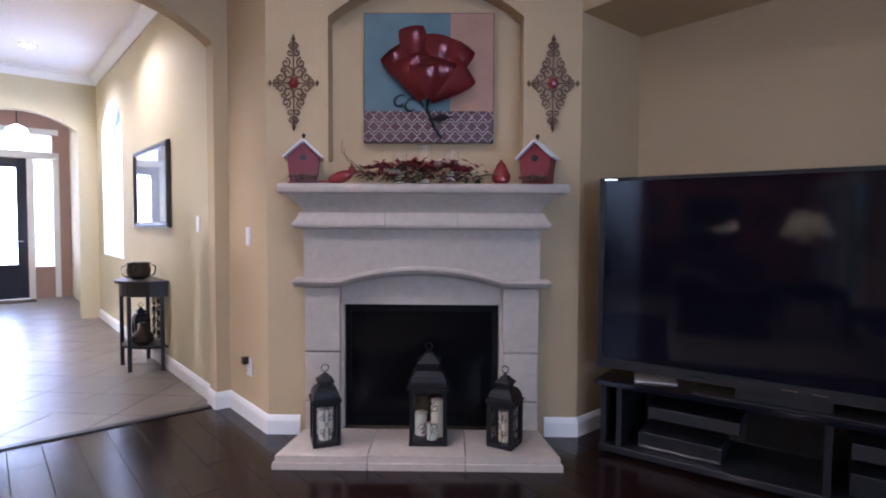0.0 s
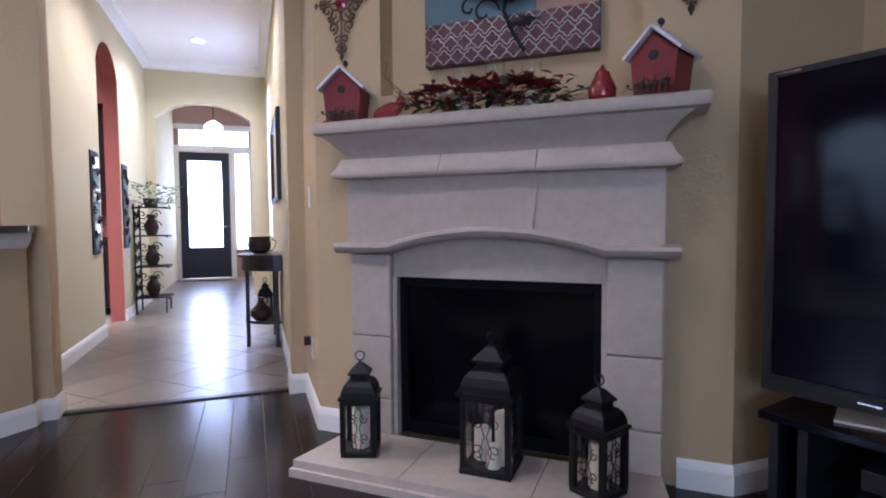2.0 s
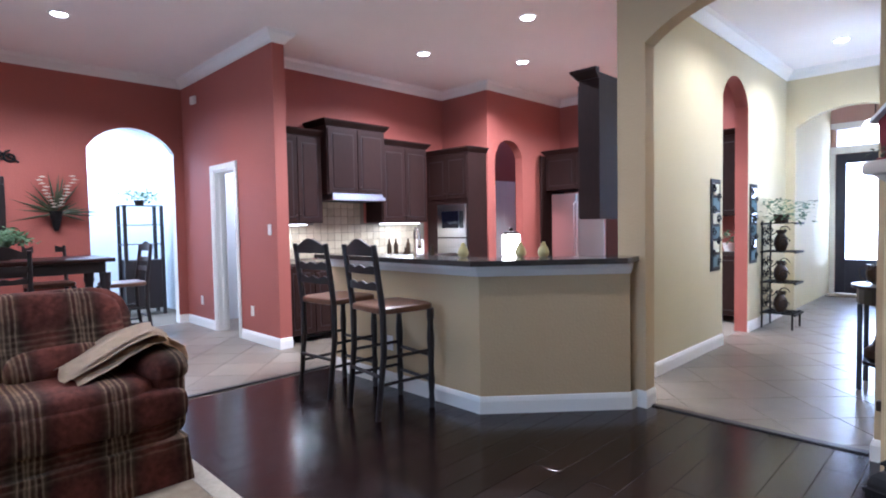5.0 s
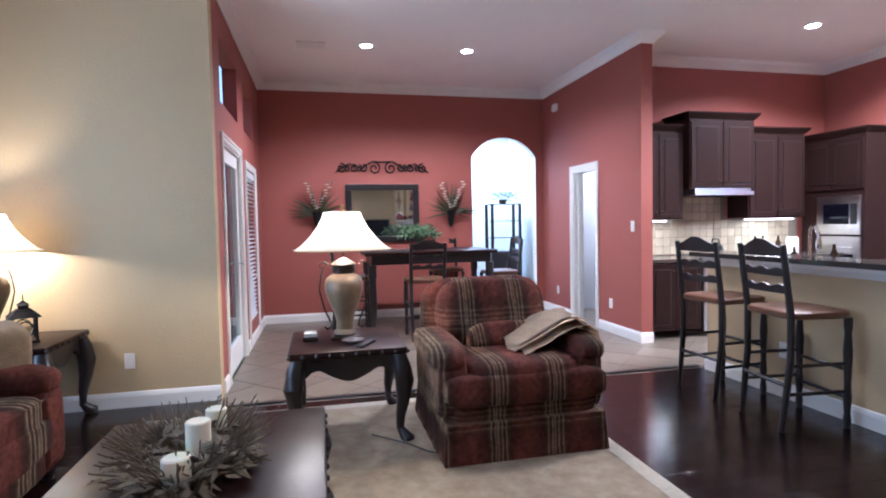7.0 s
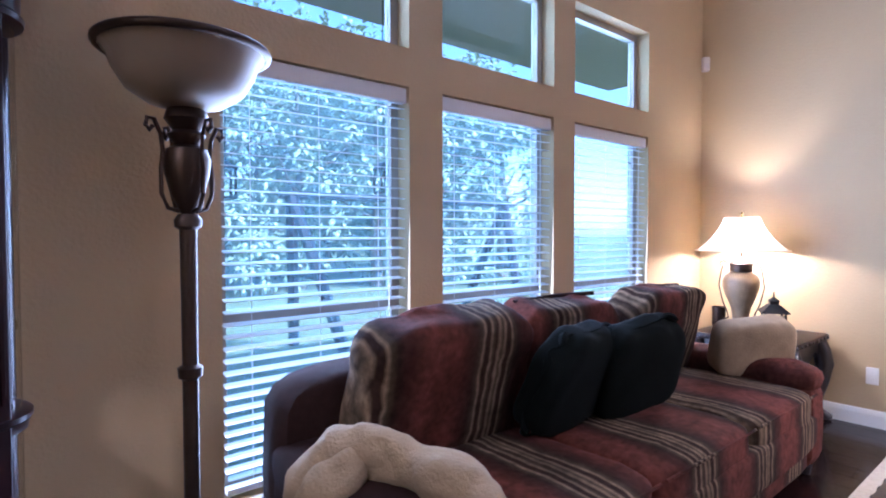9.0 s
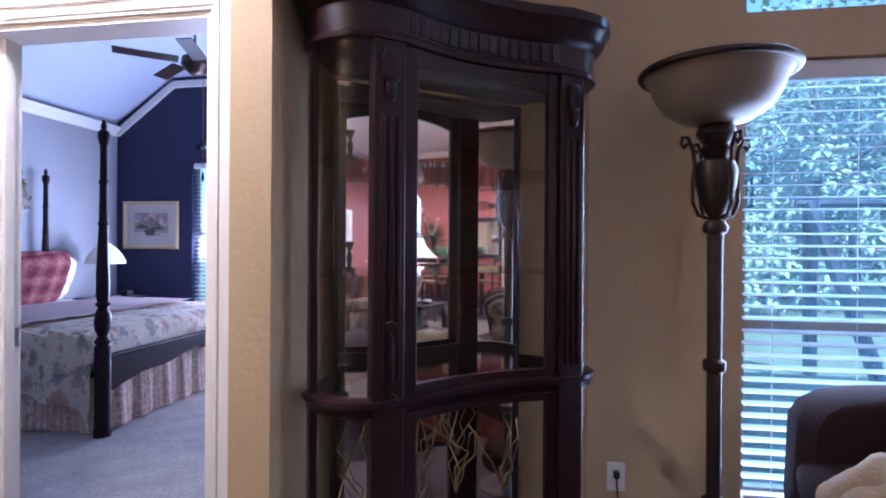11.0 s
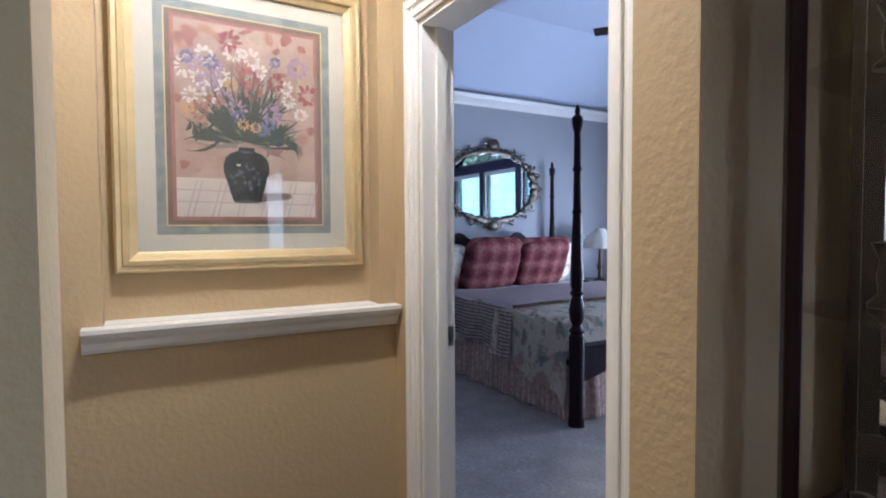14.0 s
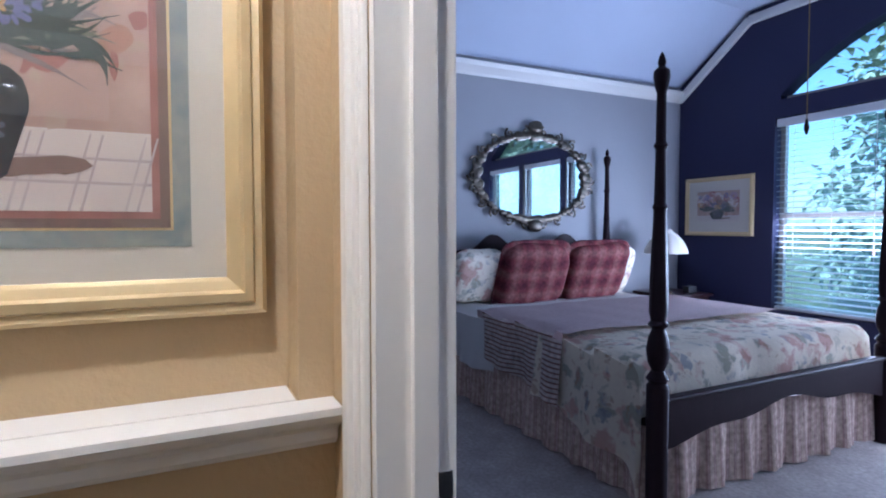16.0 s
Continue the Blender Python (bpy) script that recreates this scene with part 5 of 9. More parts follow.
carved_table("side_table", pose(-1.55, -0.145, 0), 0.37, 0.36, 0.60, "dark carved wooden side table with cabriole legs beside the armchair", "side table")
carved_table("coffee_table", pose(0.10, -0.77, 0), 0.68, 0.47, 0.47, "dark carved wooden coffee table on the rug", "coffee table")
carved_table("end_table", pose(-2.04, -2.36, 0), 0.33, 0.36, 0.63, "dark carved wooden end table in the room corner", "end table")


def table_lamp(m):
    t = thing("table_lamp", m, "lit table lamp, mottled urn base with bell-shaped cream shade", "lamp", "urn table lamps")
    part("foot", bx(-0.095, -0.095, 0, 0.095, 0.095, 0.022, 0.006), BRONZE, t)
    part("urn", lat([(0.055, 0.022), (0.075, 0.03), (0.07, 0.045), (0.055, 0.06), (0.058, 0.11), (0.07, 0.17), (0.105, 0.25), (0.128, 0.32), (0.13, 0.37), (0.115, 0.41), (0.085, 0.43), (0.07, 0.44)], 28), URN, t, smooth=True)
    part("collar", lat([(0.07, 0.44), (0.078, 0.445), (0.078, 0.485), (0.08, 0.49), (0.085, 0.50), (0.07, 0.515), (0.045, 0.53), (0.02, 0.545), (0.008, 0.55), (0.008, 0.82)], 24), BRONZE, t, smooth=True)
    for s in (-1, 1):
        bm = bmesh.new()
        tube(bm, [(0, s * 0.10, 0.50), (0, s * 0.13, 0.52), (0, s * 0.16, 0.505), (0, s * 0.155, 0.48), (0, s * 0.135, 0.485), (0, s * 0.15, 0.43), (0, s * 0.165, 0.33), (0, s * 0.135, 0.2), (0, s * 0.1, 0.12), (0, s * 0.09, 0.08), (0, s * 0.12, 0.06), (0, s * 0.135, 0.08)], 0.006, 8)
        part("scroll_handle", bm, BRONZE, t, smooth=True)
    prof = [(0.315, 0.60), (0.27, 0.635), (0.215, 0.69), (0.17, 0.75), (0.138, 0.81), (0.122, 0.855)]
    bm = bmesh.new()
    rip = lambda a, z: 1 + 0.018 * abs(math.cos(4 * a))
    rings = []
    for r, z in prof:
        rings.append([bm.verts.new((r * rip(2 * math.pi * i / 48, z) * math.cos(2 * math.pi * i / 48), r * rip(2 * math.pi * i / 48, z) * math.sin(2 * math.pi * i / 48), z)) for i in range(48)])
    for a, b in zip(rings, rings[1:]):
        for i in range(48):
            bm.faces.new((a[i], a[(i + 1) % 48], b[(i + 1) % 48], b[i]))
    part("shade", bm, LAMPSHADE, t, "cream silk bell shade", True)
    part("shade_trim", tube(bmesh.new(), [(0.318 * rip(a, 0) * math.cos(a), 0.318 * rip(a, 0) * math.sin(a), 0.602) for a in [2 * math.pi * i / 48 for i in range(49)]], 0.005, 6), GOLDFRAME, t)
    part("finial", lat([(0.006, 0.82), (0.014, 0.87), (0.008, 0.88), (0.012, 0.895), (0.0, 0.91)], 12), BRASS, t, smooth=True)
    part("bulb", lat([(0.012, 0.66), (0.03, 0.70), (0.032, 0.72), (0.02, 0.745), (0, 0.752)], 12, Matrix.Translation((0.03, 0, 0))), BULB, t)
    return t


LAMPS = ((-1.60, -0.15, 0.601), (-2.08, -2.50, 0.631))
tl = table_lamp(pose(*LAMPS[0]))
copy_thing(tl, pose(*LAMPS[1]))


def candle_arrangement():
    t = thing("candle_arrangement", pose(0.09, -0.78, 0.471), "three ivory candles in a dried twig wreath on the coffee table", "centrepiece")
    rng = random.Random(5)
    for x, y, r, h in ((0.12, -0.01, 0.046, 0.13), (-0.17, 0.0, 0.046, 0.15), (-0.37, 0.03, 0.042, 0.13)):
        part("candle", lat([(r, 0.03), (r, h - 0.005), (r - 0.006, h), (0, h - 0.006)], 18, Matrix.Translation((x, y, 0))), WAX, t, "ivory pillar candle", True)
        part("candle_cup", lat([(0.05, 0.0), (0.055, 0.01), (0.05, 0.03), (0.0, 0.03)], 16, Matrix.Translation((x, y, 0))), BRONZE, t)
    bm = bmesh.new()
    for k in range(280):
        a = rng.uniform(0, 2 * math.pi)
        p = Vector((-0.12 + 0.28 * math.cos(a) * rng.uniform(.4, 1), -0.02 + 0.17 * math.sin(a) * rng.uniform(.4, 1), 0.02))
        d = Vector((math.cos(a), math.sin(a), rng.uniform(0.1, 1.4))).normalized()
        tube(bm, [p, p + d * 0.09, p + d * 0.17 + Vector((rng.uniform(-.03, .03), rng.uniform(-.03, .03), rng.uniform(-.02, .02)))], 0.0028, 4)
    part("twig_spray", bm, TWIG, t, kind="stuff")
    bm = bmesh.new()
    for k in range(110):
        a = rng.uniform(0, 2 * math.pi)
        spray(bm, (-0.12 + 0.27 * math.cos(a), -0.02 + 0.17 * math.sin(a), 0.05), 4, 0.07, 0.085, rng)
    part("dried_leaves", bm, mat("dried leaves", (0.16, 0.12, 0.07), 0.8, grain=0.4), t)
    for k in range(9):
        a = k * 0.7
        bm = bmesh.new()
        c = Vector((-0.12 + 0.22 * math.cos(a), -0.02 + 0.13 * math.sin(a), 0.045))
        for j in range(6):
            lathe(bm, [(0.026 - 0.004 * j, 0), (0.012, 0.012)], 8, Matrix.Translation(c + Vector((0, 0, 0.009 * j - 0.02))))
        part("pine_cone", bm, TWIG, t)
    a = thing("ash_tray_dish", pose(-1.56, -0.38, 0.601), "small dark dish with folded white cards on the side table", "dish")
    part("dish", bx(-0.06, -0.05, 0, 0.06, 0.05, 0.03, 0.008), BRONZE, a)
    part("cards", bx(-0.05, -0.04, 0.031, 0.05, 0.04, 0.055, 0.004), MATBOARD, a)
    r = thing("remote_control", pose(-1.32, -0.03, 0.601, 0, 0, 60), "black remote control lying on the side table", "remote control")
    part("case", bx(-0.025, -0.1, 0, 0.025, 0.1, 0.018, 0.006), BLACK, r)
    d = thing("glass_dish", pose(-1.42, -0.11, 0.601), "low pale glass dish by the lamp", "dish")
    part("bowl", lat([(0.03, 0), (0.07, 0.012), (0.075, 0.02), (0.07, 0.018), (0.0, 0.006)], 16), STEEL, d)


candle_arrangement()


def corner_lantern():
    t = thing("lantern", pose(-1.93, -2.22, 0.631, 0, 0, 30), "small black house-shaped metal candle lantern on the end table", "lantern")
    part("base", bx(-0.075, -0.075, 0, 0.075, 0.075, 0.02, 0.004), IRON, t)
    for sx in (-1, 1):
        for sy in (-1, 1):
            part("corner_post", bx(sx * 0.062 - 0.007, sy * 0.062 - 0.007, 0.02, sx * 0.062 + 0.007, sy * 0.062 + 0.007, 0.17), IRON, t)
    for k in range(4):
        part("ring_window", tube(bmesh.new(), [Matrix.Rotation(k * math.pi / 2, 4, "Z") @ Vector((0.045 * math.cos(a), -0.066, 0.095 + 0.05 * math.sin(a))) for a in [2 * math.pi * i / 16 for i in range(17)]], 0.006, 6), IRON, t)
    part("roof", lat([(0.125, 0.17), (0.12, 0.18), (0.055, 0.225), (0.04, 0.23), (0.04, 0.25), (0.05, 0.253), (0.0, 0.285)], 4, Matrix.Rotation(math.pi / 4, 4, "Z")), IRON, t)
    part("ring_handle", tube(bmesh.new(), [(0.02 * math.cos(a), 0, 0.30 + 0.02 * math.sin(a)) for a in [2 * math.pi * i / 12 for i in range(13)]], 0.003, 6), IRON, t)
    part("candle", lat([(0.035, 0.02), (0.035, 0.11), (0, 0.108)], 14), WAX, t)
    c = thing("candle_jar", pose(-2.12, -2.68, 0.631), "dark glass candle jar on the end table", "candle jar")
    part("jar", lat([(0.045, 0), (0.05, 0.01), (0.05, 0.11), (0.052, 0.15), (0.048, 0.15), (0.045, 0.02), (0, 0.015)], 16), BRONZE, c, smooth=True)
    part("candle", lat([(0.035, 0.02), (0.035, 0.10), (0, 0.1)], 12), WAX, c)


corner_lantern()

# rug with a lighter border
rug = thing("area_rug", pose(0, 0, 0), "cream and beige patterned area rug with pale border", "rug")
RX0, RX1, RY0, RY1 = -1.98, 0.75, -1.55, 1.42
part("woven_field", bx(RX0 + 0.1, RY0 + 0.1, 0.001, RX1 - 0.1, RY1 - 0.1, 0.014, 0.004), RUGM, rug)
for a in ((RX0, RY0, RX1, RY0 + 0.098), (RX0, RY1 - 0.098, RX1, RY1), (RX0, RY0 + 0.1, RX0 + 0.098, RY1 - 0.1), (RX1 - 0.098, RY0 + 0.1, RX1, RY1 - 0.1)):
    part("border", bx(a[0], a[1], 0.001, a[2], a[3], 0.013, 0.004), RUGEDGE, rug)
cord = thing("lamp_cord", pose(0, 0, 0), "black lamp cord lying on the rug", "cord")
part("wire", tube(bmesh.new(), [(-1.3, -0.01, 0.02), (-1.1, 0.19, 0.02), (-0.95, 0.29, 0.02), (-0.9, 0.36, 0.02)], 0.004, 6), BLACK, cord)


def torchiere():
    t = thing("floor_lamp", pose(1.855, -2.61, 0), "bronze torchiere floor lamp with alabaster glass bowl", "floor lamp")
    part("base", lat([(0.15, 0), (0.15, 0.015), (0.13, 0.03), (0.07, 0.045), (0.04, 0.07), (0.028, 0.09)], 28), BRONZE, t, smooth=True)
    part("pole", lat([(0.024, 0.09), (0.024, 0.42), (0.036, 0.43), (0.038, 0.46), (0.024, 0.47), (0.024, 0.90), (0.036, 0.91), (0.038, 0.94), (0.024, 0.95), (0.026, 1.38), (0.04, 1.39), (0.042, 1.41), (0.03, 1.43)], 20), BRONZE, t, smooth=True)
    part("urn", lat([(0.02, 1.430), (0.03, 1.453), (0.05, 1.493), (0.066, 1.557), (0.07, 1.602), (0.06, 1.634), (0.036, 1.647), (0.05, 1.665), (0.058, 1.679), (0.04, 1.693), (0.05, 1.706), (0.066, 1.729), (0.06, 1.751), (0.05, 1.765)], 20), BRONZE, t, smooth=True)
    for k in range(4):
        r = Matrix.Rotation(k * math.pi / 2 + 0.3, 4, "Z")
        pts = [(0.03, 0, 1.439), (0.065, 0, 1.448), (0.085, 0, 1.493), (0.085, 0, 1.566), (0.078, 0, 1.620), (0.085, 0, 1.674), (0.105, 0, 1.715), (0.125, 0, 1.715), (0.13, 0, 1.693), (0.118, 0, 1.679), (0.108, 0, 1.693)]
        part("scroll_bracket", tube(bmesh.new(), [r @ Vector(p) for p in pts], 0.007, 8), BRONZE, t, smooth=True)
    part("bowl", lat([(0.05, 1.760), (0.11, 1.775), (0.17, 1.815), (0.203, 1.870), (0.216, 1.910), (0.236, 1.933), (0.246, 1.940), (0.236, 1.950), (0.212, 1.925), (0.195, 1.880), (0.1, 1.795), (0, 1.785)], 60, None, lambda a, z: 1 + 0.012 * math.cos(30 * a)), ALABASTER, t, "ribbed alabaster glass bowl", True)
    part("bowl_rim", tube(bmesh.new(), [(0.246 * math.cos(a), 0.246 * math.sin(a), 1.943) for a in [2 * math.pi * i / 56 for i in range(57)]], 0.013, 10), BRONZE, t, smooth=True)


torchiere()


# ---- windows of the living room ----
def blind(parent_m, width, top, bottom, label, spacing=0.05, group="window blinds"):
    """A slatted blind; local x across, y towards the room, z up; the slats are parts that share one mesh."""
    t = thing("window_blind", parent_m, label, "window blind", group)
    part("valance", bx(-width / 2, -0.02, top - 0.075, width / 2, 0.03, top, 0.006), SLATM, t, "white valance")
    me = None
    z = top - 0.10
    tilt = Matrix.Rotation(radians(-9), 4, "X")
    while z > bottom + 0.05:
        if me is None:
            o = part("slat", bx(-width / 2 + 0.01, -0.025, -0.0015, width / 2 - 0.01, 0.025, 0.0015, 0, tilt), SLATM, t)
            me = o.data
        else:
            o = new("slat", me)
            o.parent = t
        o.location = (0, 0, z)
        z -= spacing
    part("bottom_rail", bx(-width / 2 + 0.01, -0.025, bottom, width / 2 - 0.01, 0.025, bottom + 0.025, 0.004), SLATM, t)
    for x in (-width * 0.35, 0, width * 0.35):
        part("ladder_cord", bx(x - 0.0015, -0.027, bottom + 0.02, x + 0.0015, -0.025, top - 0.07), SLATM, t)
    part("pull_cord", bx(-width * 0.38, 0.03, top - 1.25, -width * 0.38 + 0.004, 0.034, top - 0.07), SLATM, t)
    part("cord_tassel", lat([(0.006, 0), (0.012, -0.03), (0.006, -0.045)], 8, Matrix.Translation((-width * 0.38 + 0.002, 0.032, top - 1.25))), WAX, t)
    return t


def veil(name, colour, open_share):
    """An added haze veil: most light passes straight, a small share is scattered."""
    m = bpy.data.materials.new(name)
    m.use_nodes = True
    n, l = m.node_tree.nodes, m.node_tree.links
    a, b, c = n.new("ShaderNodeBsdfTranslucent"), n.new("ShaderNodeBsdfTransparent"), n.new("ShaderNodeMixShader")
    a.inputs[0].default_value = (*colour, 1)
    c.inputs[0].default_value = open_share
    l.new(a.outputs[0], c.inputs[1])
    l.new(b.outputs[0], c.inputs[2])
    l.new(c.outputs[0], n["Material Output"].inputs[0])
    return m


HAZE = veil("pale blue haze veil", (0.55, 0.80, 0.92), 0.972)


def window_unit(k, cx, y, z0, z1, w, rail=None, m=None, name="window_%d"):
    t = thing(name % k, m or pose(cx, y, 0), "tan framed window in the wall", "window", kind="structure")
    f = 0.045
    bm = bmesh.new()
    box(bm, -w / 2, 0, z0, -w / 2 + f, 0.05, z1)
    box(bm, w / 2 - f, 0, z0, w / 2, 0.05, z1)
    box(bm, -w / 2 + f, 0, z0, w / 2 - f, 0.05, z0 + f)
    box(bm, -w / 2 + f, 0, z1 - f, w / 2 - f, 0.05, z1)
    part("window_frame", bm, VINYL, t)
    if rail:
        part("meeting_rail", bx(-w / 2 + f, -0.005, rail - 0.025, w / 2 - f, 0.05, rail + 0.025), VINYL, t)
    cuts = [z0 + f] + ([rail - 0.025, rail + 0.025] if rail else []) + [z1 - f]
    for a, b in zip(cuts[::2], cuts[1::2]):
        part("pane", bx(-w / 2 + f, 0.022, a, w / 2 - f, 0.026, b), PANE, t).visible_shadow = False
    if rail:
        # stand-in sheet, added only to haze the garden behind the glass
        part("haze_sheet", bx(-w / 2 + f, 0.002, z0 + f, w / 2 - f, 0.003, z1 - f), HAZE, t, "thin pale sheet that hazes the view").visible_shadow = False
    return t


for k, (a, b) in enumerate(WIN):
    cx, w = (a + b) / 2, b - a
    window_unit(2 * k + 1, cx, YS - 0.15, 0.28, 2.10, w, 1.02)
    window_unit(2 * k + 2, cx, YS - 0.15, 2.29, 2.89, w)
    blind(pose(cx, YS - 0.045, 0), w - 0.012, 2.095, 0.30, "white slatted blind, lowered, slats open, over a living room window")
    part("trim", bx(a - 0.02, YS - 0.16, 0.262, b + 0.02, YS + 0.03, 0.279, 0.004), WHITE, None, "white window sill", kind="structure")


def outlet(m, n=2, label="white wall outlet plate"):
    t = thing("wall_outlet", m, label, "outlet")
    part("plate", bx(-0.037, -0.008, -0.06, 0.037, -0.001, 0.06, 0.003), PLASTIC, t)
    for k in range(n):
        part("socket", bx(-0.015, -0.0105, -0.042 + k * 0.05, 0.015, -0.008, -0.010 + k * 0.05, 0.002), PLASTIC, t)
    return t


def face(x, y, z, ang):
    """A pose on a wall; local -y points into the room, ang turns it."""
    return pose(x, y, z, 0, 0, ang)


outlet(face(XW + 0.001, -1.75, 0.36, 90), label="white outlet plate on the ochre wall")
po = outlet(face(2.13, YS + 0.001, 0.37, 180), label="white outlet plate with a plug and black cord")
part("plug", bx(-0.012, -0.035, 0.0, 0.012, -0.011, 0.03, 0.003), BLACK, po)
part("cord", tube(bmesh.new(), [(0, -0.03, 0.0), (0.005, -0.03, -0.08), (0.03, -0.03, -0.2), (0.06, -0.02, -0.35)], 0.004, 6), BLACK, po)
sn = thing("motion_sensor", face(XW + 0.05, YS + 0.05, 2.80, 135), "white motion sensor in the room corner", "sensor")
part("case", bx(-0.03, -0.03, -0.06, 0.03, 0.02, 0.06, 0.012), PLASTIC, sn)
part("lens", bx(-0.02, -0.035, -0.04, 0.02, -0.029, 0.0, 0.004), SNOW, sn)


# ---- garden ----
slab("eave", [(-3.2, YS - 1.45), (3.6, YS - 1.45), (3.6, YS - 0.2), (-3.2, YS - 0.2)], 3.02, 3.12, VINYL, "tan painted eave soffit above the windows")
LAWN = mat("mown lawn", (0.17, 0.20, 0.09), 0.95, stain=0.5, stain_scale=0.5, grain=0.4, grain_scale=20, bump=0.8, bump_scale=30)
BARK = mat("tree bark", (0.22, 0.19, 0.15), 0.9, grain=0.5, grain_scale=10, bump=1, bump_scale=30)
# leaf colour is paled to carry the sun's glare and haze
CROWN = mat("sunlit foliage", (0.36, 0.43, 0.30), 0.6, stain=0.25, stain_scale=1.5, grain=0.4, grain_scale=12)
slab("ground", [(-400, -400), (400, -400), (400, 400), (-400, 400)], -0.4, -0.16, LAWN, "lawn around the house")


def tree(x, y, h, r, seed, leaves=4200):
    t = thing("tree", pose(x, y, -0.16), "broad green leafy garden tree", "tree", "garden trees")
    rng = random.Random(seed)
    bm = bmesh.new()
    tube(bm, [(0, 0, 0), (0.05, 0, h * 0.25), (0.0, 0.1, h * 0.5), (0.1, 0, h * 0.85)], 0.15, 10, [0.2, 0.15, 0.11, 0.04])
    for k in range(7):
        a = k * 0.9
        z = h * (0.3 + 0.07 * k)
        tube(bm, [(0, 0, z), (math.cos(a) * r * 0.45, math.sin(a) * r * 0.45, z + 0.3), (math.cos(a) * r * 0.85, math.sin(a) * r * 0.85, z + 0.8)], 0.05, 6, [0.07, 0.05, 0.02])
    part("trunk", bm, BARK, t)
    bm = bmesh.new()
    for k in range(60):
        a, q = rng.uniform(0, 6.3), math.sqrt(rng.random())
        z = h * rng.uniform(0.08, 1.0)
        c = Vector((math.cos(a) * q * r, math.sin(a) * q * r, z))
        for _ in range(leaves // 60):
            d = Vector((rng.gauss(0, 1), rng.gauss(0, 1), rng.gauss(0, 1))).normalized()
            leaf(bm, c + d * r * 0.30 * rng.random(), d, (0, 0, 1), 0.20, 0.15, 0, 0.3)
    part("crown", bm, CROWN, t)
    return t


rng0 = random.Random(2)
for k in range(9):
    tree(-11 + k * 2.3 + rng0.uniform(-.6, .6), -14.5 + rng0.uniform(-1.5, 1.5), rng0.uniform(5, 7.5), rng0.uniform(1.7, 2.3), k)
for k in range(10):
    tree(-13 + k * 2.1 + rng0.uniform(-.6, .6), -20 + rng0.uniform(-1.5, 1.5), rng0.uniform(7, 10), rng0.uniform(2.3, 3.0), 40 + k, 4800)
tree(5.2, -12.5, 6.0, 2.2, 21)
tree(7.6, -13.5, 6.5, 2.2, 22)
sw = thing("swing_frame", pose(-2.3, -7.0, -0.16), "dark metal A-frame garden swing frame on the lawn", "swing set")
part("top_beam", tube(bmesh.new(), [(-2.0, 0, 2.0), (2.0, 0, 2.0)], 0.05), BLACKWOOD, sw)
for s in (-1, 1):
    for q in (-1, 1):
        part("leg", tube(bmesh.new(), [(s * 1.85, 0, 2.0), (s * 1.85 - s * 0.35, q * 0.75, 0)], 0.075), BLACKWOOD, sw)
    part("cross_brace", tube(bmesh.new(), [(s * 1.68, -0.37, 1.0), (s * 1.68, 0.37, 1.0)], 0.03), BLACKWOOD, sw)
for x, z in ((1.29, 1.57), (0.20, 1.65)):
    hl = thing("hanging_lantern", pose(x, -4.0, z), "dark metal lantern hanging under the eave outside", "lantern", "lanterns under the eave")
    part("base", bx(-0.05, -0.05, 0, 0.05, 0.05, 0.015), BLACKWOOD, hl)
    for sx in (-1, 1):
        for sy in (-1, 1):
            part("corner_post", bx(sx * 0.043 - 0.007, sy * 0.043 - 0.007, 0.015, sx * 0.043 + 0.007, sy * 0.043 + 0.007, 0.17), BLACKWOOD, hl)
    part("roof", lat([(0.08, 0.17), (0.075, 0.18), (0.03, 0.215), (0.012, 0.225)], 4, Matrix.Rotation(math.pi / 4, 4, "Z")), BLACKWOOD, hl)
    part("chain", tube(bmesh.new(), [(0, 0, 0.22), (0, 0, 3.02 - z)], 0.004, 5), BLACKWOOD, hl)


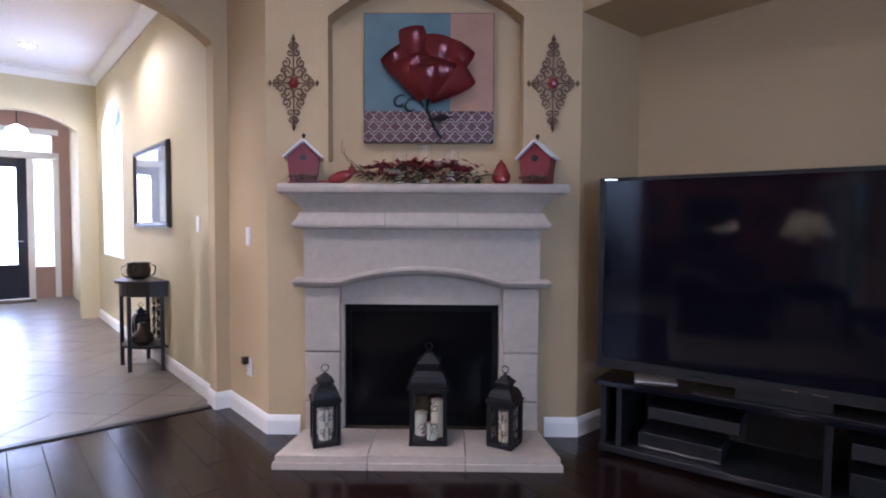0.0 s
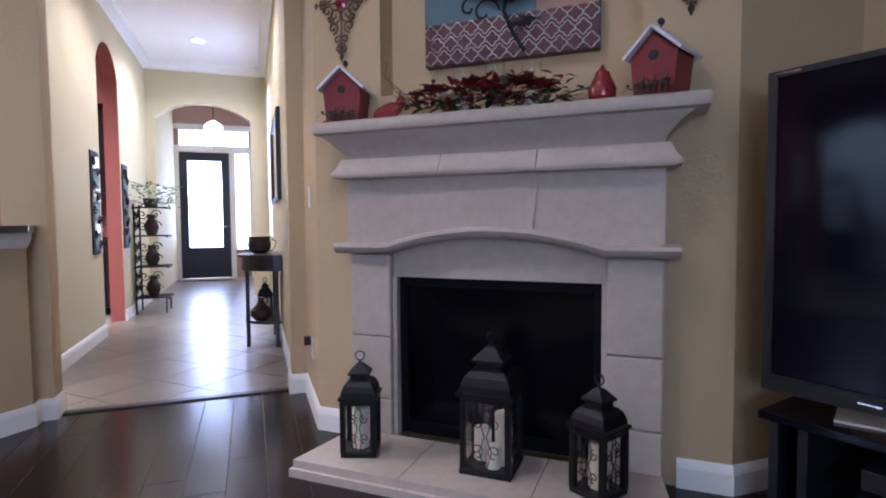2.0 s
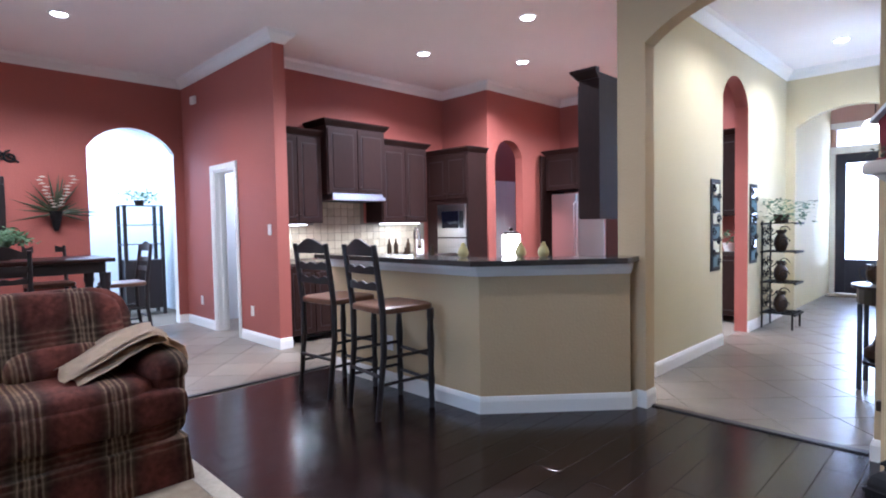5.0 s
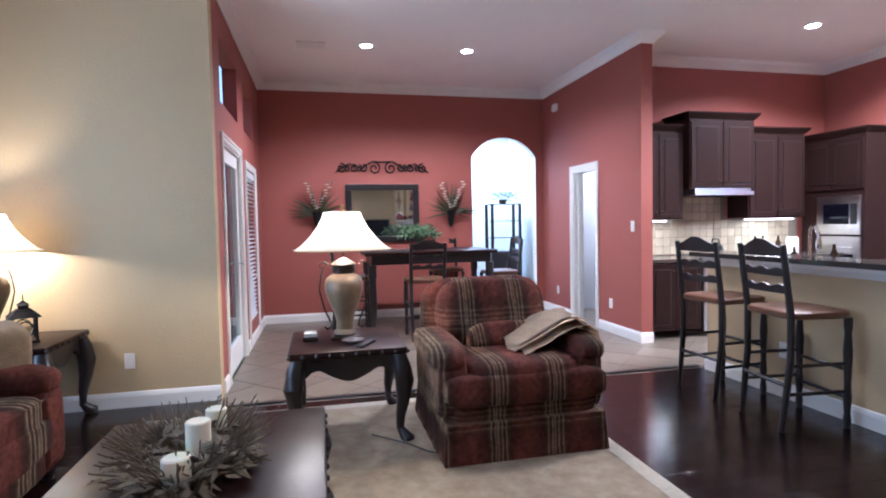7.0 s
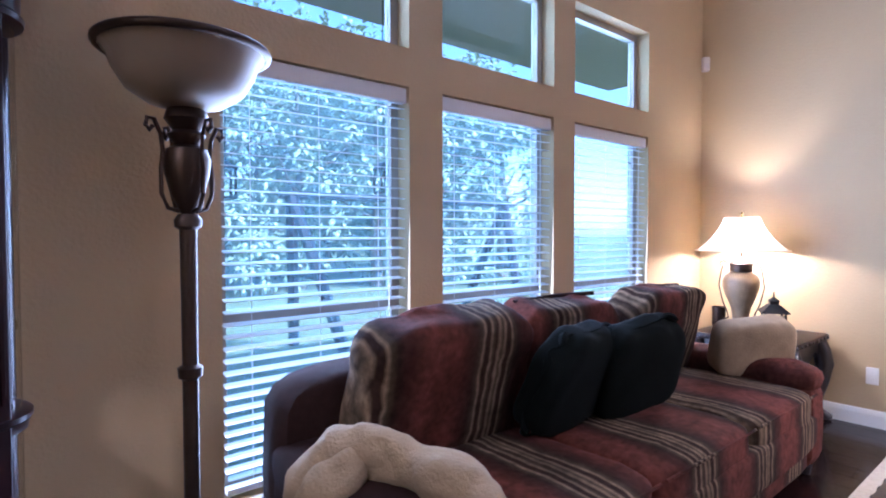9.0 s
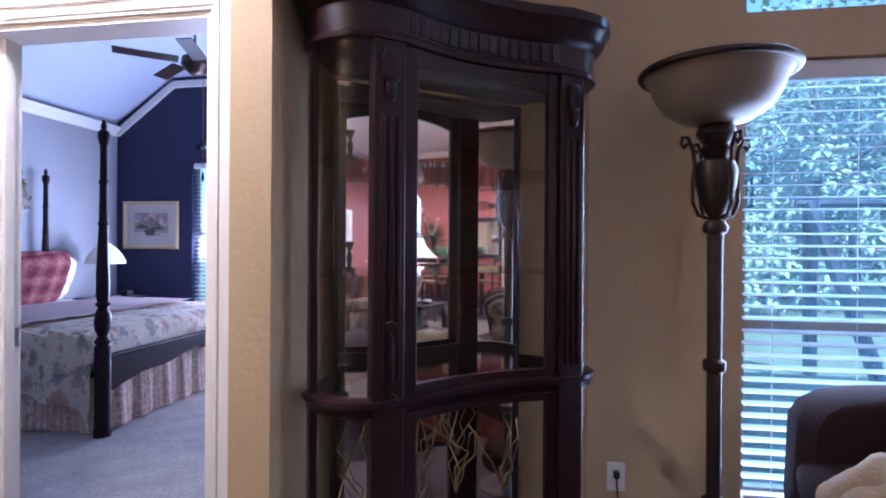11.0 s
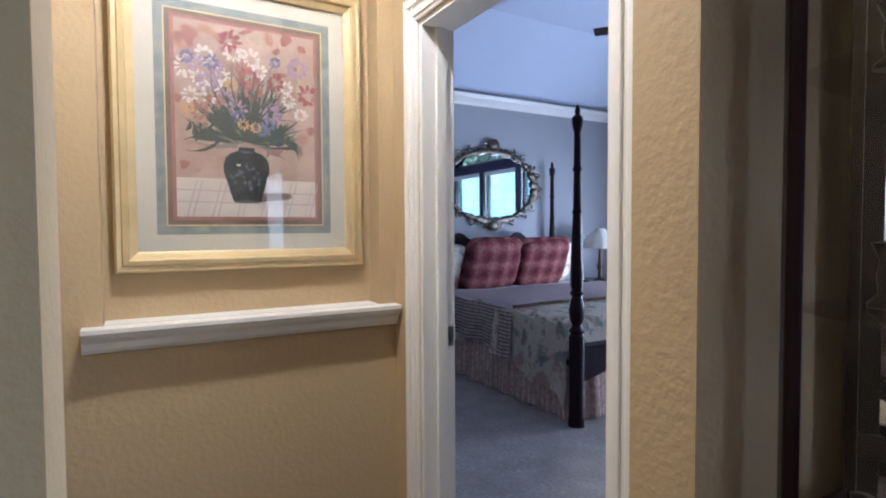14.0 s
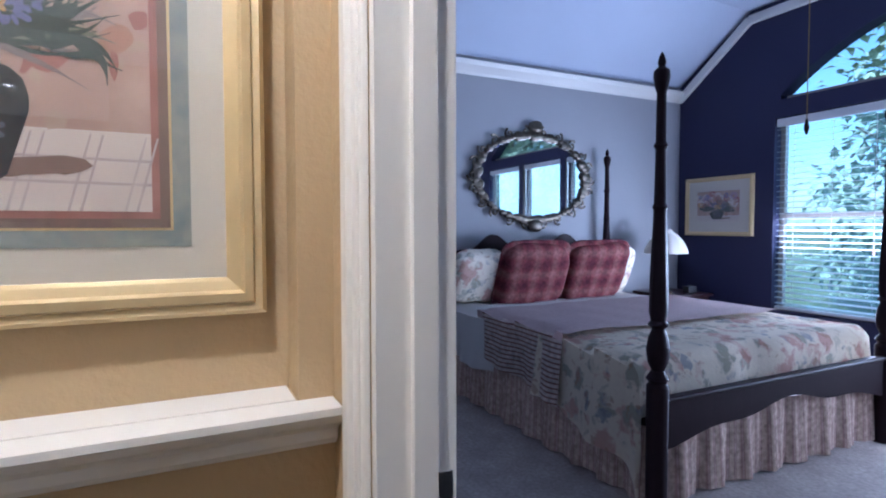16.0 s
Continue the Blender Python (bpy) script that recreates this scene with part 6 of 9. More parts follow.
# ---- curio cabinet ----
def curio():
    d = Vector((-0.797, -0.604)).normalized()
    nrm = Vector((d.y, -d.x))
    mid = Vector((2.625, -2.35))
    M = Matrix(((d.x, nrm.x, 0, mid.x), (d.y, nrm.y, 0, mid.y), (0, 0, 1, 0), (0, 0, 0, 1)))
    # local x: from the wall-side end to the window-side end, local y: into the corner
    if (M @ Vector((0, 1, 0)) - M @ Vector((0, 0, 0))).dot(Vector((1, -1, 0))) < 0:
        M = M @ Matrix.Diagonal((1, -1, 1, 1))
    t = thing("curio_cabinet", Matrix.Translation((mid.x, mid.y, 0)), "dark cherry curio cabinet with curved glass sides and mirrored back", "curio cabinet")
    G = Matrix.Translation((-mid.x, -mid.y, 0)) @ M

    def outline(grow=0.0, n=10):
        p = []
        # convex left side, stile, concave door, stile, convex right side, back
        for i in range(n + 1):
            a = math.pi / 2 * (1 - i / n)
            p.append((-0.385 - (0.15 + grow) * math.sin(a), 0.20 - (0.20 + grow) * math.cos(a)))
        for i in range(n + 1):
            x = -0.29 + 0.58 * i / n
            p.append((x, 0.0 - grow + 0.05 * (1 - (x / 0.29) ** 2)))
        for i in range(n + 1):
            a = math.pi / 2 * i / n
            p.append((0.385 + (0.15 + grow) * math.sin(a), 0.20 - (0.20 + grow) * math.cos(a)))
        p += [(0.40 + grow * 0.3, 0.385), (-0.40 - grow * 0.3, 0.385)]
        return p

    def ring(name, z0, z1, grow, material=CHERRY, parent=t, label=""):
        bm = bmesh.new()
        prism(bm, outline(grow), z0, z1, G)
        return part(name, bm, material, parent, label)

    def mould(name, rows):
        bm = bmesh.new()
        rr = [[bm.verts.new(G @ Vector((x, y, z))) for x, y in outline(g)] for g, z in rows]
        for a, b in zip(rr, rr[1:]):
            for i in range(len(a)):
                j = (i + 1) % len(a)
                bm.faces.new((a[i], a[j], b[j], b[i]))
        bm.faces.new(rr[0])
        bm.faces.new(rr[-1])
        return part(name, bm, CHERRY, t, smooth=True)

    mould("plinth", [(0.03, 0.0), (0.03, 0.07), (0.015, 0.09), (0.0, 0.11)])
    bm = bmesh.new()
    rr = [[bm.verts.new(G @ Vector((x, y, z))) for x, y in outline(g)] for g, z in ((-0.03, 0.83), (0.004, 0.83), (0.006, 0.85), (0.016, 0.862), (0.016, 0.876), (0.0, 0.885), (-0.03, 0.885))]
    for a, b in zip(rr, rr[1:] + rr[:1]):
        for i in range(len(a)):
            j = (i + 1) % len(a)
            bm.faces.new((a[i], a[j], b[j], b[i]))
    part("waist_rail", bm, CHERRY, t, smooth=True)
    mould("cornice", [(0.0, 1.935), (0.014, 1.94), (0.016, 1.955), (0.006, 1.965), (0.008, 2.04), (0.03, 2.055), (0.045, 2.075), (0.052, 2.10), (0.066, 2.115), (0.068, 2.145), (0.05, 2.155)])
    for i in range(15):
        x = -0.27 + 0.54 * i / 14
        y = 0.05 * (1 - (x / 0.29) ** 2) - 0.008
        part("frieze_reed", bx(x - 0.013, y - 0.005, 1.972, x + 0.013, y + 0.01, 2.034, 0.004, G), CHERRY, t)
    part("crest", bx(-0.09, -0.02, 2.155, 0.09, 0.02, 2.22, 0.02, G), CHERRY, t)
    # stiles
    for x in (-0.525, -0.345, 0.345, 0.525):
        outer = abs(x) > 0.4
        y = 0.17 if outer else 0.012
        w = 0.012 if outer else 0.052
        part("stile", bx(x - w, y - 0.022, 0.10, x + w, y + 0.025, 1.94, 0.006, G), CHERRY, t)
        if not outer:
            for q in (-0.026, 0, 0.026):
                part("reed", tube(bmesh.new(), [G @ Vector((x + q, y - 0.022, z)) for z in (0.92, 0.94, 1.70, 1.72)], 0.009, 6, [0.003, 0.009, 0.009, 0.003]), CHERRY, t, smooth=True)
            part("carved_block", puff(bmesh.new(), 0.03, 0.014, 0.05, G @ Matrix.Translation((x, y - 0.026, 1.86)), 0.6, 10, 8), CHERRY, t, smooth=True)
            part("carved_leaf", puff(bmesh.new(), 0.018, 0.012, 0.035, G @ Matrix.Translation((x, y - 0.028, 1.79)), 0.8, 10, 8), CHERRY, t, smooth=True)
    # concave doors: stiles, an arched top rail and slim lower rails
    door = part("door", bx(-0.29, 0.004, 0.885, -0.248, 0.026, 1.935, 0.004, G), CHERRY, t, "glazed door")
    part("door_stile", bx(0.248, 0.004, 0.885, 0.29, 0.026, 1.935, 0.004, G), CHERRY, door)
    low = part("door", bx(-0.29, 0.004, 0.11, -0.248, 0.026, 0.825, 0.004, G), CHERRY, t, "lower glazed door")
    part("door_stile", bx(0.248, 0.004, 0.11, 0.29, 0.026, 0.825, 0.004, G), CHERRY, low)
    for z0, z1, rise, owner in ((1.90, 1.935, -0.03, door), (0.885, 0.91, 0.0, door), (0.80, 0.825, 0.0, low), (0.11, 0.16, 0.0, low)):
        bm = bmesh.new()
        n = 14
        rows = []
        for i in range(n + 1):
            x = -0.248 + 0.496 * i / n
            y = 0.05 * (1 - (x / 0.29) ** 2) - 0.002
            dz = rise * (x / 0.248) ** 2
            rows.append([bm.verts.new(G @ Vector(p)) for p in ((x, y, z0 + dz), (x, y, z1), (x, y + 0.02, z1), (x, y + 0.02, z0 + dz))])
        for a, b in zip(rows, rows[1:]):
            for k in range(4):
                bm.faces.new((a[k], a[(k + 1) % 4], b[(k + 1) % 4], b[k]))
        part("door_rail", bm, CHERRY, owner, smooth=True)

    def curved(name, z0, z1, pts, parent):
        bm = bmesh.new()
        lo = [bm.verts.new(G @ Vector((x, y, z0))) for x, y in pts]
        hi = [bm.verts.new(G @ Vector((x, y, z1))) for x, y in pts]
        for i in range(len(pts) - 1):
            bm.faces.new((lo[i], lo[i + 1], hi[i + 1], hi[i]))
        o = part(name, bm, CLEAR, parent, "clear curved glass", True)
        o.visible_shadow = False
        return o

    o = outline(-0.008)
    for z0, z1 in ((0.11, 0.825), (0.885, 1.935)):
        curved("side_glass", z0, z1, o[:11], t)
        curved("door_glass", z0, z1, o[11:22], t)
        curved("side_glass", z0, z1, o[22:33], t)
    part("mirror_back", bx(-0.385, 0.372, 0.11, 0.385, 0.378, 1.9, 0, G), MIRROR, t, "mirrored back panel")
    part("back_panel", bx(-0.40, 0.379, 0.05, 0.40, 0.386, 1.92, 0, G), CHERRY, t)
    for z in (1.24, 1.60):
        bm = bmesh.new()
        prism(bm, outline(-0.02), z, z + 0.006, G)
        part("glass_shelf", bm, CLEAR, t, "clear glass shelf").visible_shadow = False
    for z in (0.42,):
        bm = bmesh.new()
        prism(bm, outline(-0.02), z, z + 0.006, G)
        part("glass_shelf", bm, CLEAR, t, "clear glass shelf").visible_shadow = False
    bm = bmesh.new()
    prism(bm, outline(-0.032), 0.842, 0.85, G)
    part("fixed_shelf", bm, CLEAR, t, "clear glass shelf").visible_shadow = False
    bm = bmesh.new()
    h = G @ Vector((-0.345, -0.035, 0))
    for k in range(5):
        puff(bm, 0.006, 0.006, 0.017, Matrix.Translation(h + Vector((0, 0, 1.06 - 0.03 * k))), 0.8, 8, 6)
    scroll(bm, h + Vector((0, 0, 1.10)), 0.022, 1, -math.pi / 2, 1, 0.004)
    scroll(bm, h + Vector((0, 0, 0.88)), 0.022, 1, math.pi / 2, 1, 0.004)
    part("handle", bm, IRON, t, "ornate dark iron handle")
    part("latch", tube(bmesh.new(), [G @ Vector((0.545, 0.17 + 0.016 * math.cos(a), 1.10 + 0.016 * math.sin(a))) for a in [2 * math.pi * i / 10 for i in range(11)]], 0.004, 6), BRASS, t)
    rng = random.Random(8)
    for k, (x, y, z) in enumerate(((-0.18, 0.2, 0.426), (0.02, 0.24, 0.426), (0.2, 0.2, 0.426), (-0.36, 0.2, 0.426))):
        b = thing("branch_ornament", Matrix.Translation(M @ Vector((x, y, z))), "small ornament of pale twisted branches on the cabinet shelf", "ornament", "branch ornaments")
        bm = bmesh.new()
        for _ in range(5):
            p = Vector((0, 0, 0.01))
            pts = [p.copy()]
            for _ in range(4):
                p = p + Vector((rng.uniform(-.045, .045), rng.uniform(-.045, .045), rng.uniform(0.02, 0.10)))
                pts.append(p.copy())
            tube(bm, pts, 0.003, 5)
        part("branches", bm, BRASS, b)
    for x, z in ((-0.40, 1.247), (-0.40, 1.607), (-0.42, 0.851)):
        b = thing("brass_candlestick", Matrix.Translation(M @ Vector((x, 0.2, z))), "small brass and glass figurine on the cabinet shelf", "ornament")
        part("stem", lat([(0.03, 0), (0.03, 0.01), (0.01, 0.03), (0.015, 0.07), (0.008, 0.1), (0.025, 0.14), (0.0, 0.145)], 12, Matrix.Diagonal((0.7, 0.7, 0.7, 1))), BRONZE, b, smooth=True)


curio()


def round_decor():
    t = thing("round_wall_decor", face(XE - 0.001, -0.68, 1.78, -90), "round woven dark metal wall decoration with a ribbed rim", "wall decor")
    R = 0.335
    for r, w in ((R, 0.011), (R - 0.022, 0.008), (R - 0.04, 0.006)):
        part("rim", tube(bmesh.new(), [(r * math.cos(a), -0.02, r * math.sin(a)) for a in [2 * math.pi * i / 64 for i in range(65)]], w, 8), IRON, t, smooth=True)
    for k in range(20):
        bm = bmesh.new()
        a0 = k * 2 * math.pi / 20
        pts = []
        for i in range(13):
            u = i / 12
            a = a0 + 1.5 * u
            q = (R - 0.035) * (1 - u * 0.78)
            pts.append((q * math.cos(a), -0.02 - 0.012 * math.sin(u * math.pi * 4 + k * math.pi), q * math.sin(a)))
        n = len(pts)
        va = [[bm.verts.new(Vector(p) + Vector(p).normalized().cross(Vector((0, 1, 0))) * s * 0.013) for s in (-1, 1)] for p in pts]
        for i in range(n - 1):
            bm.faces.new((va[i][0], va[i + 1][0], va[i + 1][1], va[i][1]))
        bmesh.ops.solidify(bm, geom=bm.faces[:], thickness=0.003)
        part("woven_strap", bm, STRAP, t)
    for k in range(20):
        bm = bmesh.new()
        a0 = k * 2 * math.pi / 20
        pts = []
        for i in range(13):
            u = i / 12
            a = a0 - 1.5 * u
            q = (R - 0.035) * (1 - u * 0.78)
            pts.append((q * math.cos(a), -0.02 + 0.012 * math.sin(u * math.pi * 4 + k * math.pi), q * math.sin(a)))
        va = [[bm.verts.new(Vector(p) + Vector(p).normalized().cross(Vector((0, 1, 0))) * s * 0.013) for s in (-1, 1)] for p in pts]
        for i in range(12):
            bm.faces.new((va[i][0], va[i + 1][0], va[i + 1][1], va[i][1]))
        bmesh.ops.solidify(bm, geom=bm.faces[:], thickness=0.003)
        part("woven_strap", bm, STRAP, t)


STRAP = mat("dark pewter strap", (0.16, 0.15, 0.14), 0.45, 0.6, stain=0.3, stain_scale=15)
round_decor()


# ---- alcove: niche, sill, picture, bedroom door casing ----
bm = bmesh.new()
prof = ((0, 0), (0.02, 0.0), (0.03, 0.012), (0.035, 0.03), (0.055, 0.045), (0.065, 0.06), (0.065, 0.072), (0, 0.072))
sweep(bm, [(4.47, -1.15, 1.03), (4.47, -2.097, 1.03)], [(o, u) for o, u in prof])
box(bm, 4.471, -2.035, 1.09, 4.560, -1.203, 1.104)
part("trim", bm, WHITE, None, "white moulded niche sill", kind="structure")


def framed(name, m, w, h, frame_w, frame_mat, label, inner, glassy=True):
    t = thing(name, m, label, "picture")
    corner = ((-w, 0), (w, 0), (w, h), (-w, h))
    inward = ((1, 1), (-1, 1), (-1, -1), (1, -1))
    steps = ((0, -0.002), (0, -0.026), (0.12, -0.033), (0.30, -0.030), (0.36, -0.037), (0.58, -0.038), (0.66, -0.028), (0.90, -0.023), (1.0, -0.020), (1.0, -0.002))
    for k in range(4):
        bm = bmesh.new()
        ends = [[bm.verts.new((corner[j][0] + inward[j][0] * o * frame_w, y, corner[j][1] + inward[j][1] * o * frame_w)) for o, y in steps] for j in (k, (k + 1) % 4)]
        for i in range(len(steps)):
            j = (i + 1) % len(steps)
            bm.faces.new((ends[0][i], ends[0][j], ends[1][j], ends[1][i]))
        bm.faces.new(ends[0])
        bm.faces.new(ends[1])
        part("frame_bar", bm, frame_mat, t, smooth=False)
    inner(t, w - frame_w, frame_w, h - frame_w)
    if glassy:
        part("glazing", bx(-w + frame_w, -0.020, frame_w, w - frame_w, -0.0185, h - frame_w), CLEAR, t).visible_shadow = False
    return t


def ellipse(bm, cx, cz, rx, rz, y, mi=0, rot=0.0, n=10):
    vs = []
    for i in range(n):
        a = 2 * math.pi * i / n
        u, v = rx * math.cos(a), rz * math.sin(a)
        vs.append(bm.verts.new((cx + u * math.cos(rot) - v * math.sin(rot), y, cz + u * math.sin(rot) + v * math.cos(rot))))
    bm.faces.new(vs).material_index = mi


P_ROSE = mat("print rose ground", (0.50, 0.37, 0.30), 0.7, stain=0.8, stain_scale=9, grain=0.2, second=(0.30, 0.19, 0.15))
P_DUSK = mat("print dusty rose", (0.36, 0.17, 0.14), 0.7, stain=0.4, stain_scale=30)
P_CLOTH = mat("print pale cloth", (0.58, 0.51, 0.45), 0.7, stain=0.4, stain_scale=12, second=(0.40, 0.34, 0.32))
P_VASE = mat("print dark vase", (0.022, 0.025, 0.028), 0.5, stain=0.5, stain_scale=30, second=(0.10, 0.11, 0.09))
P_LEAF = mat("print grey-green leaves", (0.07, 0.085, 0.07), 0.7, grain=0.3)
P_WHITE = mat("print ivory flowers", (0.62, 0.55, 0.50), 0.7, grain=0.3, grain_scale=90)
P_MAUVE = mat("print mauve flowers", (0.36, 0.25, 0.32), 0.7, grain=0.3, grain_scale=90)
P_PINK = mat("print dusty red flowers", (0.30, 0.09, 0.09), 0.7, grain=0.3, grain_scale=90)
P_ORANGE = mat("print ochre flowers", (0.50, 0.30, 0.13), 0.7, grain=0.3, grain_scale=90)
P_MARBLE = mat("print blue marbled mat", (0.16, 0.20, 0.21), 0.6, stain=0.7, stain_scale=30, second=(0.36, 0.35, 0.28))
P_RUST = mat("print rust wash", (0.38, 0.20, 0.14), 0.7, stain=0.6, stain_scale=20, second=(0.36, 0.25, 0.18))
P_LINE = mat("print soft cloth lines", (0.36, 0.30, 0.29), 0.7, stain=0.6, stain_scale=30, second=(0.52, 0.46, 0.42))
P_TAN = mat("print tan wash", (0.44, 0.35, 0.26), 0.7, stain=0.6, stain_scale=20, second=(0.30, 0.20, 0.16))
P_GREY = mat("print grey-brown wash", (0.20, 0.16, 0.15), 0.7, stain=0.6, stain_scale=20, second=(0.30, 0.25, 0.22))
P_GREY2 = mat("print blue-grey vase marks", (0.13, 0.14, 0.17), 0.7, stain=0.4, stain_scale=30)
P_SAGE = mat("print sage leaves", (0.20, 0.20, 0.15), 0.7, stain=0.4, stain_scale=30)
P_PLUM = mat("print plum flowers", (0.12, 0.05, 0.10), 0.7, stain=0.4, stain_scale=30, second=(0.28, 0.14, 0.20))
P_BLUE = mat("print slate-blue flowers", (0.17, 0.17, 0.30), 0.7, stain=0.4, stain_scale=30)
P_SHADOW = mat("print brown shade", (0.21, 0.145, 0.115), 0.7, stain=0.4, stain_scale=14)


def bouquet(t, w, z0, z1, seed=4, marble=True, simple=False):
    W, H = w, z1 - z0
    part("mat_board", bx(-w, -0.012, z0, w, -0.006, z1), MATBOARD, t)
    b = 0.052 if marble else 0.3 * w
    if marble:
        part("marbled_mat", bx(-w + b, -0.0135, z0 + b, w - b, -0.0125, z1 - b), P_MARBLE, t)
        part("gilt_line", bx(-w + b + 0.026, -0.0138, z0 + b + 0.026, w - b - 0.026, -0.0136, z1 - b - 0.026), GOLDFRAME, t)
        part("brown_mat", bx(-w + b + 0.030, -0.0145, z0 + b + 0.030, w - b - 0.030, -0.0139, z1 - b - 0.030), P_SHADOW, t)
        part("red_line", bx(-w + b + 0.044, -0.0152, z0 + b + 0.044, w - b - 0.044, -0.0147, z1 - b - 0.044), P_DUSK, t)
        b += 0.055
    x0, x1, a0, a1 = -w + b, w - b, z0 + b, z1 - b
    pw, ph = x1 - x0, a1 - a0
    part("print_ground", bx(x0, -0.0160, a0, x1, -0.0155, a1), P_ROSE, t)
    part("print_cloth", bx(x0, -0.0165, a0, x1, -0.0162, a0 + ph * 0.2), P_CLOTH, t)
    rng = random.Random(seed)
    cx = x0 + pw * 0.48

    def blob(bm, fx, fz, rx, rz, y, rot=0.0, n=9):
        """One brush mark with an uneven edge, kept inside the print."""
        vs = []
        for i in range(n):
            a = 2 * math.pi * i / n
            k = rng.uniform(0.65, 1.15)
            u, v = rx * k * math.cos(a), rz * k * math.sin(a)
            px = fx + u * math.cos(rot) - v * math.sin(rot)
            pz = fz + u * math.sin(rot) + v * math.cos(rot)
            vs.append(bm.verts.new((min(max(px, x0 + 0.001), x1 - 0.001), y, min(max(pz, a0 + 0.001), a1 - 0.001))))
        bm.faces.new(vs)

    for j, mt in enumerate((P_TAN, P_RUST, P_DUSK, P_ROSE)):
        bm = bmesh.new()
        for k in range(26):
            blob(bm, rng.uniform(x0, x1), rng.uniform(a0 + ph * 0.215, a1), pw * rng.uniform(0.02, 0.07), ph * rng.uniform(0.012, 0.035), -0.0166 - 0.0001 * j - k * 1e-6, rng.uniform(0, 3))
        part("print_wash", bm, mt, t)
    bm = bmesh.new()
    for k in range(6):
        xx = x0 + pw * (0.06 + 0.17 * k)
        for o_ in (0, 0.016):
            v = [bm.verts.new(p) for p in ((xx + o_, -0.0168, a0), (xx + o_ + 0.004, -0.0168, a0), (xx + o_ + 0.034, -0.0168, a0 + ph * 0.19), (xx + o_ + 0.031, -0.0168, a0 + ph * 0.19))]
            bm.faces.new(v)
    for q in (0.075, 0.135):
        v = [bm.verts.new(p) for p in ((x0, -0.01683, a0 + ph * q), (x1, -0.01683, a0 + ph * (q - 0.01)), (x1, -0.01683, a0 + ph * (q - 0.003)), (x0, -0.01683, a0 + ph * (q + 0.006)))]
        bm.faces.new(v)
    part("print_lines", bm, P_LINE, t)
    bm = bmesh.new()
    for k in range(3):
        blob(bm, cx + pw * (0.10 + 0.07 * k), a0 + ph * (0.10 + 0.006 * k), pw * 0.09, ph * 0.022, -0.01725 - k * 2e-6)
    part("print_shadow", bm, P_SHADOW, t)
    # vase
    bm = bmesh.new()
    prof = ((0.085, 0.075), (0.10, 0.085), (0.115, 0.12), (0.14, 0.18), (0.163, 0.235), (0.165, 0.27), (0.15, 0.31), (0.115, 0.335), (0.06, 0.35), (0.055, 0.37))
    pts = [(cx - r * pw, a0 + z * ph) for r, z in prof] + [(cx + r * pw, a0 + z * ph) for r, z in reversed(prof)]
    bm.faces.new([bm.verts.new((x, -0.0174, z)) for x, z in pts])
    part("print_vase", bm, P_VASE, t)
    bm = bmesh.new()
    for k in range(26):
        a, q = rng.uniform(0, 6.3), rng.uniform(0.2, 0.85)
        blob(bm, cx + math.cos(a) * q * 0.14 * pw, a0 + ph * (0.22 + math.sin(a) * q * 0.10), pw * 0.012, ph * 0.009, -0.01745 - k * 1e-6)
    blob(bm, cx, a0 + ph * 0.345, pw * 0.055, ph * 0.008, -0.01748)
    blob(bm, cx, a0 + ph * 0.08, pw * 0.10, ph * 0.008, -0.01749)
    part("print_vase_marks", bm, P_GREY2, t)
    bm = bmesh.new()
    blob(bm, cx - pw * 0.06, a0 + ph * 0.275, pw * 0.022, ph * 0.007, -0.01755)
    part("print_highlight", bm, P_WHITE, t)
    def stroke(bm, ax, az, bx_, bz, wide, y):
        """A tapering brush stroke between two places given as shares of the print."""
        a, e = Vector((x0 + ax * pw, a0 + az * ph)), Vector((x0 + bx_ * pw, a0 + bz * ph))
        d = (e - a).normalized()
        o = Vector((-d.y, d.x))
        bend = o * (e - a).length * rng.uniform(-0.18, 0.18)
        L, R = [], []
        for i in range(7):
            u = i / 6
            c = a + (e - a) * u + bend * 4 * u * (1 - u)
            h = wide * pw * (0.25 + math.sin(math.pi * min(1, u * 1.1 + 0.05)) * 0.75) * (1 - 0.6 * u)
            for lst, sg in ((L, 1), (R, -1)):
                q = c + o * h * sg
                lst.append((min(max(q.x, x0 + 0.001), x1 - 0.001), y, min(max(q.y, a0 + 0.001), a1 - 0.001)))
        bm.faces.new([bm.verts.new(p) for p in L + R[::-1]])

    # leaves and stems fan out of the vase, then dark masses at both sides
    for j, (mt, n, lo, hi, wd) in enumerate(((P_GREY, 60, -0.2, 3.3, 0.026), (P_SAGE, 60, 0.1, 3.1, 0.018), (P_LEAF, 90, -0.15, 3.25, 0.018))):
        bm = bmesh.new()
        for k in range(n):
            a = rng.uniform(lo, hi)
            q0, q1 = rng.uniform(0.0, 0.22), rng.uniform(0.22, 0.46)
            stroke(bm, 0.47 + math.cos(a) * q0, 0.40 + math.sin(a) * q0 * 0.8, 0.47 + math.cos(a) * q1, 0.41 + math.sin(a + rng.uniform(-.2, .2)) * q1 * 0.95, wd * rng.uniform(0.5, 1.3), -0.0176 - 0.00008 * j - k * 6e-7)
        part("print_leaves", bm, mt, t)
    bm = bmesh.new()
    for k in range(34):
        u, v = ((0.12, 0.42), (0.24, 0.46), (0.70, 0.44), (0.80, 0.38), (0.62, 0.48), (0.34, 0.50))[k % 6]
        stroke(bm, u + rng.uniform(-.05, .05), v + rng.uniform(-.04, .05), u + rng.uniform(-.12, .12), v + rng.uniform(-.07, .09), 0.018, -0.01784 - k * 6e-7)
    part("print_leaves", bm, P_LEAF, t)
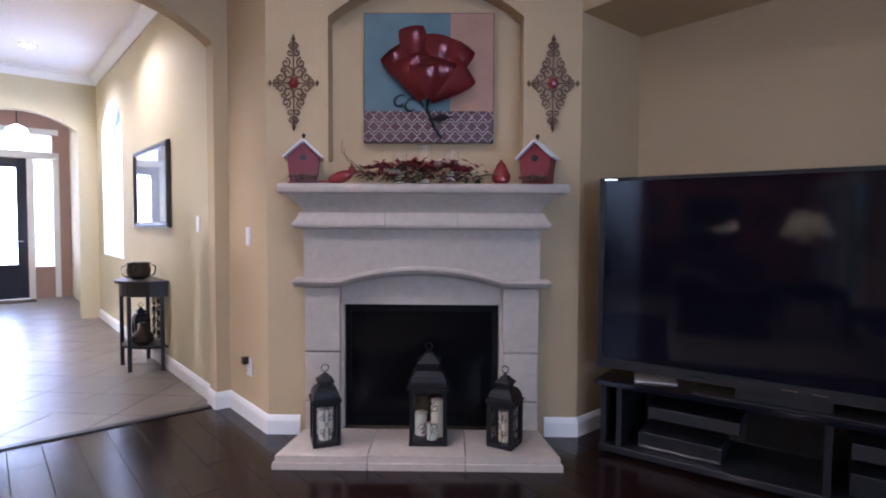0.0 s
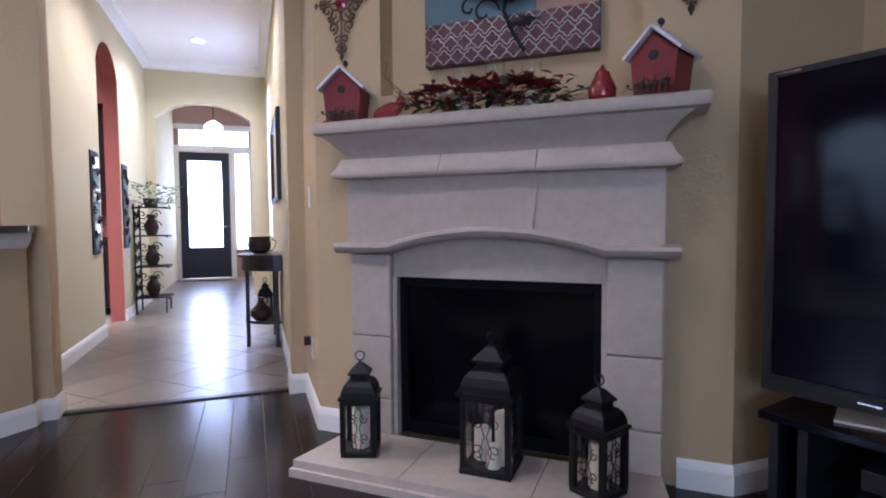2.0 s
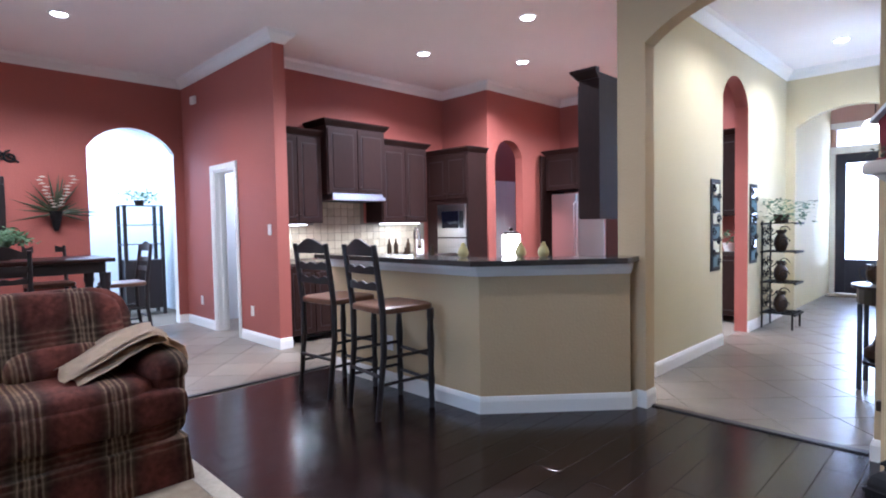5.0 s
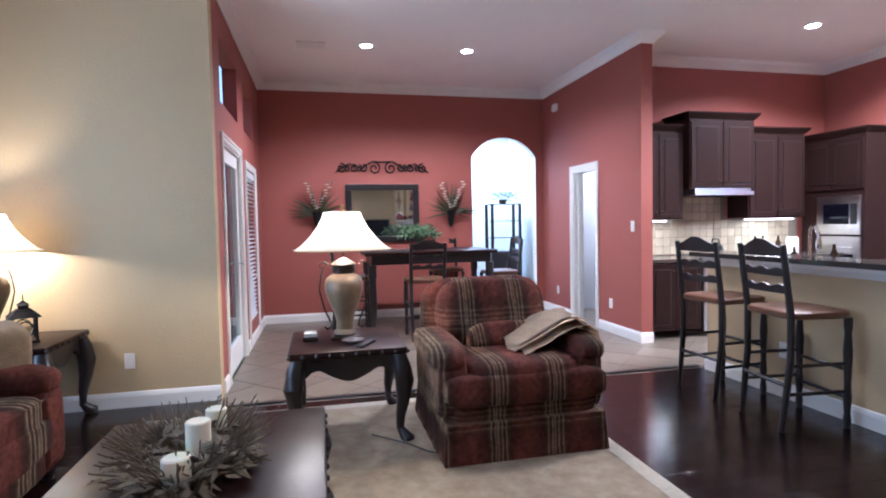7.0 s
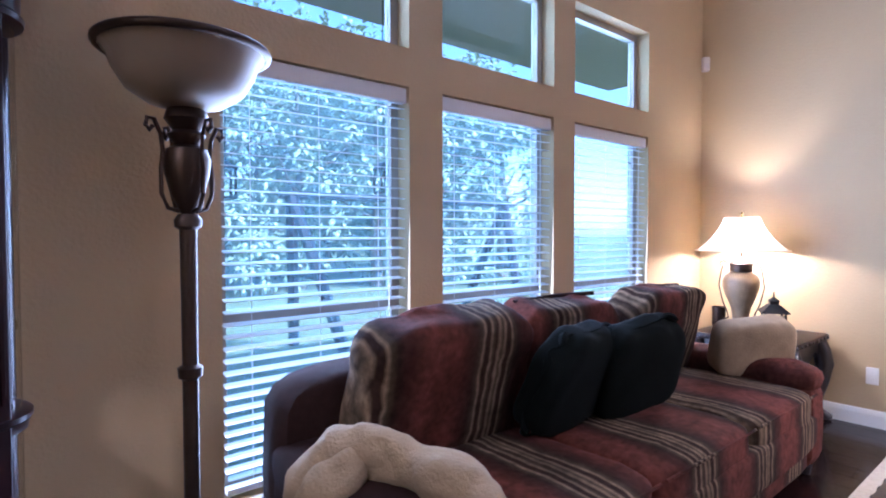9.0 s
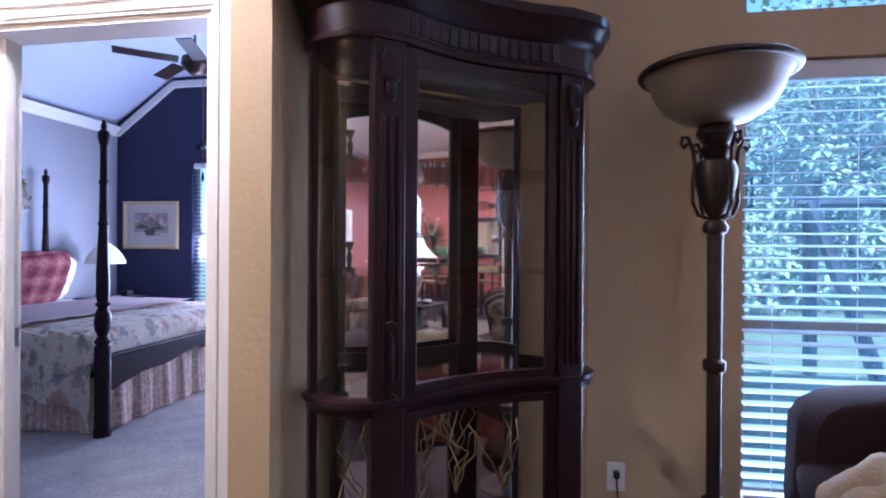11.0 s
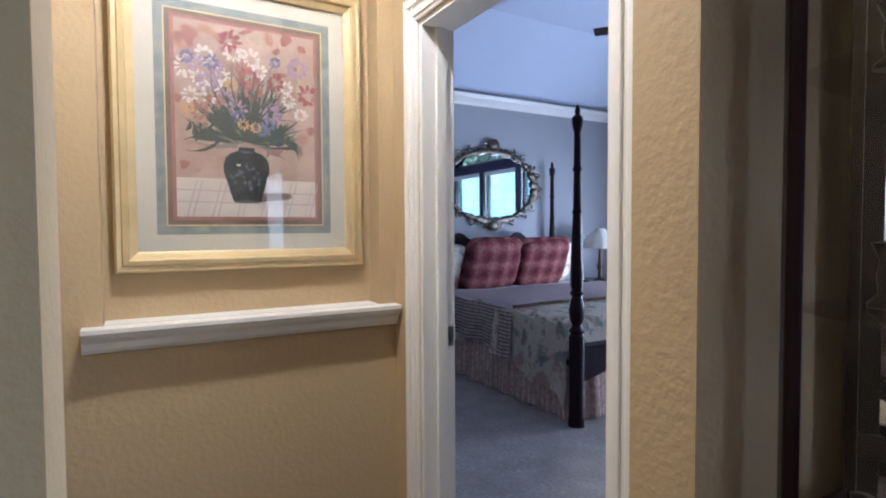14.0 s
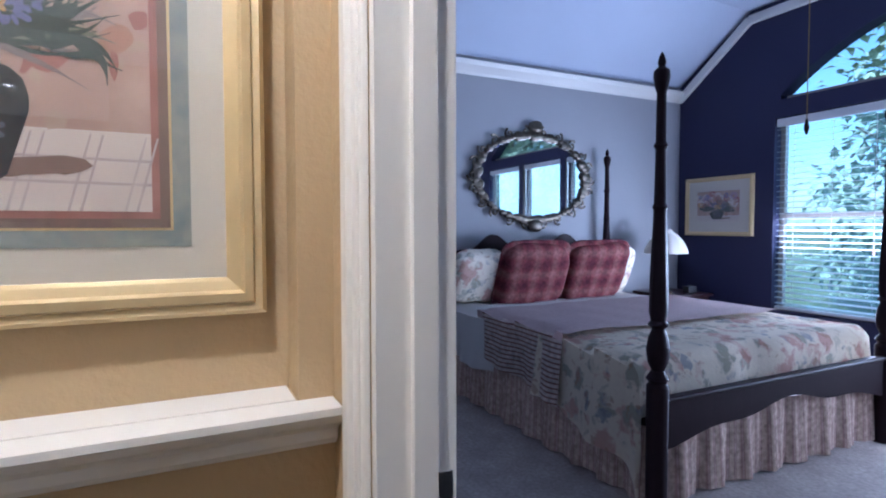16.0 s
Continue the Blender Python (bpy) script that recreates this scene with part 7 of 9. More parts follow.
    # blossoms: petals round a heart
    blooms = ((P_WHITE, ((.06, .76), (.16, .71), (.24, .64), (.10, .62), (.31, .73), (.52, .84), (.80, .64), (.89, .57), (.78, .71), (.20, .83), (.58, .78), (.40, .86))),
              (P_MAUVE, ((.13, .79), (.27, .78), (.34, .62), (.87, .82), (.42, .57), (.66, .56), (.22, .70))),
              (P_PINK, ((.50, .74), (.70, .73), (.37, .92), (.95, .68))),
              (P_DUSK, ((.26, .60), (.53, .67), (.16, .54), (.46, .78))),
              (P_BLUE, ((.70, .84), (.24, .80), (.08, .81), (.60, .47), (.43, .53), (.64, .50))),
              (P_ORANGE, ((.46, .49), (.08, .55), (.38, .69), (.55, .48))))
    for j, (mt, at) in enumerate(blooms):
        bm = bmesh.new()
        for i, (u, v) in enumerate(at):
            r = rng.uniform(0.038, 0.062) * (0.7 if mt in (P_BLUE, P_ORANGE) else 1.0)
            for k in range(9):
                a = k * 0.7 + i
                blob(bm, x0 + (u + math.cos(a) * r) * pw, a0 + ph * v + math.sin(a) * r * pw, r * pw * rng.uniform(0.35, 0.75), r * pw * rng.uniform(0.22, 0.45), -0.0179 - 0.00005 * j - (i * 9 + k) * 4e-7, a, 9)
        part("print_flowers", bm, mt, t)
    bm = bmesh.new()
    for i, (u, v) in enumerate(blooms[0][1] + blooms[2][1]):
        for k in range(3):
            blob(bm, x0 + (u + rng.uniform(-.015, .015)) * pw, a0 + (v + rng.uniform(-.012, .012)) * ph, pw * 0.010, pw * 0.007, -0.01822 - (3 * i + k) * 4e-7, k, 7)
    part("print_hearts", bm, P_TAN, t)
    bm = bmesh.new()
    for k in range(14):
        a = rng.uniform(0.5, 2.7)
        stroke(bm, 0.47 + math.cos(a) * 0.1, 0.42 + math.sin(a) * 0.1, 0.47 + math.cos(a) * 0.42, 0.42 + math.sin(a) * 0.46, 0.006, -0.01828 - k * 6e-7)
    part("print_stems", bm, P_LEAF, t)


framed("framed_picture", face(4.556, -1.615, 1.243, -90), 0.385, 0.945, 0.062, GOLDFRAME, "large gold-framed print of a flower bouquet in a dark vase", lambda t, w, a, b: bouquet(t, w, a, b))


def casing(name, m, w, h, depth, jamb=True, stop=True):
    """A door frame: local x across the opening, -y towards the room."""
    t = thing(name, m, "white moulded door casing around an open doorway", "door frame", kind="structure")
    c = 0.078
    for k, s in enumerate((-1, 1)):
        bm = bmesh.new()
        for o, q, y in ((0, c, -0.012), (0.012, 0.03, -0.018), (c - 0.03, c - 0.004, -0.022)):
            a, b = sorted((s * (w / 2 + o), s * (w / 2 + q)))
            box(bm, a, y, 0, b, -0.001, h + c, 0.003)
        part("side_casing", bm, WHITE, t)
        if jamb:
            a, b = sorted((s * w / 2, s * (w / 2 - 0.018)))
            part("jamb", bx(a, 0.0, 0, b, depth, h), WHITE, t)
            a, b = sorted((s * (w / 2 - 0.018), s * (w / 2 - 0.03)))
            part("door_stop", bx(a, depth * 0.42, 0, b, depth * 0.72, h - 0.018), WHITE, t)
    bm = bmesh.new()
    for o, q, y in ((0, c, -0.0125), (0.012, 0.03, -0.0185), (c - 0.03, c - 0.004, -0.0225)):
        box(bm, -w / 2 - q + 0.004, y, h + o, w / 2 + q - 0.004, -0.0015, h + q, 0.003)
    part("head_casing", bm, WHITE, t)
    if jamb:
        part("head_jamb", bx(-w / 2 + 0.018, 0.0, h - 0.018, w / 2 - 0.018, depth, h), WHITE, t)
    return t


dc = casing("door_1", face(3.857, -2.10, 0, 180), 0.826, 2.045, 0.12)
part("strike_plate", bx(-0.3955, 0.080, 0.975, -0.394, 0.114, 1.04), STEEL, dc, "satin steel strike plate")


# ---- bedroom ----
def floral(name):
    """Cream cotton with scattered rose blossoms, sage leaves and slate-blue sprigs."""
    m = mat(name, (0.82, 0.74, 0.60), 0.9, bump=0.4, bump_scale=60, grain=0.12, grain_scale=40, Specular_IOR_Level=0.15)
    n, l = m.node_tree.nodes, m.node_tree.links
    b = n["Principled BSDF"]
    out = b.inputs["Base Color"].links[0].from_socket
    co = n.new("ShaderNodeTexCoord").outputs["Object"]
    wob = n.new("ShaderNodeTexNoise")
    wob.inputs["Scale"].default_value, wob.inputs["Detail"].default_value = 14, 4
    l.new(co, wob.inputs["Vector"])
    for scale, size, colour, shift, share in ((8.0, 0.42, (0.19, 0.20, 0.14), 0.09, 0.50), (9.0, 0.32, (0.18, 0.21, 0.27), 0.31, 0.55), (6.0, 0.42, (0.50, 0.21, 0.17), 0.0, 0.50), (14.0, 0.30, (0.42, 0.27, 0.17), 0.17, 0.50)):
        off = n.new("ShaderNodeVectorMath")
        off.operation = "MULTIPLY_ADD"
        off.inputs[1].default_value = (0.16, 0.16, 0.16)
        off.inputs[2].default_value = (shift, shift * 2, shift * 3)
        l.new(wob.outputs["Color"], off.inputs[0])
        add = n.new("ShaderNodeVectorMath")
        l.new(co, add.inputs[0])
        l.new(off.outputs[0], add.inputs[1])
        v = n.new("ShaderNodeTexVoronoi")
        v.inputs["Scale"].default_value = scale
        l.new(add.outputs[0], v.inputs["Vector"])
        r0 = n.new("ShaderNodeMapRange")
        r0.inputs["From Min"].default_value, r0.inputs["From Max"].default_value = size - 0.06, size + 0.06
        r0.inputs["To Min"].default_value, r0.inputs["To Max"].default_value = 0.62, 0.0
        l.new(v.outputs["Distance"], r0.inputs["Value"])
        patch = n.new("ShaderNodeTexNoise")
        patch.inputs["Scale"].default_value = 4.5
        l.new(add.outputs[0], patch.inputs["Vector"])
        r1 = n.new("ShaderNodeMapRange")
        r1.inputs["From Min"].default_value, r1.inputs["From Max"].default_value = share - 0.04, share + 0.04
        l.new(patch.outputs["Fac"], r1.inputs["Value"])
        r = n.new("ShaderNodeMath")
        r.operation = "MULTIPLY"
        l.new(r0.outputs[0], r.inputs[0])
        l.new(r1.outputs[0], r.inputs[1])
        mx = n.new("ShaderNodeMix")
        mx.data_type = "RGBA"
        mx.inputs["B"].default_value = (*colour, 1)
        l.new(out, mx.inputs["A"])
        l.new(r.outputs[0], mx.inputs["Factor"])
        out = mx.outputs["Result"]
    l.new(out, b.inputs["Base Color"])
    return m


def bedroom():
    x0, x1, y0, y1 = 5.44, 7.98, -5.93, -3.98
    t = thing("four_poster_bed", pose(0, 0, 0), "dark mahogany four-poster bed with carved posts, made up", "bed")
    post = [(0.055, 0), (0.055, 0.05), (0.05, 0.06), (0.052, 0.62), (0.04, 0.64), (0.055, 0.66), (0.03, 0.70), (0.048, 0.74), (0.055, 0.80), (0.045, 0.86), (0.03, 0.90), (0.05, 0.92), (0.035, 0.94), (0.042, 0.98), (0.040, 1.15), (0.028, 1.45), (0.03, 1.47), (0.036, 1.48), (0.028, 1.50), (0.024, 1.75), (0.034, 1.77), (0.024, 1.79), (0.022, 2.02), (0.03, 2.04), (0.038, 2.09), (0.036, 2.12), (0.015, 2.14), (0.02, 2.16), (0.012, 2.19), (0, 2.21)]
    me = None
    for px, py in ((x0, y1 + 0.06), (x0, y0 - 0.0), (x1, y1 + 0.06), (x1, y0)):
        if me is None:
            bm = lat(post, 16, None, lambda a, z: 1 + (0.05 * math.cos(8 * a) if 0.95 < z < 1.46 else 0) + (0.10 * abs(math.cos(2 * a)) if z < 0.63 else 0))
            o = part("post", bm, MAHOGANY, t, smooth=True)
            me = o.data
        else:
            o = new("post", me)
            o.parent = t
        o.location = (px, py, 0)
    bm = bmesh.new()
    n = 24
    rows = []
    for i in range(n + 1):
        k = i / n
        y = y1 + 0.04 + (y0 - y1 - 0.04) * k
        dz = 0.375 - 0.05 * math.cos(k * 2 * math.pi) - 0.018 * math.cos(k * 6 * math.pi)
        rows.append([bm.verts.new((x0 + dx, y, z)) for dx, z in ((-0.02, dz), (0.02, dz), (0.02, 0.535), (-0.02, 0.535))])
    for a, b in zip(rows, rows[1:]):
        for k in range(4):
            bm.faces.new((a[k], a[(k + 1) % 4], b[(k + 1) % 4], b[k]))
    part("footboard", bm, MAHOGANY, t)
    part("footboard_cap", bx(x0 - 0.03, y0, 0.535, x0 + 0.03, y1 + 0.05, 0.562, 0.01), MAHOGANY, t)
    for y in (y1 - 0.04, y0):
        part("side_rail", bx(x0, y - 0.02, 0.3, x1, y + 0.02, 0.48), MAHOGANY, t)
    bm = bmesh.new()
    hw = (y1 - y0) / 2
    pr = []
    for i in range(41):
        k = -1 + 2 * i / 40
        z = 1.02 + 0.30 * max(0, math.cos((abs(k) - 0.42) * 2.4)) ** 1.0 * (0.85 + 0.15 * math.cos(k * 14)) if abs(k) < 0.97 else 1.0
        pr.append((y0 + hw + k * hw * 0.98, z))
    va = [[bm.verts.new((x1 + dx, y, z)) for dx, z in ((-0.02, 0.4), (0.02, 0.4), (0.02, zz), (-0.02, zz))] for y, zz in pr]
    for a, b in zip(va, va[1:]):
        for k in range(4):
            bm.faces.new((a[k], a[(k + 1) % 4], b[(k + 1) % 4], b[k]))
    part("headboard", bm, MAHOGANY, t)
    part("mattress", puff(bmesh.new(), (x1 - x0) / 2 - 0.10, hw - 0.02, 0.17, Matrix.Translation(((x0 + x1) / 2 + 0.06, (y0 + y1) / 2 + 0.02, 0.52)), 0.18), mat("white cotton sheet", (0.62, 0.58, 0.58), 0.9, bump=0.3, bump_scale=60), t, smooth=True)
    # pleated skirt
    SK = bands("striped bed skirt cotton", [(0, (0.46, 0.355, 0.28)), (0.45, (0.46, 0.355, 0.28)), (0.5, (0.24, 0.13, 0.12)), (0.6, (0.46, 0.35, 0.3)), (0.8, (0.32, 0.2, 0.18)), (1, (0.46, 0.355, 0.28))], 22, 0, 0.9)
    SKY = bands("striped bed skirt cotton, end", [(0, (0.46, 0.355, 0.28)), (0.45, (0.46, 0.355, 0.28)), (0.5, (0.24, 0.13, 0.12)), (0.6, (0.46, 0.35, 0.3)), (0.8, (0.32, 0.2, 0.18)), (1, (0.46, 0.355, 0.28))], 22, 1, 0.9)
    for (ax, ay), (bx_, by), mt in (((x0 + 0.05, y1 + 0.05), (x1, y1 + 0.05), SK), ((x0 + 0.05, y0 + 0.02), (x0 + 0.05, y1 + 0.05), SKY)):
        bm = bmesh.new()
        n = 150
        L = math.hypot(bx_ - ax, by - ay)
        nx, ny = -(by - ay) / L, (bx_ - ax) / L
        if mt is SKY:
            nx, ny = -1, 0
        lo, hi = [], []
        for i in range(n + 1):
            k = i / n
            w = 0.022 * math.sin(k * L * 26) + 0.008 * math.sin(k * L * 61)
            lo.append(bm.verts.new((ax + (bx_ - ax) * k + nx * (w + 0.015), ay + (by - ay) * k + ny * (w + 0.015), 0.012)))
            hi.append(bm.verts.new((ax + (bx_ - ax) * k + nx * w * 0.3, ay + (by - ay) * k + ny * w * 0.3, 0.40)))
        for i in range(n):
            bm.faces.new((lo[i], lo[i + 1], hi[i + 1], hi[i]))
        part("bed_skirt", bm, mt, t, "striped pleated bed skirt", True)
    # bedspread over the foot end, striped coverlet above it
    FLORAL = floral("cream floral quilt")
    q = thing("bedspread", pose(0, 0, 0), "cream floral quilt draped over the foot of the bed", "bedspread")

    def cover(xa, xb, drops, lift, material, parent, name, wave, foot=False, hang=False):
        bm = bmesh.new()
        nu, nv = 40, 50
        g = []
        for i in range(nu + 1):
            x = xa + (xb - xa) * i / nu
            row = []
            drop = drops[0] + (drops[1] - drops[0]) * (i / nu) ** 0.8
            for j in range(nv + 1):
                s = -drop + (hw * 2 + 0.06 + drop) * j / nv
                yy = y1 + 0.06 - max(0, s)
                over = max(0, -s)
                z = 0.70 + lift
                if over:
                    z -= over * 0.97
                    yy += 0.03 + 0.035 * (math.sin(x * 11 + wave) + 0.5 * math.sin(x * 23 + 2 * wave)) * over / drop + 0.06 * over
                elif s < 0.10:
                    z -= (0.10 - s) ** 2 * 3.5
                z += 0.012 * noise.noise(Vector((x * 4, yy * 4, wave)))
                xx = x
                if foot and i == 0:
                    z -= 0.26
                elif foot and i < 5:
                    z -= (5 - i) ** 2 * 0.004
                row.append(bm.verts.new((xx + 0.03 * noise.noise(Vector((j * 0.2, wave, 1))), yy, max(z, 0.03))))
            g.append(row)
        for i in range(nu):
            for j in range(nv):
                f = bm.faces.new((g[i][j], g[i + 1][j], g[i + 1][j + 1], g[i][j + 1]))
                f.material_index = int(hang and sum(v.co.z for v in f.verts) / 4 < 0.672 + lift)
        bmesh.ops.solidify(bm, geom=bm.faces[:], thickness=0.02)
        return part(name, bm, material, parent, smooth=True)

    cover(x0 + 0.07, 6.36, (0.60, 0.40), 0.03, FLORAL, q, "quilt", 0.0, True)
    c = thing("coverlet", pose(0, 0, 0), "red and white striped coverlet folded across the bed", "coverlet")
    CS = bands("red and white ticking", [(0, (0.60, 0.52, 0.47)), (0.35, (0.60, 0.52, 0.47)), (0.45, (0.20, 0.09, 0.08)), (0.65, (0.20, 0.09, 0.08)), (0.75, (0.60, 0.52, 0.47)), (1, (0.60, 0.52, 0.47))], 34, 2, 0.9)
    CP = mat("pale pink coverlet top", (0.58, 0.46, 0.45), 0.9, grain=0.25, grain_scale=30, bump=0.4, bump_scale=120)
    cover(6.12, 7.15, (0.46, 0.33), 0.062, [CP, CS], c, "coverlet_body", 2.0, False, True)
    sh = thing("bed_sheet", pose(0, 0, 0), "plain white sheet hanging at the head of the bed", "sheet")
    cover(6.95, x1 - 0.08, (0.40, 0.40), 0.018, mat("white cotton top sheet", (0.80, 0.77, 0.74), 0.9, bump=0.3, bump_scale=60, stain=0.1), sh, "sheet_body", 4.0)
    for px, py, w, lean, mt, lab in ((7.68, -4.20, 0.27, -24, FLORAL, "cream floral cushion against the headboard"), (7.56, -4.68, 0.345, -20, None, "red plaid square cushion on the bed"), (7.58, -5.40, 0.345, -22, None, "red plaid square cushion on the bed"), (7.76, -5.72, 0.29, -20, FLORAL, "cream floral cushion against the headboard")):
        p = thing("bed_pillow", pose(px, py, 0.96, 0, lean, 0), lab, "pillow", "pillows on the bed")
        bm = puff(bmesh.new(), 0.105, w, w * 0.88, None, 0.42, 30, 18, 0.08, py)
        part("pillow_body", bm, mt or PLAID, p, smooth=True)
        if mt is None:
            bm = puff(bmesh.new(), 0.012, w + 0.03, w * 0.88 + 0.03, None, 0.3, 40, 10)
            for v in bm.verts:
                v.co.x += 0.02 * noise.noise(Vector((py, v.co.y * 7, v.co.z * 7)))
            part("flange", bm, PLAID, p, smooth=True)
    # mirror
    m = thing("wall_mirror", face(8.095, -5.06, 1.88, -90), "oval mirror in an ornate antique silver frame", "mirror")
    bm = bmesh.new()
    for k in range(64):
        a = 2 * math.pi * k / 64
        r = 0.045 + 0.012 * math.sin(k * 2.1) + 0.012 * math.cos(4 * a)
        puff(bm, r, 0.025, r * 0.8, Matrix.Translation((0.66 * math.cos(a), -0.03, 0.42 * math.sin(a))), 0.8, 8, 6, 0.3, k)
    for k in range(22):
        a = 2 * math.pi * k / 22
        scroll(bm, (0.71 * math.cos(a), -0.035, 0.455 * math.sin(a)), 0.055, 1.2, a, 1 if k % 2 else -1, 0.012)
    for x, z in ((0, 0.5), (0, -0.48)):
        puff(bm, 0.09, 0.035, 0.06, Matrix.Translation((x, -0.04, z)), 0.7, 12, 8, 0.3, 2)
    part("ornate_frame", bm, mat("antique silver", (0.13, 0.11, 0.085), 0.36, 0.8, stain=0.85, stain_scale=16, second=(0.03, 0.024, 0.02)), m, smooth=True)
    bm = bmesh.new()
    ellipse(bm, 0, 0, 0.64, 0.40, -0.015, 0, 0, 48)
    part("mirror_glass", bm, MIRROR, m)
    # night table, lamp, picture
    nt = thing("night_table", pose(7.72, -6.62, 0), "dark wooden night table beside the bed", "night table")
    part("body", bx(-0.26, -0.25, 0.08, 0.26, 0.25, 0.66, 0.006), CHERRY, nt)
    part("tabletop", bx(-0.29, -0.28, 0.661, 0.29, 0.28, 0.69, 0.008), CHERRY, nt)
    for k in range(2):
        d = part("drawer", bx(-0.272, -0.22, 0.12 + 0.27 * k, -0.261, 0.22, 0.36 + 0.27 * k, 0.003), CHERRY, nt)
        part("knob", puff(bmesh.new(), 0.012, 0.012, 0.012, Matrix.Translation((-0.283, 0, 0.24 + 0.27 * k)), 0.9, 8, 6), BRASS, d)
    part("foot", bx(-0.25, -0.24, 0, 0.25, 0.24, 0.08), CHERRY, nt)
    l = thing("table_lamp", pose(7.66, -6.45, 0.691), "unlit table lamp with a cream scalloped glass shade", "lamp")
    part("base", lat([(0.08, 0), (0.08, 0.015), (0.03, 0.04), (0.02, 0.12), (0.04, 0.18), (0.02, 0.26), (0.015, 0.45)], 16), BRONZE, l, smooth=True)
    part("shade", lat([(0.21, 0.42), (0.205, 0.45), (0.17, 0.53), (0.12, 0.60), (0.06, 0.65), (0.055, 0.67)], 36, None, lambda a, z: 1 + 0.05 * abs(math.cos(5 * a))), mat("cream lamp glass", (0.62, 0.57, 0.50), 0.5, stain=0.1), l, smooth=True)
    b = thing("alarm_clock", pose(7.58, -6.72, 0.691), "small black alarm clock on the night table", "clock")
    part("case", bx(-0.04, -0.06, 0, 0.04, 0.06, 0.07, 0.008), BLACK, b)
    framed("framed_picture", face(7.57, -7.135, 1.29, 180), 0.41, 0.64, 0.045, GOLDFRAME, "gold-framed still-life print on the navy wall", lambda t, w, a, z: bouquet(t, w, a, z, 9, False))
    # windows
    for k, (a, b) in enumerate(BEDWIN):
        window_unit(20 + k, 0, 0, 0.56, 2.45, b - a, 1.5, pose((a + b) / 2, -7.29, 0))
        blind(pose((a + b) / 2, -7.185, 0), b - a - 0.012, 2.44, 0.58, "white slatted blind, lowered, slats open, over a bedroom window", 0.055)
    aw = thing("window_10", pose(5.36, -7.29, 0), "arched window above the bedroom blinds", "window", kind="structure")
    part("pane", bx(-1.6, 0.02, 2.6, 1.6, 0.024, 3.35), PANE, aw).visible_shadow = False
    part("window_frame", bx(-1.56, 0.0, 2.62, 1.56, 0.05, 2.665), VINYL, aw)
    # ceiling fan
    f = thing("ceiling_fan", pose(5.62, -5.2, 3.62), "dark bladed ceiling fan hanging from the vault", "ceiling fan")
    part("rod", lat([(0.05, 0), (0.05, -0.04), (0.012, -0.06), (0.012, -0.5)], 14), BRONZE, f)
    part("motor", lat([(0.03, -0.5), (0.11, -0.53), (0.12, -0.6), (0.07, -0.66), (0.03, -0.69)], 20), BRONZE, f, smooth=True)
    for k in range(5):
        part("blade", bx(0.14, -0.065, -0.60, 0.66, 0.065, -0.592, 0.003, Matrix.Rotation(k * 1.2566 + 0.66, 4, "Z") @ Matrix.Rotation(radians(8), 4, "X")), WALNUT, f)
    part("pull_chain", tube(bmesh.new(), [(-0.09, 0, -0.62), (-0.09, 0, -1.60)], 0.003, 5), BRASS, f)
    part("pull_bob", lat([(0.006, -1.60), (0.016, -1.65), (0.006, -1.69)], 8, Matrix.Translation((-0.09, 0, 0))), WALNUT, f)
    # crown along the south wall, following the vault
    bm = bmesh.new()
    for a, b in (((8.1, 2.86), (7.25, 3.50)), ((7.25, 3.50), (3.4, 3.53))):
        d = Vector((b[0] - a[0], 0, b[1] - a[1]))
        L = d.length
        m_ = Matrix.Translation((a[0], -7.14, a[1])) @ Matrix.Rotation(math.atan2(-d.z, d.x), 4, "Y")
        box(bm, 0, 0, -0.03, L, 0.045, 0.06, 0.01, m_)
    part("trim", bm, WHITE, None, "white crown moulding along the vault", kind="structure")


PR, PD, PT = (0.17, 0.040, 0.044), (0.085, 0.020, 0.028), (0.25, 0.115, 0.10)
SOFT = [(0, PR), (0.22, PT), (0.34, PT), (0.5, PR), (0.68, PD), (0.84, PD), (1, PR)]
PLAID = bands("red plaid cotton", SOFT, 5.2, 1, 0.9, cross=(2, SOFT, 5.2), weave=0.5, blotch=0.1)
bedroom()


# ---- bar and stools ----
def barcounter():
    t = thing("bar_counter", pose(0, 0, 0), "long black granite bar counter on a tan half wall", "counter")
    n1 = Vector((0.740, -0.672))
    f = [(-2.12, 2.94), (-0.21, 2.94), (0.50, 3.72), (0.46, AY - 0.001), (0.31, AY - 0.001), (-0.36, 3.33), (-2.12, 3.33)]
    bm = bmesh.new()
    prism(bm, f, 1.035, 1.072)
    part("granite_top", bm, GRANITE, t)
    bm = bmesh.new()
    sweep(bm, [(-2.08, 3.10, 0.955), (-0.277, 3.10, 0.955), (0.435, 3.883, 0.955)], ((0, 0), (0.012, 0), (0.03, 0.02), (0.05, 0.045), (0.055, 0.078), (0, 0.078)))
    part("apron_moulding", bm, WHITE, t, "white moulding below the counter")
    outlet(face(-1.25, 3.099, 0.36, 0), label="white outlet plate on the bar wall")


barcounter()


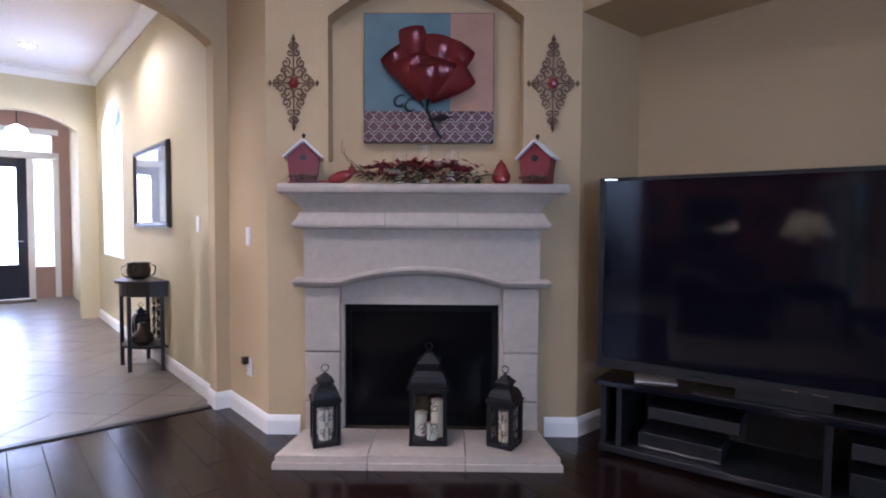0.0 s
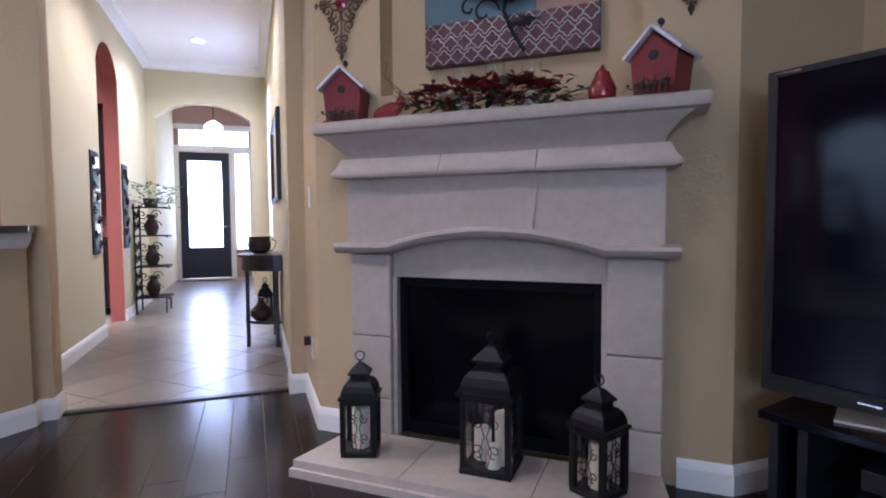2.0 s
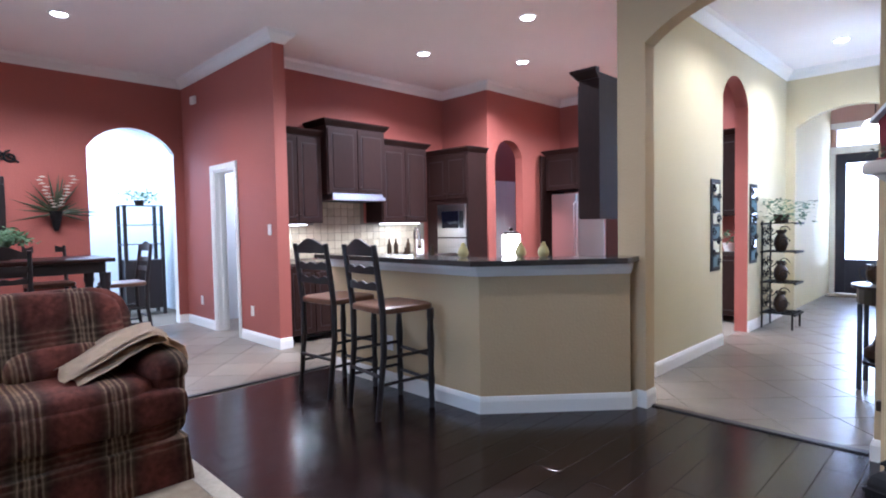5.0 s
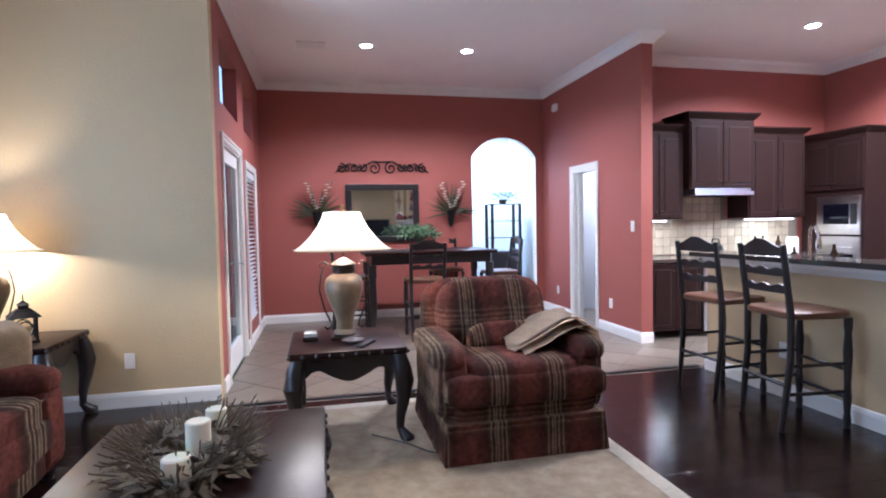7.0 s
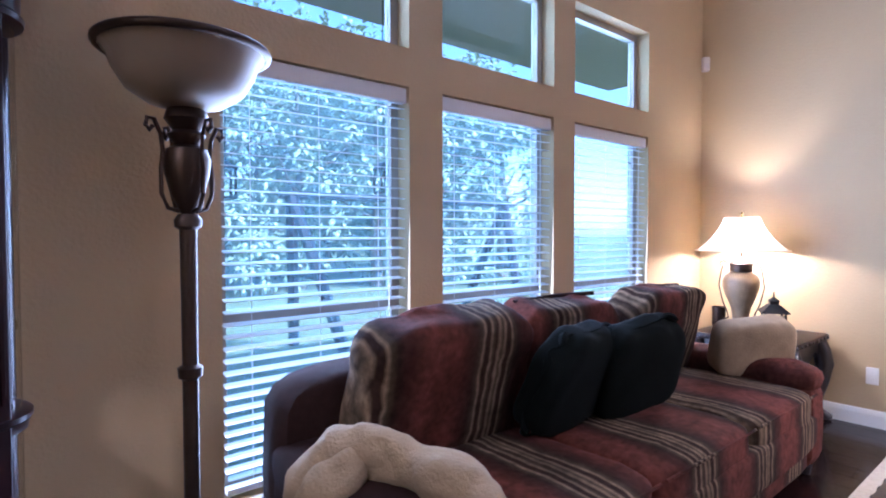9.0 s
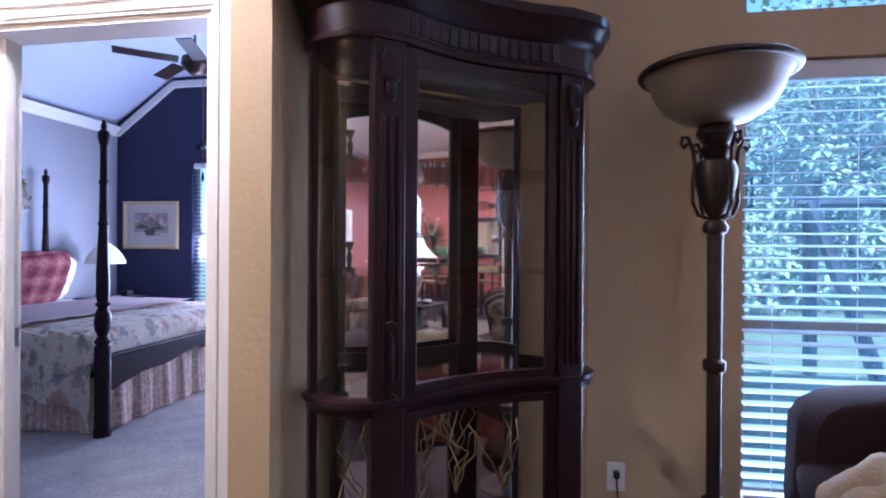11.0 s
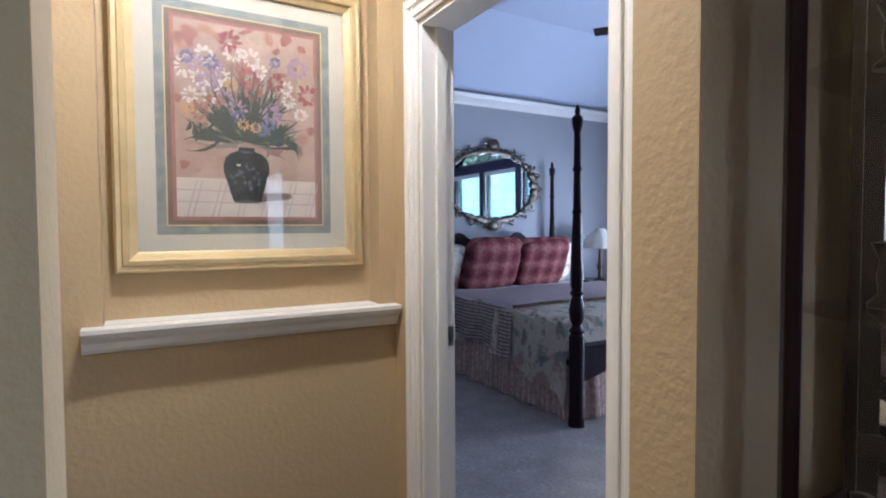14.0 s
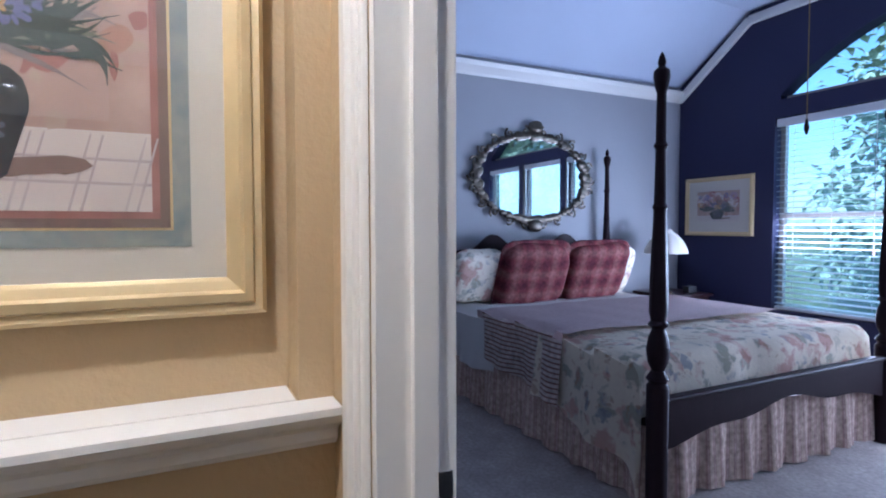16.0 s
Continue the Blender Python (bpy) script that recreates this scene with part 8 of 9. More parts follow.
def stool(m, h=0.74, top=1.19, group="bar stools", label="black ladder-back bar stool with brown wooden seat"):
    t = thing("bar_stool", m, label, "stool", group)      # faces +y; the back is at -y
    w, d = 0.2, 0.2
    bm = bmesh.new()
    puff(bm, 0.235, 0.225, 0.028, Matrix.Translation((0, 0.0, h)), 0.3)
    part("seat", bm, SEATWOOD, t, "brown wooden saddle seat", True)
    for sx in (-1, 1):
        part("front_leg", lat([(0.02, 0), (0.024, 0.06), (0.018, 0.1), (0.026, 0.2), (0.02, 0.28), (0.028, 0.5), (0.02, 0.62), (0.027, 0.66), (0.025, h - 0.02)], 12, Matrix.Translation((sx * w, d, 0))), BLACKWOOD, t, smooth=True)
        bm = bmesh.new()
        tube(bm, [(sx * w * 0.95, -d - 0.05, 0), (sx * w, -d, h * 0.6), (sx * w, -d, h), (sx * w * 1.0, -d - 0.06, top)], 0.02, 8, [0.019, 0.022, 0.023, 0.02])
        part("back_post", bm, BLACKWOOD, t, smooth=True)
        part("side_stretcher", tube(bmesh.new(), [(sx * w, -d - 0.02, 0.24), (sx * w, d, 0.24)], 0.012), BLACKWOOD, t)
        part("side_stretcher", tube(bmesh.new(), [(sx * w, -d - 0.01, 0.42), (sx * w, d, 0.42)], 0.012), BLACKWOOD, t)
    for y, z in ((d, 0.2), (d, 0.38), (-d - 0.03, 0.3)):
        part("stretcher", tube(bmesh.new(), [(-w, y, z), (w, y, z)], 0.013), BLACKWOOD, t)
    for k, (z, hh) in enumerate(((top - 0.075, 0.085), (top - 0.20, 0.05), (top - 0.31, 0.05))):
        bm = bmesh.new()
        n = 16
        rows = []
        for i in range(n + 1):
            x = -w + 2 * w * i / n
            q = x / w
            up = hh * (1 + 0.35 * math.cos(q * math.pi * (1 if k == 0 else 3)) * (1 if k == 0 else 0.5))
            y = -d - 0.012 - 0.05 * (z - h) / (top - h) - 0.02 * (1 - q * q)
            rows.append([bm.verts.new((x, y + dy, zz)) for dy, zz in ((0, z), (0.018, z), (0.018, z + up), (0, z + up))])
        for a, b in zip(rows, rows[1:]):
            for i in range(4):
                bm.faces.new((a[i], a[(i + 1) % 4], b[(i + 1) % 4], b[i]))
        bm.faces.new(rows[0])
        bm.faces.new(rows[-1])
        part("ladder_rail" if k else "crest_rail", bm, BLACKWOOD, t, smooth=True)
    return t


SEATWOOD = mat("brown stained seat wood", (0.14, 0.06, 0.03), 0.35, grain=0.5, grain_scale=10, stretch=(2, 10, 2))
s1 = stool(pose(-1.54, 2.80, 0, 0, 0, 4))
copy_thing(s1, pose(-0.85, 2.79, 0, 0, 0, -6))

# ---- kitchen ----
def panel_door(parent, x, y, z0, w, h, m, knob=1):
    """A raised-panel door; local x across, -y out."""
    d = part("door", bx(x, y - 0.02, z0, x + w, y - 0.001, z0 + h, 0.003, m), CABINET, parent)
    r = 0.055
    # flat dark sheet, its rim painted in as the shade of a groove
    bm = bmesh.new()
    box(bm, x + r, y - 0.021, z0 + r, x + w - r, y - 0.0205, z0 + h - r, 0, m)
    part("groove_shade", bm, BLACKWOOD, d)
    part("raised_panel", bx(x + r + 0.012, y - 0.027, z0 + r + 0.012, x + w - r - 0.012, y - 0.0215, z0 + h - r - 0.012, 0.004, m), CABINET, d)
    kx = x + (w - 0.03 if knob > 0 else 0.03)
    part("knob", puff(bmesh.new(), 0.012, 0.012, 0.012, m @ Matrix.Translation((kx, y - 0.033, z0 + (0.08 if z0 > 1 else h - 0.08))), 0.9, 8, 6), BRONZE, d)


def cabinet(name, m, w, depth, z0, z1, doors, label, crown_top=True, group=""):
    t = thing(name, m, label, "cabinet", group)
    I = Matrix.Identity(4)
    part("body", bx(0, 0, z0, w, depth, z1, 0.002), CABINET, t)
    if doors:
        dw = (w - 0.02) / doors
        for k in range(doors):
            panel_door(t, 0.01 + k * dw + 0.004, 0.0, z0 + 0.012, dw - 0.008, z1 - z0 - 0.024 - (0.02 if crown_top else 0), I, 1 if k % 2 == 0 else -1)
    if crown_top:
        bm = bmesh.new()
        sweep(bm, [(0, depth, z1), (0, 0, z1), (w, 0, z1), (w, depth, z1)], ((0, 0), (0.008, 0), (0.03, 0.03), (0.05, 0.055), (0.055, 0.075), (0, 0.075)))
        part("crown_moulding", bm, CABINET, t)
        part("top_board", bx(0, 0, z1, w, depth, z1 + 0.04), CABINET, t)
    return t


def kitchen():
    R = pose(-3.6, 3.30, 0, 0, 0, 90)                       # range wall: local x runs north, -y faces east
    W = Matrix.Translation
    cabinet("wall_cabinet", R @ W((0.0, 0, 0)), 0.68, 0.35, 1.37, 2.42, 2, "dark stained wall cabinet beside the range hood", group="wall cabinets")
    cabinet("wall_cabinet", R @ W((0.69, -0.10, 0)), 0.90, 0.45, 1.72, 2.56, 2, "tall dark stained cabinet above the range hood", group="wall cabinets")
    cabinet("wall_cabinet", R @ W((1.60, 0, 0)), 0.84, 0.35, 1.37, 2.42, 2, "dark stained wall cabinet beside the oven tower", group="wall cabinets")
    h = thing("range_hood", R @ W((0.73, -0.12, 1.65)), "slim stainless steel range hood below the cabinet", "range hood")
    bm = bmesh.new()
    prism(bm, [(0, -0.03), (0.82, -0.03), (0.82, 0.45), (0, 0.45)], 0.0, 0.045)
    prism(bm, [(0.02, 0.0), (0.80, 0.0), (0.80, 0.45), (0.02, 0.45)], 0.045, 0.10)
    part("hood_body", bm, STEEL, h)
    part("grease_filter", bx(0.1, 0.05, -0.006, 0.72, 0.4, -0.001), IRON, h)
    B = pose(-3.30, 3.30, 0, 0, 0, 90)
    for k, (x, w) in enumerate(((0.0, 0.7), (1.6, 0.9))):
        cabinet("base_cabinet", B @ W((x, 0, 0)), w, 0.65, 0.09, 0.875, 2, "dark stained base cabinet under the granite counter", False, "base cabinets")
    rg = thing("range_cooker", B @ W((0.72, -0.02, 0)), "stainless steel range cooker below the hood", "cooker")
    part("oven_body", bx(0, 0, 0.05, 0.86, 0.66, 0.90, 0.005), STEEL, rg)
    part("oven_door_glass", bx(0.1, -0.012, 0.25, 0.76, -0.001, 0.6), SCREEN, rg)
    part("cooktop", bx(0.02, 0.03, 0.901, 0.84, 0.64, 0.915), BLACK, rg)
    c = thing("kitchen_counter", B, "black granite kitchen counter along the range wall", "counter")
    for a, b in ((0.0, 0.70), (1.60, 2.70)):
        part("granite_top", bx(a, -0.03, 0.876, b, 0.655, 0.915, 0.004), GRANITE, c)
    # tiled splashback, tile by tile
    bm = bx(0, 0, 0, 2.7, 0.004, 0.45)
    box(bm, 0.70, 0, 0.45, 1.56, 0.004, 0.76)
    sb = part("wall_splashback", bm, GROUT, None, "tiled splashback on the range wall", kind="structure")
    sb.matrix_world = pose(-3.953, 3.30, 0.916, 0, 0, 90)
    me = None
    for i in range(24):
        for j in range(7 if 7 <= i <= 13 else 4):
            o = part("tile", bx(0.003, -0.009, 0.003, 0.103, -0.001, 0.103, 0.003), BACKSPLASH, sb) if me is None else new("tile", me)
            me = o.data
            o.parent = sb
            o.location = (i * 0.106 + 0.01, 0, 0.008 + j * 0.106)
    # oven tower
    O = pose(-3.90, 6.03, 0)
    ot = cabinet("oven_tower", O, 0.86, 0.40, 0.02, 2.36, 0, "tall dark stained cabinet tower holding steel microwave and oven")
    panel_door(ot, 0.02, 0, 1.70, 0.41, 0.62, Matrix.Identity(4), 1)
    panel_door(ot, 0.435, 0, 1.70, 0.41, 0.62, Matrix.Identity(4), -1)
    mw = thing("microwave_oven", O @ W((0.24, -0.025, 1.14)), "built-in stainless steel microwave in the oven tower", "microwave")
    part("steel_trim", bx(0, 0, 0, 0.58, 0.024, 0.48, 0.004), STEEL, mw)
    part("door_glass", bx(0.10, -0.008, 0.13, 0.44, -0.001, 0.38), SCREEN, mw)
    part("control_strip", bx(0.46, -0.006, 0.13, 0.54, -0.001, 0.38), BLACK, mw)
    part("handle", bx(0.08, -0.03, 0.055, 0.5, -0.015, 0.075, 0.004), STEEL, mw)
    wo = thing("wall_oven", O @ W((0.24, -0.025, 0.45)), "built-in stainless steel wall oven in the tower", "oven")
    part("steel_trim", bx(0, 0, 0, 0.58, 0.024, 0.67, 0.004), STEEL, wo)
    part("door_glass", bx(0.08, -0.008, 0.08, 0.5, -0.001, 0.45), SCREEN, wo)
    part("handle", bx(0.06, -0.035, 0.52, 0.52, -0.02, 0.54, 0.004), STEEL, wo)
    # fridge
    f = thing("refrigerator", pose(-2.70, 7.60, 0), "stainless steel french-door refrigerator between dark cabinets", "refrigerator")
    part("body", bx(0, 0.06, 0.02, 0.92, 0.72, 1.76, 0.006), BLACK, f)
    for k in range(2):
        d = part("door", bx(0.002 + 0.46 * k, 0, 0.62, 0.456 + 0.46 * k, 0.055, 1.77, 0.012), STEEL, f)
        part("handle", tube(bmesh.new(), [(0.43 + 0.06 * k, 0.0, 0.8), (0.43 + 0.06 * k, -0.045, 0.84), (0.43 + 0.06 * k, -0.05, 1.2), (0.43 + 0.06 * k, -0.045, 1.6), (0.43 + 0.06 * k, 0, 1.64)], 0.012), STEEL, d)
    d = part("freezer_drawer", bx(0.002, 0, 0.06, 0.916, 0.055, 0.61, 0.012), STEEL, f)
    part("handle", tube(bmesh.new(), [(0.1, -0.045, 0.54), (0.82, -0.045, 0.54)], 0.012), STEEL, d)
    part("panel_side", bx(-2.93, 7.62, 0, -2.90, 8.3, 2.4), CABINET, None, kind="structure")
    cabinet("wall_cabinet", pose(-2.88, 7.72, 0), 1.10, 0.6, 1.84, 2.40, 2, "dark stained cabinet above the refrigerator", group="wall cabinets")
    framed("rooster_picture", face(-2.18, 8.34, 2.48, 0), 0.24, 0.52, 0.02, MATBOARD, "pale print of a rooster above the cabinet", rooster, False)
    N = pose(-1.05, 7.76, 0)
    cabinet("base_cabinet", N, 1.08, 0.58, 0.09, 0.875, 2, "dark stained base cabinet by the hall opening", False, "base cabinets")
    cabinet("wall_cabinet", N @ W((0, 0.22, 0)), 1.08, 0.36, 1.37, 2.42, 2, "dark stained wall cabinet by the hall opening", group="wall cabinets")
    nc = thing("kitchen_counter", N, "black granite counter by the hall opening", "counter")
    part("granite_top", bx(0, -0.03, 0.876, 1.08, 0.58, 0.915, 0.004), GRANITE, nc)
    pf = thing("potted_plant", N @ W((0.85, 0.2, 0.916)), "small green plant on the kitchen counter", "plant")
    part("pot", lat([(0.06, 0), (0.08, 0.10), (0, 0.09)], 14), PLASTIC, pf, smooth=True)
    rp = random.Random(17)
    bm = bmesh.new()
    for _ in range(24):
        spray(bm, (rp.uniform(-.06, .06), rp.uniform(-.06, .06), 0.14 + rp.uniform(-.03, .10)), 3, 0.07, 0.08, rp)
    part("leaves", bm, SAGE, pf)
    # end cabinet on the hall wall
    cabinet("wall_cabinet", pose(-0.10, 4.87, 0, 0, 0, -90), 0.75, 0.175, 1.34, 2.42, 2, "dark stained end wall cabinet by the hall pier", group="wall cabinets")
    # sink side of the bar
    s = thing("sink_counter", pose(0, 0, 0), "black granite sink counter behind the bar", "counter")
    part("granite_top", bx(-2.12, 3.34, 0.876, -0.4, 3.95, 0.915, 0.004), GRANITE, s)
    part("counter_base", bx(-2.10, 3.36, 0.0, -0.42, 3.93, 0.875), CABINET, s)
    fa = thing("faucet", pose(-1.62, 3.72, 0.916), "tall arched chrome kitchen faucet", "faucet")
    part("spout", tube(bmesh.new(), [(0, 0, 0), (0, 0, 0.26), (0.02, -0.02, 0.33), (0.07, -0.05, 0.37), (0.13, -0.08, 0.36), (0.17, -0.10, 0.31), (0.18, -0.105, 0.26)], 0.014, 10), CHROME, fa, smooth=True)
    part("spray_head", lat([(0.02, 0), (0.022, 0.03), (0.016, 0.08)], 12, Matrix.Translation((0.18, -0.105, 0.19))), CHROME, fa)
    part("lever", tube(bmesh.new(), [(0, 0, 0.06), (-0.05, 0.02, 0.10)], 0.008), CHROME, fa)
    # things on the bar
    def jar(name, x, y, z, prof, material, label, cat, lit=False):
        o = thing(name, pose(x, y, z), label, cat)
        part("body", lat(prof, 18), material, o, smooth=True)
        return o
    g = jar("candle_lamp", -0.40, 3.62, 0.916 + 0.157, [(0.065, 0), (0.07, 0.01), (0.07, 0.15), (0.062, 0.16), (0.0, 0.161)], glow("lit frosted lamp glass", (1, 0.86, 0.66), 5), "glowing frosted glass jar lamp on the bar", "lamp")
    part("lid", lat([(0.068, 0.162), (0.055, 0.18), (0.015, 0.19), (0.02, 0.205), (0, 0.215)], 14), BRONZE, g)
    pear = [(0.024, 0), (0.038, 0.014), (0.042, 0.036), (0.032, 0.064), (0.019, 0.084), (0.015, 0.098), (0.008, 0.108), (0, 0.11)]
    YEL = mat("yellow-green pear glaze", (0.52, 0.44, 0.18), 0.3, stain=0.3, stain_scale=20)
    jar("pear_ornament", -0.22, 3.50, 1.073, pear, YEL, "yellow ceramic pear ornament on the bar", "ornament")
    jar("pear_ornament", -0.06, 3.56, 1.073, pear, YEL, "yellow ceramic pear ornament on the bar", "ornament")
    jar("pear_ornament", -0.55, 3.24, 1.073, pear, YEL, "small yellow ceramic pear on the bar", "ornament")
    AMB = mat("dark amber bottle glass", (0.03, 0.018, 0.01), 0.15)
    bot = [(0.03, 0), (0.034, 0.01), (0.034, 0.13), (0.014, 0.18), (0.012, 0.22), (0.0, 0.222)]
    jar("bottle", -1.45, 3.78, 0.916, bot, AMB, "dark bottle beside the faucet", "bottle")
    jar("soap_bottle", -1.85, 3.80, 0.916, [(0.03, 0), (0.032, 0.12), (0.012, 0.15), (0.01, 0.19), (0, 0.19)], AMB, "dark soap bottle by the sink", "bottle")
    for y in (5.1, 5.22, 5.45):
        jar("bottle", -3.7, y, 0.916, bot, AMB, "dark bottle on the back counter", "bottle")
    jar("canister", -3.65, 5.62, 0.916, [(0.07, 0), (0.07, 0.18), (0.06, 0.2), (0, 0.2)], PLASTIC, "white canister on the back counter", "canister")
    k = thing("kettle", pose(-3.68, 4.5, 0.916), "dark kettle on the range", "kettle")
    part("body", lat([(0.08, 0), (0.1, 0.04), (0.08, 0.12), (0.03, 0.15), (0, 0.16)], 18), BLACK, k, smooth=True)
    part("handle", tube(bmesh.new(), [(-0.08, 0, 0.12), (-0.05, 0, 0.2), (0.05, 0, 0.2), (0.08, 0, 0.12)], 0.008), BLACK, k)
    # pantry door
    d = thing("door_2", face(-4.399, 8.42, 0, 90), "white six-panel pantry door, closed", "door", kind="structure")
    part("slab", bx(-0.42, -0.035, 0.01, 0.42, -0.002, 2.14, 0.003), WHITE, d)
    for cx in (-0.19, 0.19):
        for z0, z1 in ((0.2, 0.85), (1.0, 1.65), (1.78, 2.0)):
            part("panel", bx(cx - 0.13, -0.042, z0, cx + 0.13, -0.036, z1, 0.004), WHITE, d)
    part("knob", puff(bmesh.new(), 0.025, 0.025, 0.025, Matrix.Translation((0.36, -0.07, 0.98)), 0.9, 10, 8), BRONZE, d)


def rooster(t, w, a, b):
    part("print_ground", bx(-w, -0.012, a, w, -0.006, b), MATBOARD, t)
    bm = bmesh.new()
    c = (a + b) / 2
    ellipse(bm, 0.0, c, 0.09, 0.06, -0.014, 0, 0.4)
    ellipse(bm, 0.07, c + 0.09, 0.035, 0.06, -0.0142, 0, -0.3)
    ellipse(bm, -0.10, c + 0.06, 0.03, 0.09, -0.0144, 0, 0.6)
    ellipse(bm, 0.0, c - 0.11, 0.01, 0.07, -0.0142)
    ellipse(bm, 0.04, c - 0.11, 0.01, 0.07, -0.0146)
    part("print_rooster", bm, P_SHADOW, t)
    bm = bmesh.new()
    ellipse(bm, 0.09, c + 0.155, 0.025, 0.02, -0.015)
    part("print_comb", bm, P_PINK, t)


BACKSPLASH = mat("cream tumbled stone tile", (0.45, 0.38, 0.26), 0.5, stain=0.4, stain_scale=14, vary=0.18, bump=0.3)
kitchen()

# ---- dining ----
def dining():
    t = thing("dining_table", pose(-4.95, 1.08, 0), "tall dark wooden dining table with turned legs", "dining table")
    part("tabletop", bx(-0.45, -0.85, 0.985, 0.45, 0.85, 1.03, 0.01), WALNUT, t, smooth=True)
    part("apron", bx(-0.38, -0.77, 0.87, 0.38, 0.77, 0.984), BLACKWOOD, t)
    for sx in (-1, 1):
        for sy in (-1, 1):
            part("leg", lat([(0.035, 0), (0.045, 0.05), (0.03, 0.1), (0.05, 0.35), (0.04, 0.7), (0.055, 0.74), (0.05, 0.78), (0.055, 0.87)], 14, Matrix.Translation((sx * 0.37, sy * 0.76, 0))), BLACKWOOD, t, smooth=True)
    a = stool(pose(-4.28, 0.92, 0, 0, 0, 90), 0.70, 1.15, "dining chairs", "tall black ladder-back chair with brown seat at the dining table")
    copy_thing(a, pose(-5.60, 1.5, 0, 0, 0, -90))
    copy_thing(a, pose(-4.9, 0.08, 0, 0, 0, 0))
    copy_thing(a, pose(-4.95, 2.10, 0, 0, 0, 180))
    rng = random.Random(6)
    p = thing("potted_fern", pose(-4.95, 1.0, 1.031), "green fern in a low pot on the dining table", "plant")
    part("pot", lat([(0.08, 0), (0.1, 0.06), (0.11, 0.08), (0.09, 0.08), (0, 0.07)], 16), BRONZE, p, smooth=True)
    bm = bmesh.new()
    for k in range(60):
        d = rng.uniform(0, 6.3)
        L = rng.uniform(0.10, 0.25)
        up_ = rng.uniform(0.12, 0.26)
        for j in range(7):
            u = j / 6
            c = Vector((math.cos(d) * L * u, math.sin(d) * L * 1.3 * u, 0.08 + up_ * math.sin(u * 2.4)))
            for s in (-1, 1):
                leaf(bm, c, (math.cos(d + s), math.sin(d + s), rng.uniform(-0.7, 0.7)), (rng.uniform(-1, 1), rng.uniform(-1, 1), 0.6), 0.06, 0.028)
    part("fronds", bm, SAGE, p)
    # mirror
    m = thing("wall_mirror", face(DW + 0.001, 0.61, 1.12, 90), "rectangular wall mirror in a wide black frame", "mirror")
    for a_, b_, c_, d_ in ((-0.54, 0, 0.54, 0.09), (-0.54, 0.76, 0.54, 0.85), (-0.54, 0.09, -0.45, 0.76), (0.45, 0.09, 0.54, 0.76)):
        part("frame_bar", bx(a_, -0.035, b_, c_, -0.001, d_, 0.008), BLACKWOOD, m)
    part("mirror_glass", bx(-0.45, -0.012, 0.09, 0.45, -0.005, 0.76), MIRROR, m)
    # scroll work
    s = thing("scroll_wall_decor", face(DW + 0.001, 0.62, 2.20, 90), "dark iron scrollwork wall decoration above the mirror", "wall decor")
    bm = bmesh.new()
    for q in (-1, 1):
        for x, r, st in ((0.12, 0.095, 0.5), (0.28, 0.06, 2.2), (0.42, 0.06, 0.6), (0.60, 0.075, 2.6), (0.34, 0.05, 4), (0.52, 0.045, 5)):
            scroll(bm, (q * x, -0.02, 0), r, 1.35, math.pi / 2 if q > 0 else math.pi / 2, q, 0.011)
        tube(bm, [(0, -0.02, 0.09), (q * 0.15, -0.02, 0.10), (q * 0.32, -0.02, 0.0), (q * 0.48, -0.02, 0.07), (q * 0.68, -0.02, -0.06)], 0.011, 8)
    part("scrollwork", bm, IRON, s, smooth=True)
    # flower sconces
    for y in (-0.33, 1.62):
        f = thing("flower_sconce", face(DW + 0.001, y, 1.35, 90), "wall sconce of dark leaves and white orchids", "flower arrangement", "flower sconces")
        part("cone_vase", lat([(0.02, -0.02), (0.04, 0.05), (0.07, 0.2), (0.075, 0.22), (0, 0.2)], 14, Matrix.Translation((0, -0.08, 0))), IRON, f, smooth=True)
        bm = bmesh.new()
        for k in range(40):
            a = rng.uniform(-2.3, 2.3)
            L = rng.uniform(0.2, 0.5)
            leaf(bm, (0, -0.09, 0.2), (math.sin(a) * 0.9, rng.uniform(-.35, 0.05), math.cos(a) * 0.9 + 0.35), (0, -1, 0), L, 0.024, 0, 0.15)
        part("leaves", bm, LEAF, f)
        for k in range(20):
            a = (-0.28, 0.32)[k % 2] + rng.uniform(-0.06, 0.06)
            L = 0.08 + 0.5 * k / 19
            bm = bmesh.new()
            rose(bm, (math.sin(a) * L, -0.16, 0.20 + L * 0.75), 0.042, rng, 0, 7)
            part("blossom", bm, IVORYPETAL, f)
    # french door
    d = thing("door_3", face(-3.36, DS, 0, 180), "white framed glazed french door, closed", "door", kind="structure")
    part("door_stile", bx(-0.46, 0.02, 0.01, -0.36, 0.06, 2.08), WHITE, d)
    part("door_stile", bx(0.36, 0.02, 0.01, 0.46, 0.06, 2.08), WHITE, d)
    part("top_rail", bx(-0.36, 0.02, 1.96, 0.36, 0.06, 2.08), WHITE, d)
    part("bottom_rail", bx(-0.36, 0.02, 0.01, 0.36, 0.06, 0.26), WHITE, d)
    part("pane", bx(-0.36, 0.035, 0.26, 0.36, 0.04, 1.96), PANE, d).visible_shadow = False
    part("lever_handle", tube(bmesh.new(), [(0.41, 0.02, 1.0), (0.41, -0.03, 1.0), (0.32, -0.03, 1.0)], 0.009), STEEL, d)
    casing("door_3_frame", face(-3.36, DS, 0, 180), 1.03, 2.11, 0.12)
    window_unit(11, 0, 0, 0.25, 2.04, 0.85, None, pose(-4.73, DS - 0.13, 0))
    casing("window_11_trim", face(-4.73, DS, 0, 180), 0.85, 2.04, 0.05, False)
    blind(pose(-4.73, DS - 0.03, 0), 0.82, 2.03, 0.27, "white slatted blind over the dining window", 0.05)
